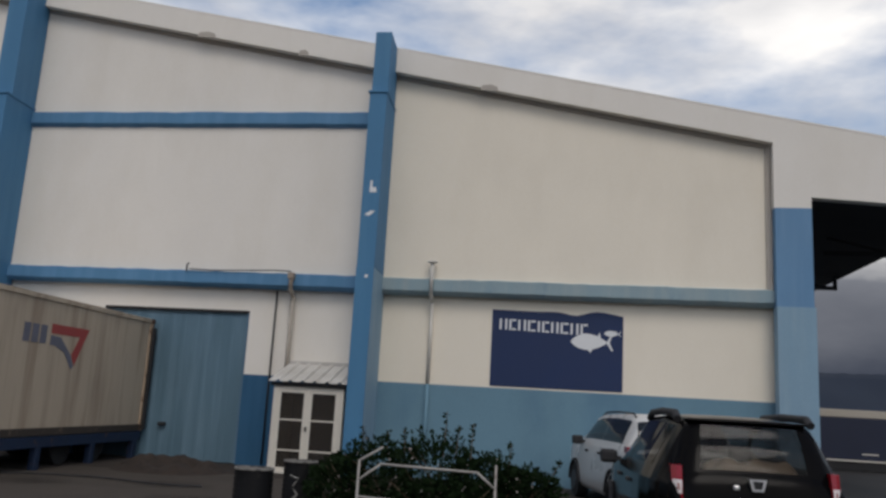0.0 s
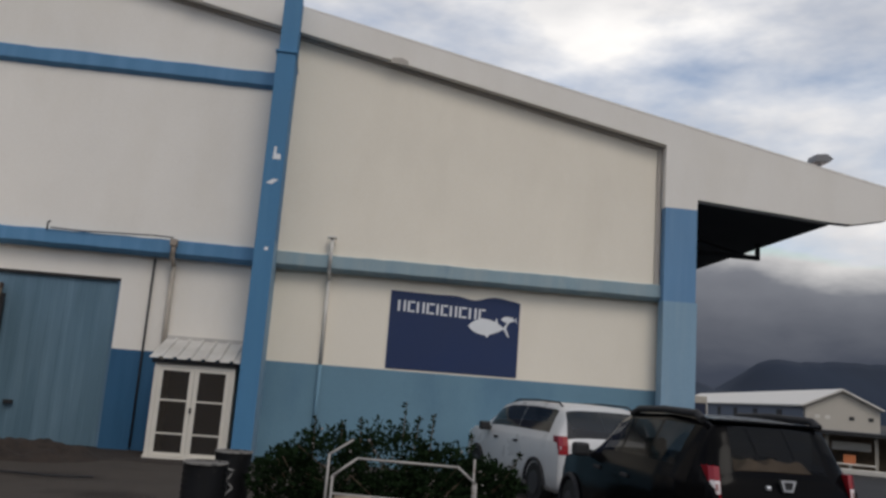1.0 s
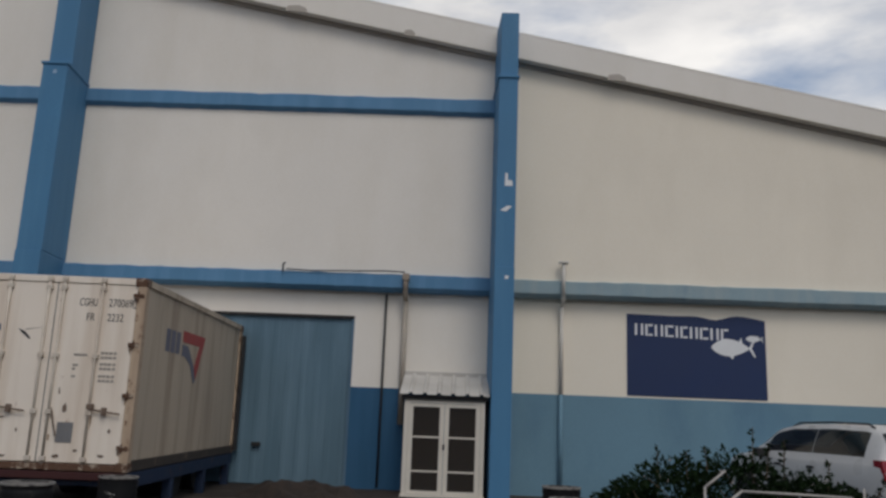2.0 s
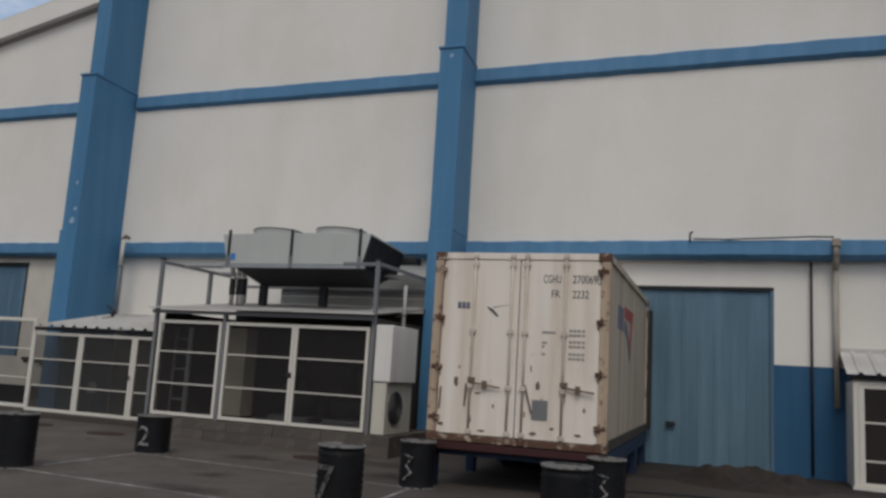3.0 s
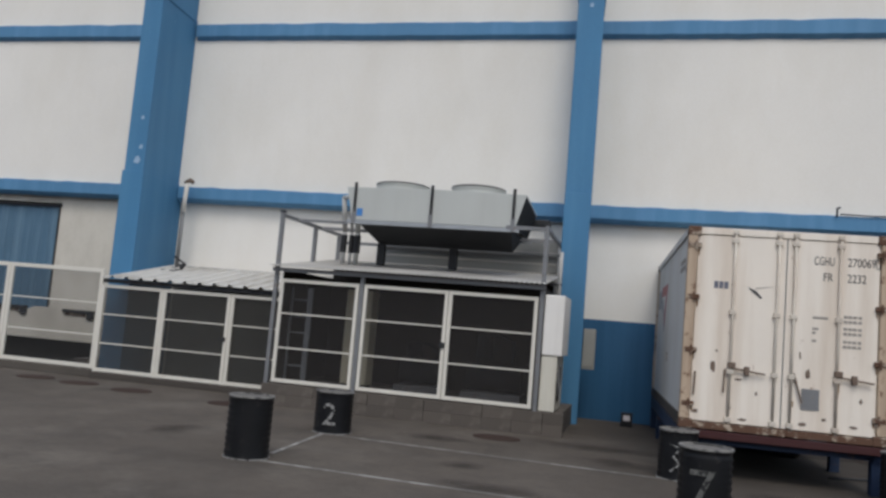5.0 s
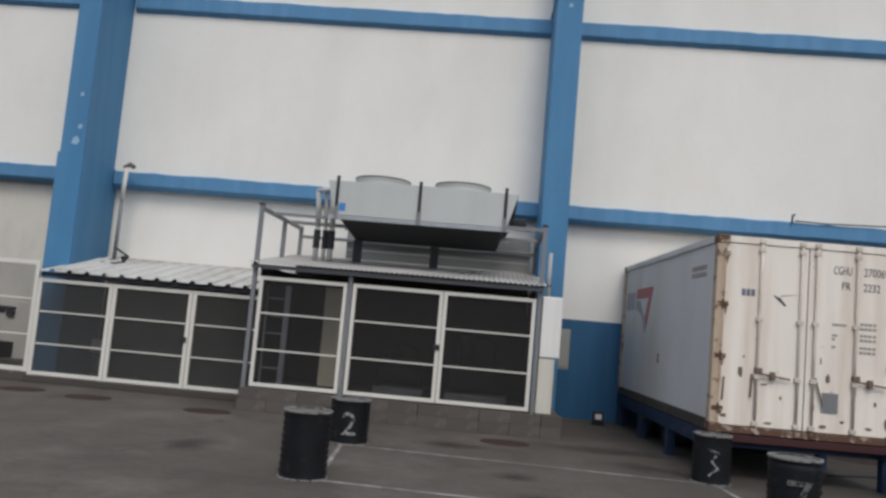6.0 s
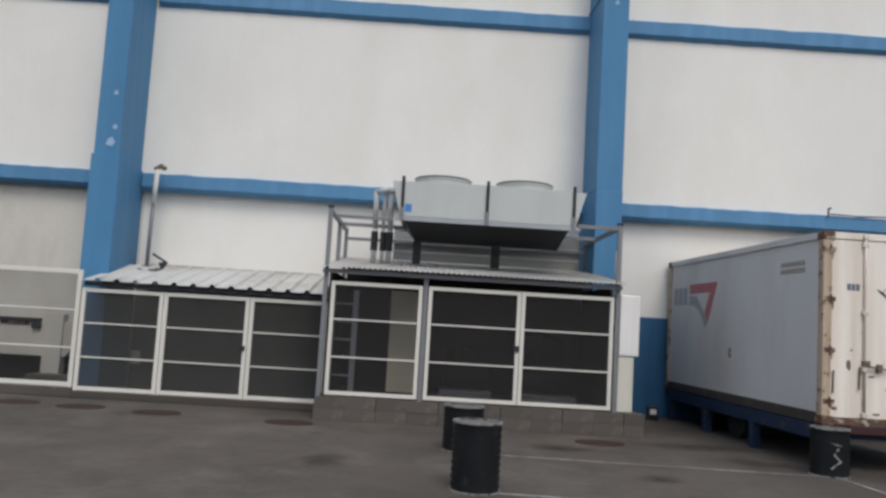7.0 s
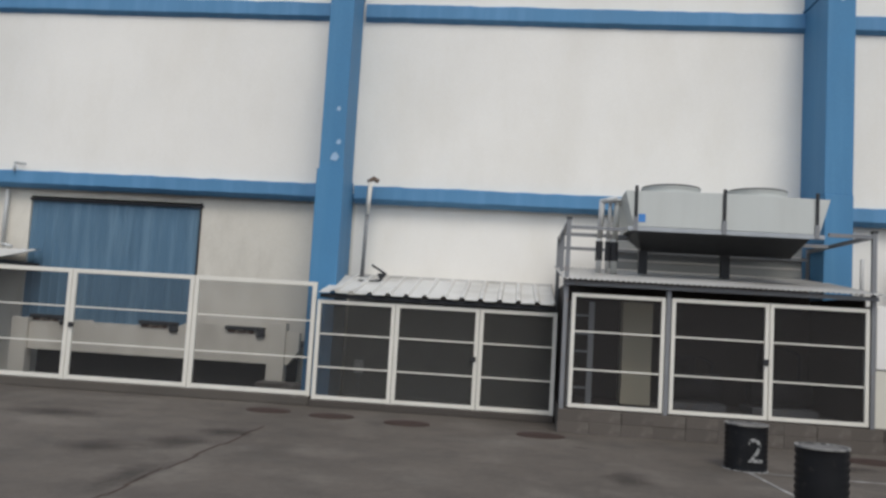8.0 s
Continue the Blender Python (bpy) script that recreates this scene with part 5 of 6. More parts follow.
    for k, (hx, hz, run) in enumerate(((-1.07, 0.26, 0.05), (-1.08, 0.94, 0.09), (-1.07, 1.62, 0.1), (-1.08, 2.29, 0.08), (1.07, 0.26, 0.06), (1.08, 0.94, 0.1), (1.07, 1.62, 0.09), (1.085, 2.29, 0.07),
                                       (-0.69, 0.70, 0.16), (-0.10, 0.70, 0.1), (0.66, 0.70, 0.16), (0.13, 0.44, 0.1), (-0.63, 1.45, 0.06), (0.63, 1.45, 0.06), (0.10, 1.45, 0.05), (-0.10, 2.36, 0.05))):
        ragged("rust_run", hx, hz, 0.014, 0.018, 90 + k, M_STREAK, run)
    part("vent_plate", boxed(0.23, 0.44, 0.026, 0.036, z0 + 0.36, z0 + 0.62), M_GREYSTEEL, c, "dull grey metal plate")
    part("rear_bar", boxed(w + 0.02, w + 0.09, L - 0.12, L - 0.02, z0 + 0.05, z1 - 0.22), M_BLACK, c, "dark upright bar at the machinery end")
    part("rear_bar_bracket", boxed(w - 0.01, w + 0.02, L - 0.1, L - 0.04, z0 + 1.2, z0 + 1.3), M_BLACK, c)
    # lettering and worn marks
    face = (90, 0, 0)
    words("lettering", "CGHU", 0.155, (0.32, 0.033, z0 + 2.18), face, M_INK, c, width=0.235)
    words("lettering", "270069", 0.155, (0.715, 0.033, z0 + 2.18), face, M_INK, c, width=0.32)
    words("lettering", "FR", 0.15, (0.43, 0.033, z0 + 1.98), face, M_INK, c, width=0.11)
    words("lettering", "2232", 0.15, (0.715, 0.033, z0 + 1.98), face, M_INK, c, width=0.215)
    part("check_box", rods([(1.05, 0.033, z0 + 2.17), (1.085, 0.033, z0 + 2.17), (1.085, 0.033, z0 + 2.29), (1.05, 0.033, z0 + 2.29), (1.05, 0.033, z0 + 2.17)], 0.005, 5), M_INK, c)
    for i, zz in enumerate((1.53, 1.47, 1.38, 1.32, 1.22, 1.16)):
        for xa_, xb_ in ((0.69, 0.735), (0.745, 0.785), (0.795, 0.845), (0.86, 0.90)):
            part("printed_bar", boxed(xa_, xb_, 0.031, 0.036, z0 + zz, z0 + zz + 0.034), M_FADEINK, c)
    for zz, ww in ((1.5, 0.18), (1.36, 0.07), (1.31, 0.04), (1.21, 0.05)):
        part("printed_bar", boxed(0.33, 0.33 + ww, 0.031, 0.036, z0 + zz, z0 + zz + 0.03), M_FADEINK, c)
    for i in range(3):
        part("logo_bar", boxed(-0.87 + i * 0.062, -0.87 + i * 0.062 + 0.05, 0.031, 0.036, z0 + 1.80, z0 + 1.89), M_LOGOBLUE, c)
    part("logo_mark", prism([(-0.46, z0 + 1.84), (-0.36, z0 + 1.80), (-0.28, z0 + 1.71), (-0.30, z0 + 1.70), (-0.40, z0 + 1.78)], 0.030, 0.036), M_INK, c)
    part("logo_mark", prism([(-0.36, z0 + 1.82), (-0.12, z0 + 1.87), (-0.36, z0 + 1.835)], 0.030, 0.036), M_FADEINK, c)

    # faded side emblem on both long sides
    def side_mark(name, pts, sx, material):
        bm = bmesh.new()
        pts = [(y, z0 + 2.07 + (z - z0 - 2.06) * 0.77) for y, z in pts]
        vs = [bm.verts.new((sx * (w - 0.024), y, z)) for y, z in pts]
        vo = [bm.verts.new((sx * (w - 0.030), y, z)) for y, z in pts]
        bm.faces.new(vs)
        bm.faces.new(vo[::-1])
        for i in range(len(pts)):
            bm.faces.new((vs[i], vo[i], vo[(i + 1) % len(pts)], vs[(i + 1) % len(pts)]))
        bmesh.ops.recalc_face_normals(bm, faces=bm.faces[:])
        part(name, bm, material, c)

    for sx in (-1, 1):
        base = 2.0 if sx > 0 else 4.9
        k = 1 if sx > 0 else -1
        k2 = k
        f = lambda a: base + (0.16 + 0.75 * a) * k2
        for i in range(3):
            a = -1.35 + i * 0.34
            side_mark("emblem_bar", [(f(a), z0 + 1.56), (f(a + 0.26), z0 + 1.56), (f(a + 0.26), z0 + 2.0), (f(a), z0 + 2.0)], sx, M_LOGOBLUE if sx > 0 else M_LOGOGHOST)
        side_mark("emblem_red", [(f(-0.22), z0 + 2.06), (f(1.52), z0 + 2.06), (f(0.98), z0 + 1.10), (f(0.80), z0 + 1.36), (f(1.10), z0 + 1.83), (f(-0.22), z0 + 1.83)], sx, M_LOGORED if sx > 0 else M_LOGOPINK)
        side_mark("emblem_dark", [(f(-0.22), z0 + 1.78), (f(0.22), z0 + 1.76), (f(0.76), z0 + 1.36), (f(0.95), z0 + 1.07), (f(0.84), z0 + 1.0), (f(0.45), z0 + 1.40), (f(0.0), z0 + 1.54), (f(-0.22), z0 + 1.54)], sx, M_LOGOBLUE if sx > 0 else M_LOGOGHOST)
    for i in range(2):
        side_mark("printed_bar", [(0.55, z0 + 2.05 + i * 0.13), (1.25, z0 + 2.05 + i * 0.13), (1.25, z0 + 2.13 + i * 0.13), (0.55, z0 + 2.13 + i * 0.13)], -1, M_FADEINK)
    side_mark("rust_patch", [(2.95, z0 + 0.35), (3.05, z0 + 0.35), (3.04, z0 + 0.55), (2.96, z0 + 0.55)], -1, M_RUST)
    return c


make_container()


def make_stand():
    s = thing("container_stand", "dark blue steel trailer frame on legs under the container", "trailer", (-9.24, 11.90, 0), 2.3)
    for sx in (-1, 1):
        part("side_beam", boxed(sx * 1.16 - 0.06, sx * 1.16 + 0.06, 0.10, 6.0, 0.40, 0.60, 0.008), M_NAVYSTEEL, s)
        for y in (0.12, 2.0, 3.9, 5.7):
            part("leg", boxed(sx * 1.16 - 0.07, sx * 1.16 + 0.07, y, y + 0.14, 0, 0.40, 0.008), M_NAVYSTEEL, s)
    for y in (0.14, 2.05, 3.95, 5.75):
        part("cross_beam", boxed(-1.10, 1.10, y, y + 0.10, 0.42, 0.58), M_NAVYSTEEL, s)
    part("rear_bumper", boxed(-1.2, 1.2, 0.0, 0.09, 0.50, 0.60, 0.01), M_REDSILL, s, "dark red rear cross member")
    for sx in (-1, 1):
        part("bogie_wheel", rod(bmesh.new(), (sx * 0.62, 4.6, 0.36), (sx * 0.92, 4.6, 0.36), 0.36, 24), M_TYRE, s, "black tyre")
        part("bogie_wheel", rod(bmesh.new(), (sx * 0.62, 3.3, 0.36), (sx * 0.92, 3.3, 0.36), 0.36, 24), M_TYRE, s, "black tyre")


make_stand()


# ---- black drums ----
def make_drum(x, y, r, h, turn, mark, label, numeral=None):
    d = thing("steel_drum", label, "drum", (x, y, 0), turn, group="black drums")
    n = 28
    prof = [(r * 0.985, 0.0), (r * 1.02, 0.012), (r * 0.98, 0.03)]
    k = max(9, int(h / 0.036))
    for i in range(1, k):
        z = 0.03 + (h - 0.06) * i / k
        prof.append((r * (1.03 if i % 2 else 0.965), z))
    prof += [(r * 0.98, h - 0.03), (r * 1.03, h - 0.015), (r * 1.02, h), (r * 0.97, h), (r * 0.96, h - 0.02)]
    bm = bmesh.new()
    loops = [[bm.verts.new((rr * math.cos(2 * math.pi * i / n), rr * math.sin(2 * math.pi * i / n), z)) for i in range(n)] for rr, z in prof]
    for la, lb in zip(loops, loops[1:]):
        for i in range(n):
            bm.faces.new((la[i], la[(i + 1) % n], lb[(i + 1) % n], lb[i]))
    part("shell", bm, M_DRUM, d, smooth=True)
    part("lid", rod(bmesh.new(), (0, 0, h - 0.03), (0, 0, h - 0.015), r * 0.965, n), M_LID, d, "dusty grey lid")
    rim = bmesh.new()
    lip = [[rim.verts.new((q * math.cos(2 * math.pi * i / n), q * math.sin(2 * math.pi * i / n), z)) for i in range(n)] for q, z in ((r * 1.035, h - 0.014), (r * 1.035, h + 0.004), (r * 0.955, h + 0.004), (r * 0.955, h - 0.014))]
    for la, lb in zip(lip, lip[1:] + lip[:1]):
        for i in range(n):
            rim.faces.new((la[i], la[(i + 1) % n], lb[(i + 1) % n], lb[i]))
    part("rim", rim, M_RIM, d, "pale rim with dark spots, its highlight in the colour")
    part("base_splash", rod(bmesh.new(), (0, 0, 0.001), (0, 0, 0.012), r * 1.06, n), M_CHALK, d, "white paint ring at the foot")
    if numeral:
        t = words("numeral", numeral, h * 0.74, (-h * 0.18, -r * 1.04, h * 0.22), (90, 0, 0), M_CHALKDIM if numeral == "7" else M_CHALK, d, 0.004)
    elif mark:
        pts = [(-0.07, -r * 1.03, h * 0.72), (0.06, -r * 1.03, h * 0.66), (-0.02, -r * 1.03, h * 0.48), (0.06, -r * 1.03, h * 0.34), (-0.05, -r * 1.03, h * 0.18)]
        part("chalk_mark", rods(pts, 0.012, 6), M_CHALK, d, "smeared white paint mark")
    return d


make_drum(-15.17, 12.02, 0.265, 0.58, 8, False, "short black steel drum painted with a white numeral", "2")
make_drum(-15.18, 9.42, 0.245, 0.68, 10, False, "black ribbed steel drum standing on the yard")
make_drum(-10.33, 9.18, 0.245, 0.70, -12, False, "black steel drum painted with a white numeral", "7")
make_drum(-10.46, 11.62, 0.235, 0.60, -10, True, "black steel drum with a smeared white mark before a container")
make_drum(-7.95, 11.55, 0.235, 0.60, 0, True, "black steel drum with a smeared white mark before a container")
make_drum(-7.95, 9.30, 0.245, 0.70, 5, False, "black ribbed steel drum with a dusty lid")
make_drum(-2.45, 10.15, 0.245, 0.68, 0, False, "black ribbed steel drum beside the planting")
make_drum(-2.36, 11.75, 0.24, 0.68, 0, True, "black steel drum with a white mark beside the planting")


# ---- marks on the yard ----
def disc(x, y, rx, ry, label, material):
    bm = bmesh.new()
    bmesh.ops.create_cone(bm, cap_ends=True, segments=28, radius1=1, radius2=0.985, depth=0.012, matrix=Matrix.Translation((x, y, 0.007)) @ Matrix.Diagonal((rx, ry, 1, 1)))
    tagged(part("manhole_cover", bm, material), label, "manhole cover", group="manhole covers")


M_COVER = surf("rusty_iron_cover", (0.042, 0.023, 0.017), 0.85, 0.3, var=0.3, scale=6, bump=0.4)
for x, y in ((-22.2, 14.45), (-21.1, 14.28), (-19.83, 14.05), (-17.73, 13.75), (-13.03, 13.42)):
    disc(x, y, 0.37, 0.30, "round rusty iron manhole cover set in the yard", M_COVER)


def paint_line(a, b, wdt):
    a, b = Vector((*a, 0)), Vector((*b, 0))
    d = (b - a).normalized()
    s = Vector((-d.y, d.x, 0)) * wdt / 2
    bm = bmesh.new()
    vs = [bm.verts.new(p + Vector((0, 0, z))) for z in (0.001, 0.005) for p in (a - s, b - s, b + s, a + s)]
    bm.faces.new(vs[4:])
    for i in range(4):
        bm.faces.new((vs[i], vs[(i + 1) % 4], vs[4 + (i + 1) % 4], vs[4 + i]))
    tagged(part("painted_line", bm, surf("worn_line_paint", (0.30, 0.29, 0.27), 0.9, var=0.3, scale=4, spots=(0.13, 0.12, 0.11), spot_amount=0.9, spot_scale=3, spot_edge=(0.42, 0.55))), "worn white painted bay line on the concrete", "painted line", group="bay lines")


paint_line((-15.2, 11.7), (-15.05, 9.8), 0.05)
paint_line((-15.1, 11.75), (-10.6, 11.45), 0.05)
paint_line((-15.0, 9.3), (-10.5, 9.05), 0.05)
paint_line((-10.45, 11.4), (-10.3, 9.5), 0.05)

def stain(x, y, rx, ry, seed):
    rng = random.Random(seed)
    bm = bmesh.new()
    n = 26
    ph = [rng.uniform(0, 6.28) for _ in range(3)]
    ring = []
    for i in range(n):
        a = 2 * math.pi * i / n
        k = 1 + 0.22 * math.sin(2 * a + ph[0]) + 0.14 * math.sin(3 * a + ph[1]) + 0.09 * math.sin(5 * a + ph[2])
        ring.append((x + rx * k * math.cos(a), y + ry * k * math.sin(a)))
    top = [bm.verts.new((px, py, 0.004)) for px, py in ring]
    bot = [bm.verts.new((px, py, 0.0)) for px, py in ring]
    bm.faces.new(top)
    for i in range(n):
        bm.faces.new((bot[i], bot[(i + 1) % n], top[(i + 1) % n], top[i]))
    tagged(part("oil_stain", bm, M_OIL), "irregular dark oil stain soaked into the concrete", "oil stain", group="oil stains")


def soaked(name, col):
    """Stain that thins out raggedly from its middle to its edge."""
    m = surf(name, col, 0.85, var=0.3, scale=2.0, bump=0.4, bscale=28)
    n, l = m.node_tree.nodes, m.node_tree.links
    co = n.new("ShaderNodeTexCoord")
    sp = n.new("ShaderNodeVectorMath")
    sp.operation = "MULTIPLY_ADD"
    sp.inputs[1].default_value = (2, 2, 0)
    sp.inputs[2].default_value = (-1, -1, 0)
    ln = n.new("ShaderNodeVectorMath")
    ln.operation = "LENGTH"
    nz = n.new("ShaderNodeTexNoise")
    nz.inputs["Scale"].default_value = 3.5
    nz.inputs["Detail"].default_value = 5
    ad = n.new("ShaderNodeMath")
    ad.operation = "MULTIPLY_ADD"
    ad.inputs[1].default_value = 0.9
    rp = n.new("ShaderNodeMapRange")
    rp.inputs["From Min"].default_value = 1.3
    rp.inputs["From Max"].default_value = 0.55
    rp.inputs["To Max"].default_value = 0.42
    tr = n.new("ShaderNodeBsdfTransparent")
    mx = n.new("ShaderNodeMixShader")
    l.new(co.outputs["Generated"], sp.inputs[0])
    l.new(sp.outputs[0], ln.inputs[0])
    l.new(co.outputs["Object"], nz.inputs["Vector"])
    l.new(nz.outputs["Fac"], ad.inputs[0])
    l.new(ln.outputs["Value"], ad.inputs[2])
    l.new(ad.outputs[0], rp.inputs["Value"])
    l.new(rp.outputs["Result"], mx.inputs[0])
    l.new(tr.outputs[0], mx.inputs[1])
    l.new(n["Principled BSDF"].outputs[0], mx.inputs[2])
    l.new(mx.outputs[0], n["Material Output"].inputs["Surface"])
    return m


M_OIL = soaked("oil_soaked_concrete", (0.024, 0.018, 0.014))
for k, (x, y, rx, ry) in enumerate(((-16.85, 10.65, 0.34, 0.5), (-12.9, 10.6, 0.3, 0.4), (-9.3, 10.9, 0.6, 0.5), (-22.3, 10.9, 0.5, 0.7), (-22.9, 10.3, 0.7, 0.5), (-24.7, 12.6, 0.9, 0.7), (-21.9, 9.0, 0.35, 0.9), (-22.0, 11.9, 0.5, 0.4), (-11.6, 13.6, 1.1, 0.6), (-11.2, 12.2, 0.6, 0.5), (-13.8, 12.6, 0.8, 0.4), (-17.2, 12.8, 0.16, 0.1), (-7.2, 12.6, 0.8, 0.7), (-5.2, 13.4, 1.1, 0.6), (-4.0, 11.8, 0.9, 0.6), (-12.4, 9.4, 0.7, 0.4))):
    stain(x, y, rx, ry, 20 + k)

jt = bmesh.new()
for k in range(12):
    ya = 7.6 + k * 0.42
    xa = -21.72 + 0.03 * math.sin(k * 1.7)
    box(jt, xa - 0.012, xa + 0.012, ya, ya + 0.44, -0.01, 0.004)
tagged(part("ground_joint", jt, M_COVER), "dark dirt-filled joint between two concrete slabs", "joint", kind="structure")

# mud heap and dirt by the sliding door
bm = bmesh.new()
n, m_ = 30, 16
rngm = random.Random(3)
gv = [[None] * (m_ + 1) for _ in range(n + 1)]
for i in range(n + 1):
    for j in range(m_ + 1):
        u, v = i / n * 2 - 1, j / m_ * 2 - 1
        h = max(0, 1 - (u * u + v * v)) ** 0.8 * 0.34 * (0.7 + 0.6 * noise.noise((u * 3, v * 3, 0.5)) + 0.35 * noise.noise((u * 9, v * 7, 2.5)))
        gv[i][j] = bm.verts.new((-6.4 + u * 1.2, 15.75 + v * 0.9, h - 0.012))
for i in range(n):
    for j in range(m_):
        bm.faces.new((gv[i][j], gv[i + 1][j], gv[i + 1][j + 1], gv[i][j + 1]))
tagged(part("mud_heap", bm, M_RUBBLE, smooth=True), "low heap of brown mud and rubble by the sliding door", "mud heap", kind="stuff")
dirt = bmesh.new()
nx, ny = 44, 22
gd = []
for i in range(nx + 1):
    row = []
    for j in range(ny + 1):
        u, v = i / nx, j / ny
        front = 15.05 + 0.9 * u + 0.35 * noise.noise((u * 6, 3.1, 0))
        x = -9.9 + 6.6 * u
        y = front + (17.95 - front) * v
        edge = min(u * 6.6, (1 - u) * 6.6, v * 2.8) 
        z = -0.02 + 0.03 * min(1.0, edge / 0.25) + 0.02 * noise.noise((x * 2.1, y * 2.1, 0.2))
        row.append(dirt.verts.new((x, y, z)))
    gd.append(row)
for i in range(nx):
    for j in range(ny):
        dirt.faces.new((gd[i][j], gd[i + 1][j], gd[i + 1][j + 1], gd[i][j + 1]))
tagged(part("dirt_layer", dirt, M_MUD, smooth=True), "thin layer of dark damp dirt along the sliding door", "dirt", kind="stuff")


hs_ = thing("ground_hose", "black rubber hose lying across the dirty concrete", "hose")
part("tube", swept([(-8.4, 13.15, 0.018), (-7.8, 13.39, 0.018), (-7.2, 13.56, 0.018), (-6.7, 13.60, 0.018), (-6.2, 13.50, 0.018), (-5.7, 13.39, 0.018), (-5.1, 13.30, 0.018), (-4.6, 13.42, 0.018)], 0.016, 6), M_BLACK, hs_, smooth=True)

# ---- parked cars ----
M_BULB = surf("pink_bulb_cover", (0.45, 0.22, 0.20), 0.2, var=0.1, scale=20, bump=0.0)

def make_car(name, label, at, rz, stations, belt, paint, panes, wheel_ys, wheel_r, lamp, rails, W_, glass):
    """A car whose rear stands at the origin and whose nose points along +y. stations: y, half width, roof half width, top height."""
    car = thing(name, label, "car", at, rz)

    def station(y):
        for a, b in zip(stations, stations[1:]):
            if a[0] <= y <= b[0]:
                f = (y - a[0]) / (b[0] - a[0])
                f = f * f * (3 - 2 * f) * 0.5 + f * 0.5
                return [a[k] + (b[k] - a[k]) * f for k in (1, 2, 3)]
        return list(stations[-1][1:])

    def ring(y):
        w, wr, zt = station(y)
        zb = min(belt, zt - 0.03)
        wr = min(wr, w - 0.02)
        half = [(w * 0.93, 0.24), (w * 0.985, 0.34), (w, 0.52), (w * 0.995, 0.74), (w * 0.985, zb - 0.04), (w * 0.965, zb)]
        for f in (0.2, 0.4, 0.6, 0.8, 0.93):
            half.append((w * 0.955 + (wr - w * 0.955) * f ** 1.25, zb + (zt - 0.05 - zb) * f))
        half += [(wr - 0.02, zt - 0.025), (wr * 0.74, zt - 0.002), (wr * 0.5, zt + 0.006), (0.0, zt + 0.01)]
        return [Vector((-x, y, z)) for x, z in half] + [Vector((x, y, z)) for x, z in half[-2::-1]]

    L = stations[-1][0]
    edges = [round(v, 4) for p in panes for v in (p[1], p[2])]
    ys = sorted(set([s[0] for s in stations] + edges + [y for y in (L * i / 46 for i in range(47)) if all(abs(y - e) > 0.012 for e in edges)]))
    N = len(ring(L / 2))

    def opening(y, i):
        for pname, y0, y1, i0, i1, lean in panes:
            if y0 < y < y1:
                if pname == "side_window" and (i0 <= i < i1 or N - 1 - i1 <= i < N - 1 - i0):
                    return True
                if pname != "side_window" and i0 <= i < N - 1 - i0:
                    return True
        return False

    bm = bmesh.new()
    loops = [[bm.verts.new(p) for p in ring(y)] for y in ys]
    for la, lb in zip(loops, loops[1:]):
        ym = (la[0].co.y + lb[0].co.y) / 2
        for i in range(len(la) - 1):
            if not opening(ym, i):
                bm.faces.new((la[i], la[i + 1], lb[i + 1], lb[i]))
        bm.faces.new((la[-1], la[0], lb[0], lb[-1]))
    bm.faces.new(loops[0])
    bm.faces.new(loops[-1][::-1])
    bmesh.ops.recalc_face_normals(bm, faces=bm.faces[:])
    part("body", bm, paint, car, smooth=True)
    def patch(pname, y0, y1, i0, i1, material, lift, lab="", lean=0.0, steps=10):
        b = bmesh.new()
        rows = []
        sub = 2
        for a in range(steps + 1):
            row = []
            for q in range((i1 - i0) * sub + 1):
                i, fr = i0 + q // sub, (q % sub) / sub
                fq = q / ((i1 - i0) * sub)
                y = y0 + (y1 - y0) * a / steps + lean * fq * (1 if a == 0 else (1 - a / steps))
                rg = ring(y)
                p = rg[i].lerp(rg[min(i + 1, N - 1)], fr)
                rg2 = ring(min(L, y + 0.02))
                p2 = rg2[i].lerp(rg2[min(i + 1, N - 1)], fr)
                tang = rg[min(i + 1, N - 1)] - rg[max(i - 1, 0)]
                nn = (p2 - p).cross(tang)
                if nn.length < 1e-9:
                    nn = Vector((0, 0, 1))
                nn.normalize()
                c = Vector((0, y + 0.4, 0.8))
                if nn.dot(p - c) < 0:
                    nn = -nn
                row.append(b.verts.new(p + nn * lift))
            rows.append(row)
        for ra, rb in zip(rows, rows[1:]):
            for q in range(len(ra) - 1):
                b.faces.new((ra[q], ra[q + 1], rb[q + 1], rb[q]))
        bmesh.ops.recalc_face_normals(b, faces=b.faces[:])
        pane = part(pname, b, material, car, lab, smooth=True)
        pane.visible_shadow = False
        return pane

    mid = (N - 1) // 2
    for pname, y0, y1, i0, i1, lean in panes:
        if pname == "side_window":
            patch(pname, y0, y1, i0, i1, glass, 0.003, "dark window", lean)
            patch(pname, y0, y1, N - 1 - i1, N - 1 - i0, glass, 0.003, "dark window", 0.0)
        else:
            patch(pname, y0, y1, i0, N - 1 - i0, glass, 0.003, "dark glass")
    for y in wheel_ys:
        for sx in (-1, 1):
            x = sx * (W_ - 0.10)
            wh = part("wheel", rod(bmesh.new(), (x - 0.10, y, wheel_r), (x + 0.115, y, wheel_r), wheel_r, 28), M_TYRE, car, "black tyre")
            part("rim", rod(bmesh.new(), (x + sx * 0.10, y, wheel_r), (x + sx * 0.118, y, wheel_r), wheel_r * 0.58, 20), M_DARKRIM, wh, "dull dark rim")
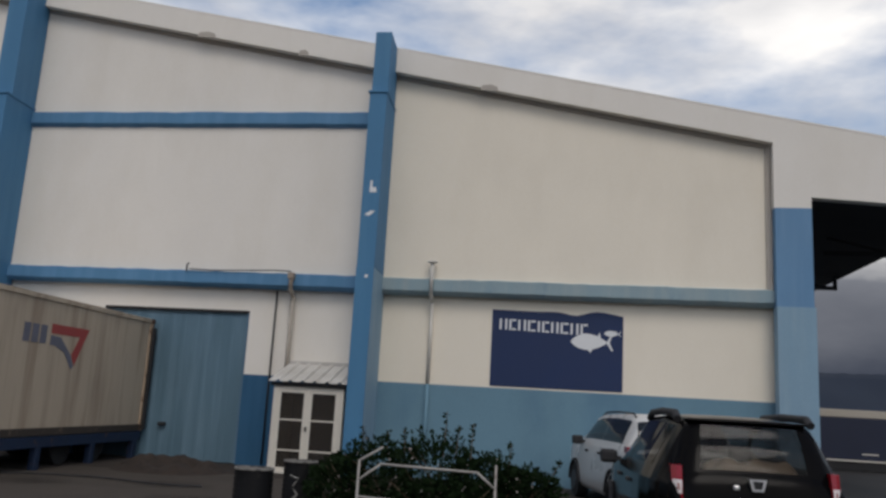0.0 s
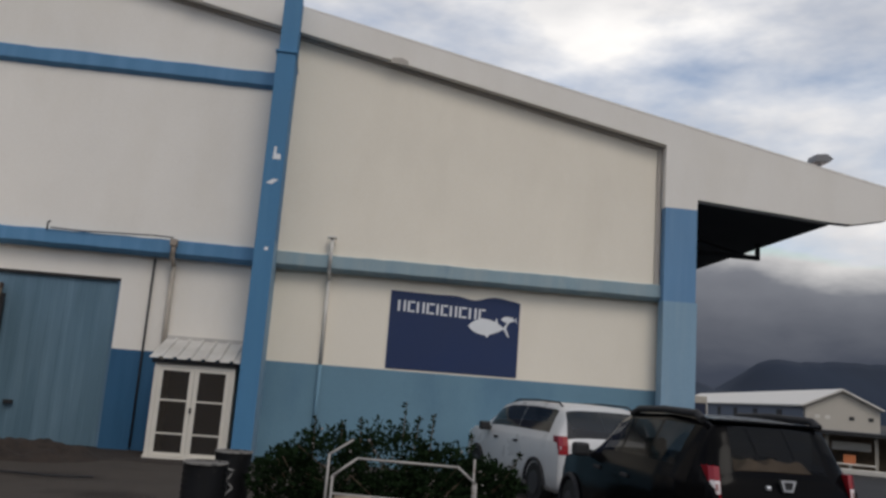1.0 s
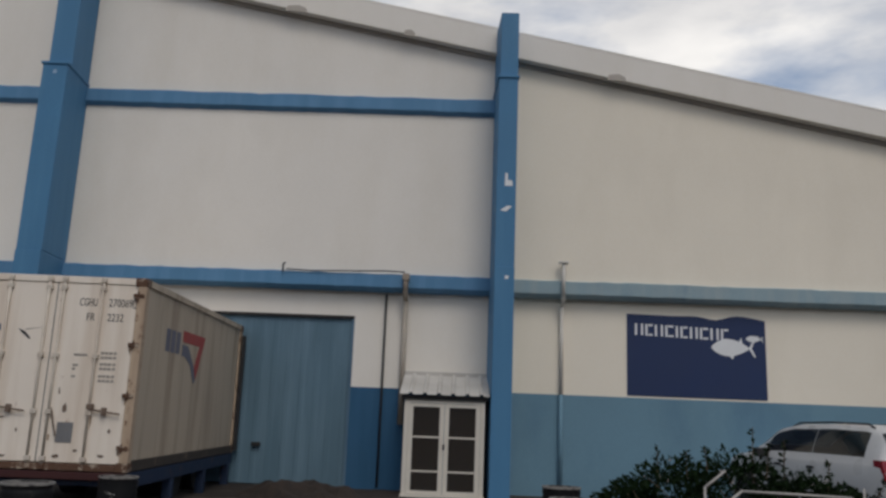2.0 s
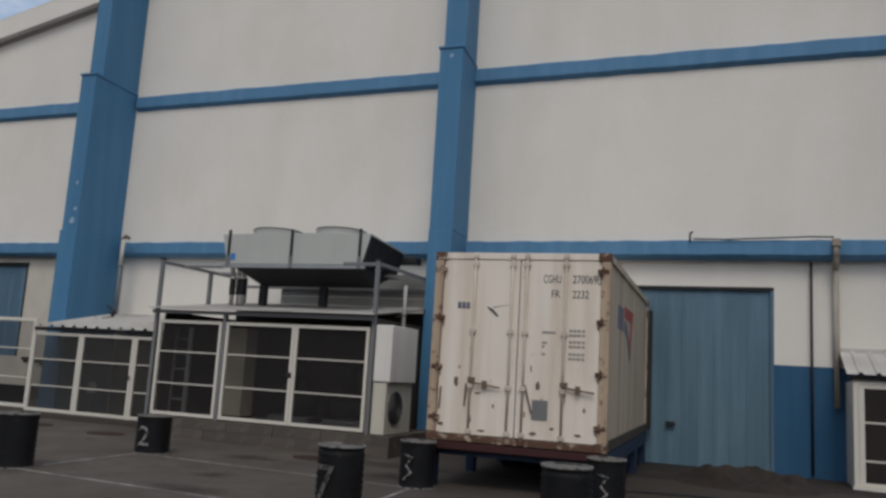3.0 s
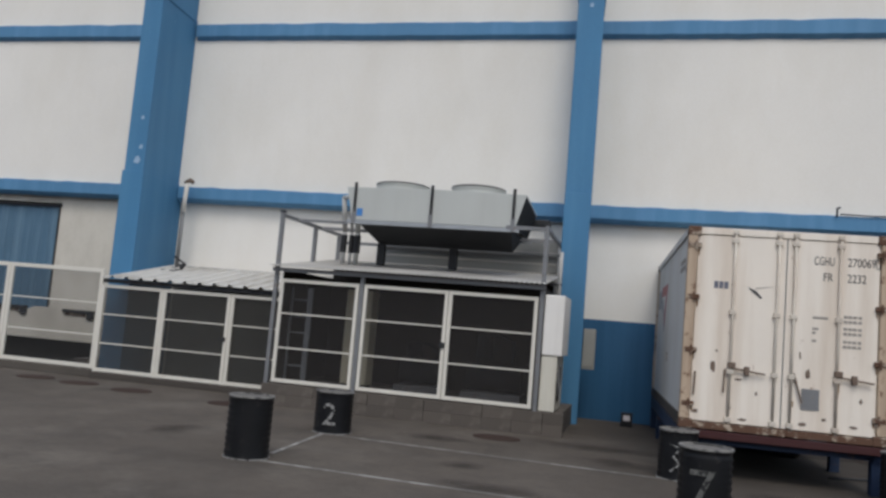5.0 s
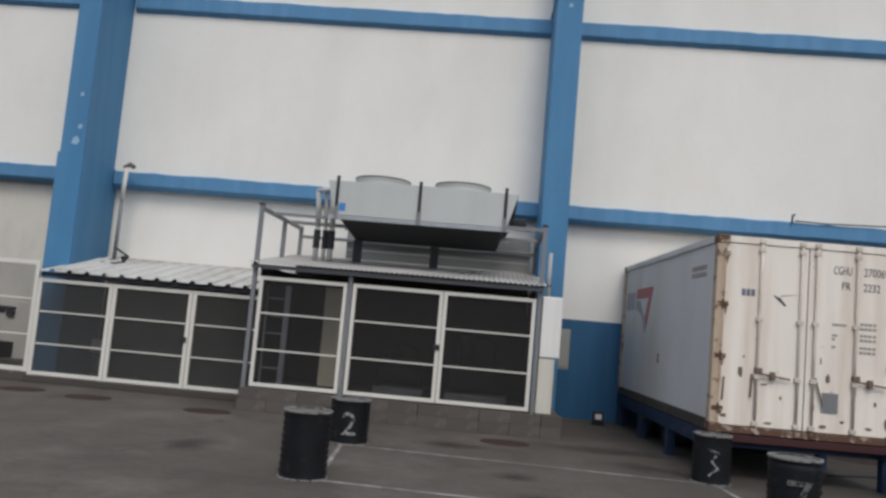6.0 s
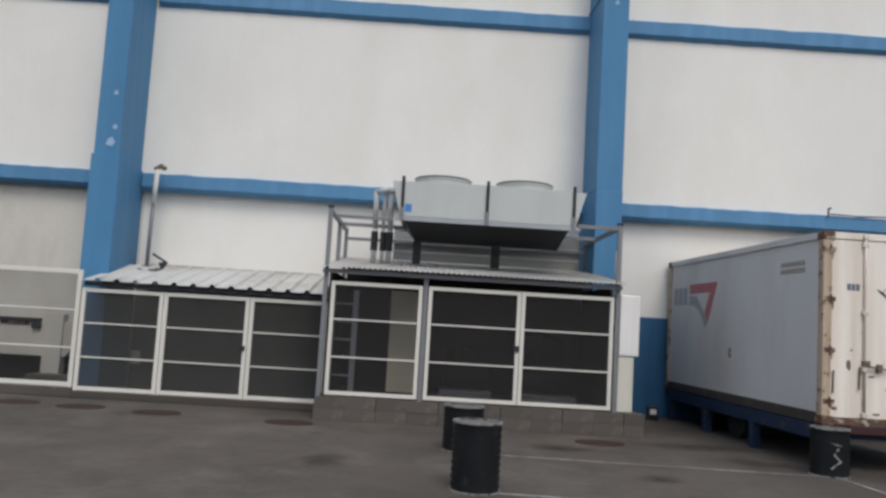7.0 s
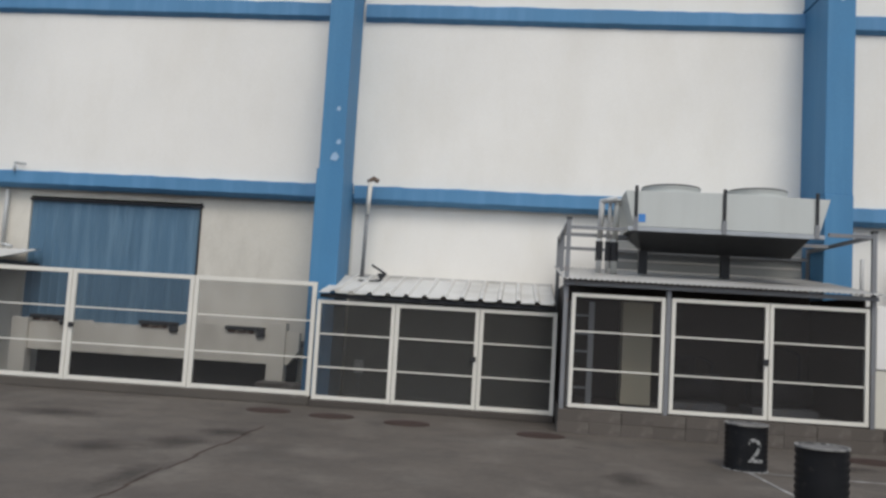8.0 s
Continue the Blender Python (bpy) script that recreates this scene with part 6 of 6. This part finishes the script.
            part("wheel_arch", rods([(sx * (W_ + 0.005), y + (wheel_r + 0.06) * math.cos(math.pi * k / 12), wheel_r + (wheel_r + 0.06) * math.sin(math.pi * k / 12)) for k in range(13)], 0.035, 8), M_BLACK, car, "black wheel arch")
    for sx in (-1, 1):
        # tail lamp wrapped round the corner
        y0, z0, z1, xi, xo = lamp
        h = z1 - z0

        def lens(fa, fb, out, xa, xb):
            # slanted block that follows the tailgate's lean
            def front(f):
                return y0 - 0.035 + 0.03 * f + 0.05 * max(0.0, f - 0.5) - out
            bz = bmesh.new()
            cols = []
            for x in (xa, xa + (xb - xa) * 0.55, xb):
                back = 0.05 * ((x - xa) / (xb - xa)) ** 2
                fs = [fa + (fb - fa) * k / 4 for k in range(5)]
                cols.append([bz.verts.new((sx * x, front(f) + back, z0 + h * f)) for f in fs] + [bz.verts.new((sx * x, y0 + 0.24, z0 + h * f)) for f in fs[::-1]])
            for ca, cb in zip(cols, cols[1:]):
                for k in range(10):
                    bz.faces.new((ca[k], ca[(k + 1) % 10], cb[(k + 1) % 10], cb[k]))
            bz.faces.new(cols[0])
            bz.faces.new(cols[-1][::-1])
            bmesh.ops.recalc_face_normals(bz, faces=bz.faces[:])
            return bz
        tl = part("tail_lamp", lens(0.0, 1.0, 0.0, xi, xo), M_LAMPRED, car, "red tail lamp")
        if paint is M_CARBLACK:
            part("lamp_insert", lens(0.34, 0.66, 0.006, xi + 0.006, xo - 0.006), M_LAMPCLEAR, tl, "clear lamp insert")
            part("insert_bulb", lens(0.43, 0.58, 0.010, xi + 0.028, xo - 0.028), M_BULB, tl, "pinkish bulb cover")
        # roof rail
        ra, rb, rx, rz_ = rails
        part("roof_rail", rods([(sx * rx, ra, rz_ - 0.02), (sx * rx, ra + 0.12, rz_ + 0.035), (sx * rx, (ra + rb) / 2, rz_ + 0.05), (sx * rx, rb - 0.2, rz_ + 0.03), (sx * rx, rb, rz_ - 0.03)], 0.038 if paint is M_CARBLACK else 0.016, 10), M_BLACK, car, "black roof rail")
        # mirror
        my = L * 0.655
        mr = part("wing_mirror", boxed(sx * (W_ + 0.09) - 0.10, sx * (W_ + 0.09) + 0.10, my - 0.05, my + 0.10, belt - 0.03, belt + 0.13, 0.035), M_BLACK, car, "black wing mirror")
        part("mirror_arm", boxed(min(sx * (W_ - 0.06), sx * W_), max(sx * (W_ - 0.06), sx * W_), my, my + 0.07, belt, belt + 0.05), M_BLACK, mr)
        for hy in (L * 0.36, L * 0.56):
            part("door_handle", boxed(sx * W_ - 0.02, sx * W_ + 0.022, hy, hy + 0.16, belt - 0.14, belt - 0.10, 0.008), M_BLACK, car, "dark door handle")
    if paint is M_CARBLACK:
        for x in (-0.36, 0.36):
            part("front_seat", boxed(x - 0.24, x + 0.24, L * 0.47, L * 0.47 + 0.16, 0.5, 1.12, 0.05), M_SEAT, car)
            part("headrest", boxed(x - 0.13, x + 0.13, L * 0.47 + 0.02, L * 0.47 + 0.11, 1.14, 1.34, 0.04), M_SEAT, car)
        part("rear_seat", boxed(-0.62, 0.62, 0.98, 1.14, 0.5, 1.12, 0.05), M_SEAT, car)
        for x in (-0.38, 0.38):
            part("headrest", boxed(x - 0.13, x + 0.13, 0.99, 1.09, 1.12, 1.27, 0.04), M_SEAT, car)
        part("dashboard", boxed(-0.68, 0.68, L * 0.66, L * 0.72, 0.6, 1.0, 0.04), M_SEAT, car)
        part("parcel_shelf", boxed(-0.6, 0.6, 0.22, 0.98, 1.11, 1.14), M_SEAT, car)
    part("rear_bumper", boxed(-W_ * 0.9, W_ * 0.9, -0.06, 0.12, 0.36, 0.66, 0.05), M_BLACK if paint is M_CARBLACK else paint, car)
    return car


M_CLOTH = surf("tan_cloth", (0.34, 0.25, 0.17), 0.9, var=0.35, scale=7, bump=0.3)


def crumple(x0, x1, y0, y1, z, h):
    """A heap of folded cloth."""
    b = bmesh.new()
    nx, ny = 26, 12
    g = []
    for i in range(nx + 1):
        r = []
        for j in range(ny + 1):
            u, v = i / nx, j / ny
            up = (4 * u * (1 - u)) ** 0.35 * (4 * v * (1 - v)) ** 0.35
            r.append(b.verts.new((x0 + (x1 - x0) * u, y0 + (y1 - y0) * v, z + h * up * (0.65 + 0.7 * noise.noise((u * 5, v * 3, 1.7))))))
        g.append(r)
    for i in range(nx):
        for j in range(ny):
            b.faces.new((g[i][j], g[i + 1][j], g[i + 1][j + 1], g[i][j + 1]))
    return b


suv = make_car("black_suv", "black compact off-road car with roof rails, parked tail first", (3.10, 7.55, 0), 2.5,
               [(0.0, 0.66, 0.56, 0.88), (0.03, 0.73, 0.60, 1.04), (0.08, 0.76, 0.62, 1.13), (0.22, 0.80, 0.60, 1.40), (0.34, 0.84, 0.57, 1.58), (0.5, 0.87, 0.57, 1.62), (0.9, 0.91, 0.6, 1.64), (1.2, 0.91, 0.63, 1.645),
                (2.1, 0.91, 0.62, 1.625), (2.45, 0.91, 0.61, 1.55), (3.1, 0.90, 0.66, 1.14), (3.3, 0.90, 0.70, 1.08), (3.9, 0.87, 0.68, 0.99), (4.2, 0.80, 0.6, 0.86), (4.32, 0.68, 0.5, 0.62)],
               1.06, M_CARBLACK,
               [("side_window", 0.62, 1.18, 6, 10, 0.0), ("side_window", 1.24, 1.92, 6, 10, 0.0), ("side_window", 1.99, 2.75, 6, 10, 0.0), ("rear_window", 0.11, 0.32, 12, 0, 0), ("windscreen", 2.5, 3.05, 11, 0, 0)],
               (0.82, 3.49), 0.34, (0.04, 0.84, 1.20, 0.630, 0.715), (0.45, 2.2, 0.60, 1.62), 0.91, M_CARGLASS)
part("emblem", prism([(-0.075, 1.12), (0.075, 1.12), (0.045, 1.02), (-0.045, 1.02)], -0.02, 0.02), M_CHROME, suv, "chrome badge")
part("emblem_core", prism([(-0.045, 1.105), (0.045, 1.105), (0.03, 1.04), (-0.03, 1.04)], -0.023, 0.0), M_BLACK, suv)
part("door_lock", boxed(-0.20, -0.15, 0.0, 0.04, 1.02, 1.06, 0.01), M_CHROME, suv)
for i in range(6):
    part("badge_bar", boxed(-0.26 + i * 0.09, -0.26 + i * 0.09 + 0.06, -0.012, 0.005, 0.90, 0.94), M_CHROME, suv)
part("roof_spoiler", boxed(-0.54, 0.54, 0.30, 0.55, 1.590, 1.618, 0.012), M_CARBLACK, suv)
part("parcel_cloth", crumple(-0.36, 0.46, 0.26, 0.80, 1.14, 0.17), M_CLOTH, suv, "tan cloth on the parcel shelf")

van = make_car("white_people_carrier", "white people carrier with dark windows, parked facing the wall", (3.30, 13.25, 0), 12.0,
               [(0.0, 0.82, 0.70, 0.86), (0.03, 0.89, 0.74, 1.02), (0.07, 0.91, 0.76, 1.08), (0.22, 0.92, 0.72, 1.42), (0.36, 0.93, 0.68, 1.55), (0.6, 0.93, 0.68, 1.61), (1.4, 0.93, 0.68, 1.63),
                (2.4, 0.93, 0.67, 1.61), (2.8, 0.93, 0.66, 1.55), (3.5, 0.92, 0.70, 1.22), (3.75, 0.91, 0.72, 1.10), (4.2, 0.87, 0.68, 0.98), (4.4, 0.8, 0.6, 0.84), (4.5, 0.68, 0.5, 0.6)],
               1.05, M_CARWHITE,
               [("side_window", 0.50, 1.72, 6, 10, 0.0), ("side_window", 1.735, 3.05, 6, 10, 0.0), ("rear_window", 0.085, 0.325, 11, 0, 0), ("windscreen", 2.85, 3.45, 11, 0, 0)],
               (0.85, 3.55), 0.32, (0.02, 0.84, 1.12, 0.76, 0.90), (0.5, 2.5, 0.64, 1.60), 0.93, M_VANGLASS)


# ---- planting behind a tube barrier ----
def make_bush(at, label, blobs, sprigs, count, seed):
    b = thing("bush", label, "bush", at)
    rng = random.Random(seed)
    st = bmesh.new()
    lv = bmesh.new()
    fl_ = bmesh.new()

    def leaf(target, p, size, d):
        d = d.normalized()
        side = d.cross(Vector((rng.uniform(-1, 1), rng.uniform(-1, 1), rng.uniform(-1, 1))))
        if side.length < 1e-4:
            return
        side.normalize()
        nrm = d.cross(side)
        v = [target.verts.new(q) for q in (p, p + d * size * 0.45 + side * size * 0.24 + nrm * size * 0.05, p + d * size, p + d * size * 0.45 - side * size * 0.24 + nrm * size * 0.05)]
        target.faces.new(v)

    for cx, cy, cz, rx, ry, rz in blobs:
        for k in range(9):
            a = rng.uniform(0, 2 * math.pi)
            tip = Vector((cx + rx * 0.85 * math.cos(a), cy + ry * 0.85 * math.sin(a), cz + rz * rng.uniform(-0.2, 0.9)))
            root = Vector((cx * 0.8 + rng.uniform(-0.2, 0.2), cy * 0.8, 0))
            mid = root.lerp(tip, 0.55) + Vector((rng.uniform(-.12, .12), rng.uniform(-.12, .12), 0.1))
            rod(st, root, mid, 0.016, 5, 0.011)
            rod(st, mid, tip, 0.011, 5, 0.004)
        for k in range(count):
            u = Vector((rng.gauss(0, 1), rng.gauss(0, 1), rng.gauss(0, 1))).normalized() * rng.uniform(0.35, 1.0) ** 0.5
            wob = 1 + 0.28 * noise.noise((u.x * 2.3 + cx, u.y * 2.3, u.z * 2.3))
            p = Vector((cx + u.x * rx * wob, cy + u.y * ry * wob, cz + u.z * rz * wob))
            if p.z < 0.03:
                continue
            leaf(lv, p, rng.uniform(0.05, 0.10), u + Vector((rng.uniform(-1, 1), rng.uniform(-1, 1), rng.uniform(-0.6, 0.9))))
            if rng.random() < 0.006:
                for q in range(4):
                    leaf(fl_, p + u * 0.03, 0.035, Vector((rng.uniform(-1, 1), -1, rng.uniform(-1, 1))))
    for x, y, z0, z1, lean in sprigs:
        tip = Vector((x + lean, y, z1))
        base = Vector((x, y, z0))
        rod(st, base, tip, 0.010, 5, 0.004)
        for k in range(34):
            f = rng.uniform(0.25, 1.0)
            p = base.lerp(tip, f)
            leaf(lv, p, rng.uniform(0.05, 0.09), Vector((rng.uniform(-1, 1), rng.uniform(-1, 1), rng.uniform(-0.3, 0.9))))
    part("branch_work", st, M_STEM, b)
    tagged(part("leaves", lv, M_LEAF, b), "small dark green leaves", kind="stuff")
    tagged(part("flowers", fl_, M_FLOWER, b), "a few pale flowers", kind="stuff")



make_bush((-0.35, 11.1, 0), "dense dark green flowering shrub with upright shoots",
          [(-0.75, 0, 0.55, 0.62, 0.5, 0.55), (0.0, 0.1, 0.62, 0.72, 0.55, 0.56), (0.75, 0, 0.50, 0.6, 0.5, 0.5), (1.25, 0.1, 0.52, 0.5, 0.4, 0.30), (-1.25, 0.1, 0.40, 0.45, 0.45, 0.42), (0.3, -0.35, 0.3, 0.9, 0.35, 0.35)],
          [(0.18, 0, 0.9, 1.52, 0.02), (0.34, 0, 0.9, 1.34, 0.05), (0.55, 0, 0.9, 1.38, 0.02), (-0.35, 0, 0.9, 1.25, -0.03), (-0.95, 0, 0.7, 1.25, 0.0), (1.05, 0, 0.6, 1.14, 0.04), (1.55, 0, 0.6, 0.95, 0.2), (-0.6, 0, 0.9, 1.2, 0.0)], 3000, 5)

tb = thing("tube_barrier", "white painted bent-tube barrier with chipped paint before the shrub", "barrier", (0, 0, 0))
part("front_hoop", rods([(-1.00, 9.78, 0.0), (-1.00, 9.78, 0.66), (-0.74, 9.82, 0.86), (0.42, 9.90, 0.83), (0.64, 9.92, 0.65), (0.64, 9.92, 0.0)], 0.014), M_TUBE, tb, smooth=True)
part("rear_hoop", rods([(-1.07, 10.02, 0.0), (-1.06, 10.02, 0.87), (-0.80, 10.15, 1.04)], 0.014), M_TUBE, tb, smooth=True)
part("end_post", rods([(0.63, 10.05, 0.0), (0.63, 10.05, 0.92)], 0.013), M_TUBE, tb, smooth=True)
part("cross_tube", rods([(-1.0, 9.78, 0.47), (0.64, 9.92, 0.40)], 0.013), M_TUBE, tb, smooth=True)
part("panel", boxed(-0.96, -0.55, 9.79, 9.81, 0.1, 0.45), M_CONTSIDE, tb, "pale panel tied to the barrier")

# ---- floodlight on the eaves ----
fd = thing("floodlight", "small grey floodlight on the gable parapet", "floodlight", (9.45, 17.7, top_z(9.45) + 0.06))
part("bracket", boxed(-0.03, 0.03, -0.03, 0.03, -0.02, 0.12), M_GREYSTEEL, fd)
part("head", prism([(-0.2, 0.10), (0.18, 0.12), (0.26, 0.2), (0.1, 0.3), (-0.16, 0.26)], -0.18, 0.18), M_GREYSTEEL, fd)
part("lens", prism([(-0.16, 0.085), (0.16, 0.105), (0.16, 0.115), (-0.16, 0.097)], -0.15, 0.15), M_LAMPCLEAR, fd)

# ---- box trailer behind the corner ----
bt = thing("box_trailer", "dark navy box trailer with white edge trim", "trailer", (8.6, 33.3, 0))
M_NAVYBOX = surf("navy_box_panel", (0.012, 0.018, 0.045), 0.5, var=0.2, scale=1.5)
part("body", boxed(0, 5.15, 0, 2.2, 0.42, 1.98, 0.02), M_NAVYBOX, bt)
part("top_trim", boxed(-0.02, 5.18, -0.02, 2.22, 1.98, 2.27, 0.02), M_FARGABLE, bt, "off-white top band")
# black box added to darken the space below the body
part("dark_filler", boxed(0.05, 5.1, 0.02, 2.15, 0.03, 0.36), M_BLACK, bt, "black box added for the darkness under the trailer")
part("bottom_trim", boxed(-0.01, 5.17, -0.03, 0.05, 0.36, 0.42), M_FARROOF, bt, "white lower rail")
part("end_trim", boxed(5.15, 5.2, -0.02, 0.06, 0.42, 1.98), M_FARROOF, bt)
part("lettering_bar", boxed(3.9, 4.5, -0.006, 0.0, 0.62, 0.67), M_FARROOF, bt)
for x in (1.0, 4.0):
    part("wheel", rod(bmesh.new(), (x, 0.1, 0.3), (x, 0.35, 0.3), 0.3, 20), M_TYRE, bt)
    part("wheel", rod(bmesh.new(), (x, 1.85, 0.3), (x, 2.1, 0.3), 0.3, 20), M_TYRE, bt)

# ---- distance ----
def far_hall():
    h = thing("far_warehouse", "distant warehouse with a white pitched roof and cream gable", "warehouse", (73.7, 130.5, 0), -103.3)
    Lh, Wd, ez, rz_ = 126, 12, 3.75, 6.65
    part("long_wall", boxed(-Lh, 0, 0, 0.3, 0, ez), M_FARWALL, h, "grey-blue long wall")
    part("gable_wall", gable(0.0, Wd, ez, rz_), M_FARGABLE, h, "cream gable wall")
    bm = bmesh.new()
    for ya, za, yb, zb in ((-0.5, ez - 0.12, Wd / 2, rz_), (Wd / 2, rz_, Wd + 0.5, ez - 0.12)):
        v = [bm.verts.new(p) for p in ((-Lh, ya, za), (0.8, ya, za), (0.8, yb, zb), (-Lh, yb, zb))]
        v2 = [bm.verts.new(p) for p in ((-Lh, ya, za + 0.3), (0.8, ya, za + 0.3), (0.8, yb, zb + 0.3), (-Lh, yb, zb + 0.3))]
        bm.faces.new(v)
        bm.faces.new(v2)
        for i in range(4):
            bm.faces.new((v[i], v[(i + 1) % 4], v2[(i + 1) % 4], v2[i]))
    bmesh.ops.recalc_face_normals(bm, faces=bm.faces[:])
    part("roof", bm, M_FARROOF, h, "white metal roof")
    for i in range(7):
        x = -Lh + 5 + i * 17.5
        part("doorway", boxed(x, x + 3.6, -0.06, 0.02, 0, 3.0), M_SOFFIT, h, "dark doorway")
    for y in (1.8, 3.4, 7.2, 10.2):
        part("window", boxed(-0.02, 0.06, y, y + 0.8, 1.9, 2.5), M_FARROOF if y < 4 else M_SOFFIT, h)


def gable(x, wd, ez, rz_):
    bm = bmesh.new()
    a = [bm.verts.new((x + dx, y, z)) for dx in (-0.3, 0.0) for y, z in ((0, 0), (wd, 0), (wd, ez), (wd / 2, rz_), (0, ez))]
    bm.faces.new(a[:5])
    bm.faces.new(a[5:])
    for i in range(5):
        bm.faces.new((a[i], a[(i + 1) % 5], a[5 + (i + 1) % 5], a[5 + i]))
    bmesh.ops.recalc_face_normals(bm, faces=bm.faces[:])
    return bm


far_hall()
sh = thing("low_shelter", "low open shelter with a dark flat roof over white benches", "shelter", (15.3, 27.2, 0), -32)
part("roof", boxed(-0.5, 9, -0.4, 2.6, 1.22, 1.34), M_SOFFIT, sh, "dark flat roof")
for x in (0, 1.5, 3.4, 5.6, 8.4):
    part("post", boxed(x, x + 0.1, 0, 0.1, 0, 1.22), M_FARGABLE, sh)
part("back_wall", boxed(-0.5, 9, 2.4, 2.5, 0, 1.22), M_BROWN, sh)
part("counter", boxed(0.2, 1.4, 0.5, 1.1, 0.72, 1.0), M_FARROOF, sh, "white counter")
part("bench", boxed(0.3, 2.6, -0.9, -0.5, 0.0, 0.16, 0.02), M_FARROOF, sh, "white low bench")
part("bench_top", boxed(0.25, 1.5, -0.6, -0.2, 0.28, 0.32, 0.01), M_FARROOF, sh)
part("bench_leg", boxed(0.7, 0.8, -0.5, -0.35, 0.0, 0.28), M_FARROOF, sh)
part("orange_panel", boxed(0.55, 0.92, -0.35, -0.3, 0.32, 0.60), M_ORANGE, sh, "orange panel")


def mountains():
    """Two flat-topped forested shoulders with a notch between them."""
    bm = bmesh.new()
    n = 420

    def ease(x, a, b):
        f = max(0.0, min(1.0, (x - a) / (b - a)))
        return f * f * (3 - 2 * f)

    def crest(x):
        z = 66 - 26 * ease(x, 385, 418) - 10 * ease(x, 445, 478) + 44 * ease(x, 474, 548) + 0.055 * max(0.0, x - 548)
        return z + 3.5 * noise.noise((x * 0.016, 1.3, 0)) + 2.0 * noise.noise((x * 0.06, 2.3, 0))

    rows = []
    for j in range(9):
        f = j / 8
        row = []
        for i in range(n + 1):
            x = -1500 + 4200 * i / n
            fold = 30 * (1 - f) * f * noise.noise((x * 0.012 + 0.4 * f, f * 1.5, 4.0))
            row.append(bm.verts.new((x, 900 + 140 * f + fold * 2, -5 + (crest(x) + 5) * f ** 0.9)))
        rows.append(row)
    rows.append([bm.verts.new((-1500 + 4200 * i / n, 1300, -5)) for i in range(n + 1)])
    for ra, rb in zip(rows, rows[1:]):
        for i in range(n):
            bm.faces.new((ra[i], ra[i + 1], rb[i + 1], rb[i]))
    tagged(part("backdrop_mountains", bm, M_MOUNT, smooth=True), "dark blue forested mountain ridge under cloud", "mountain", kind="structure")


mountains()
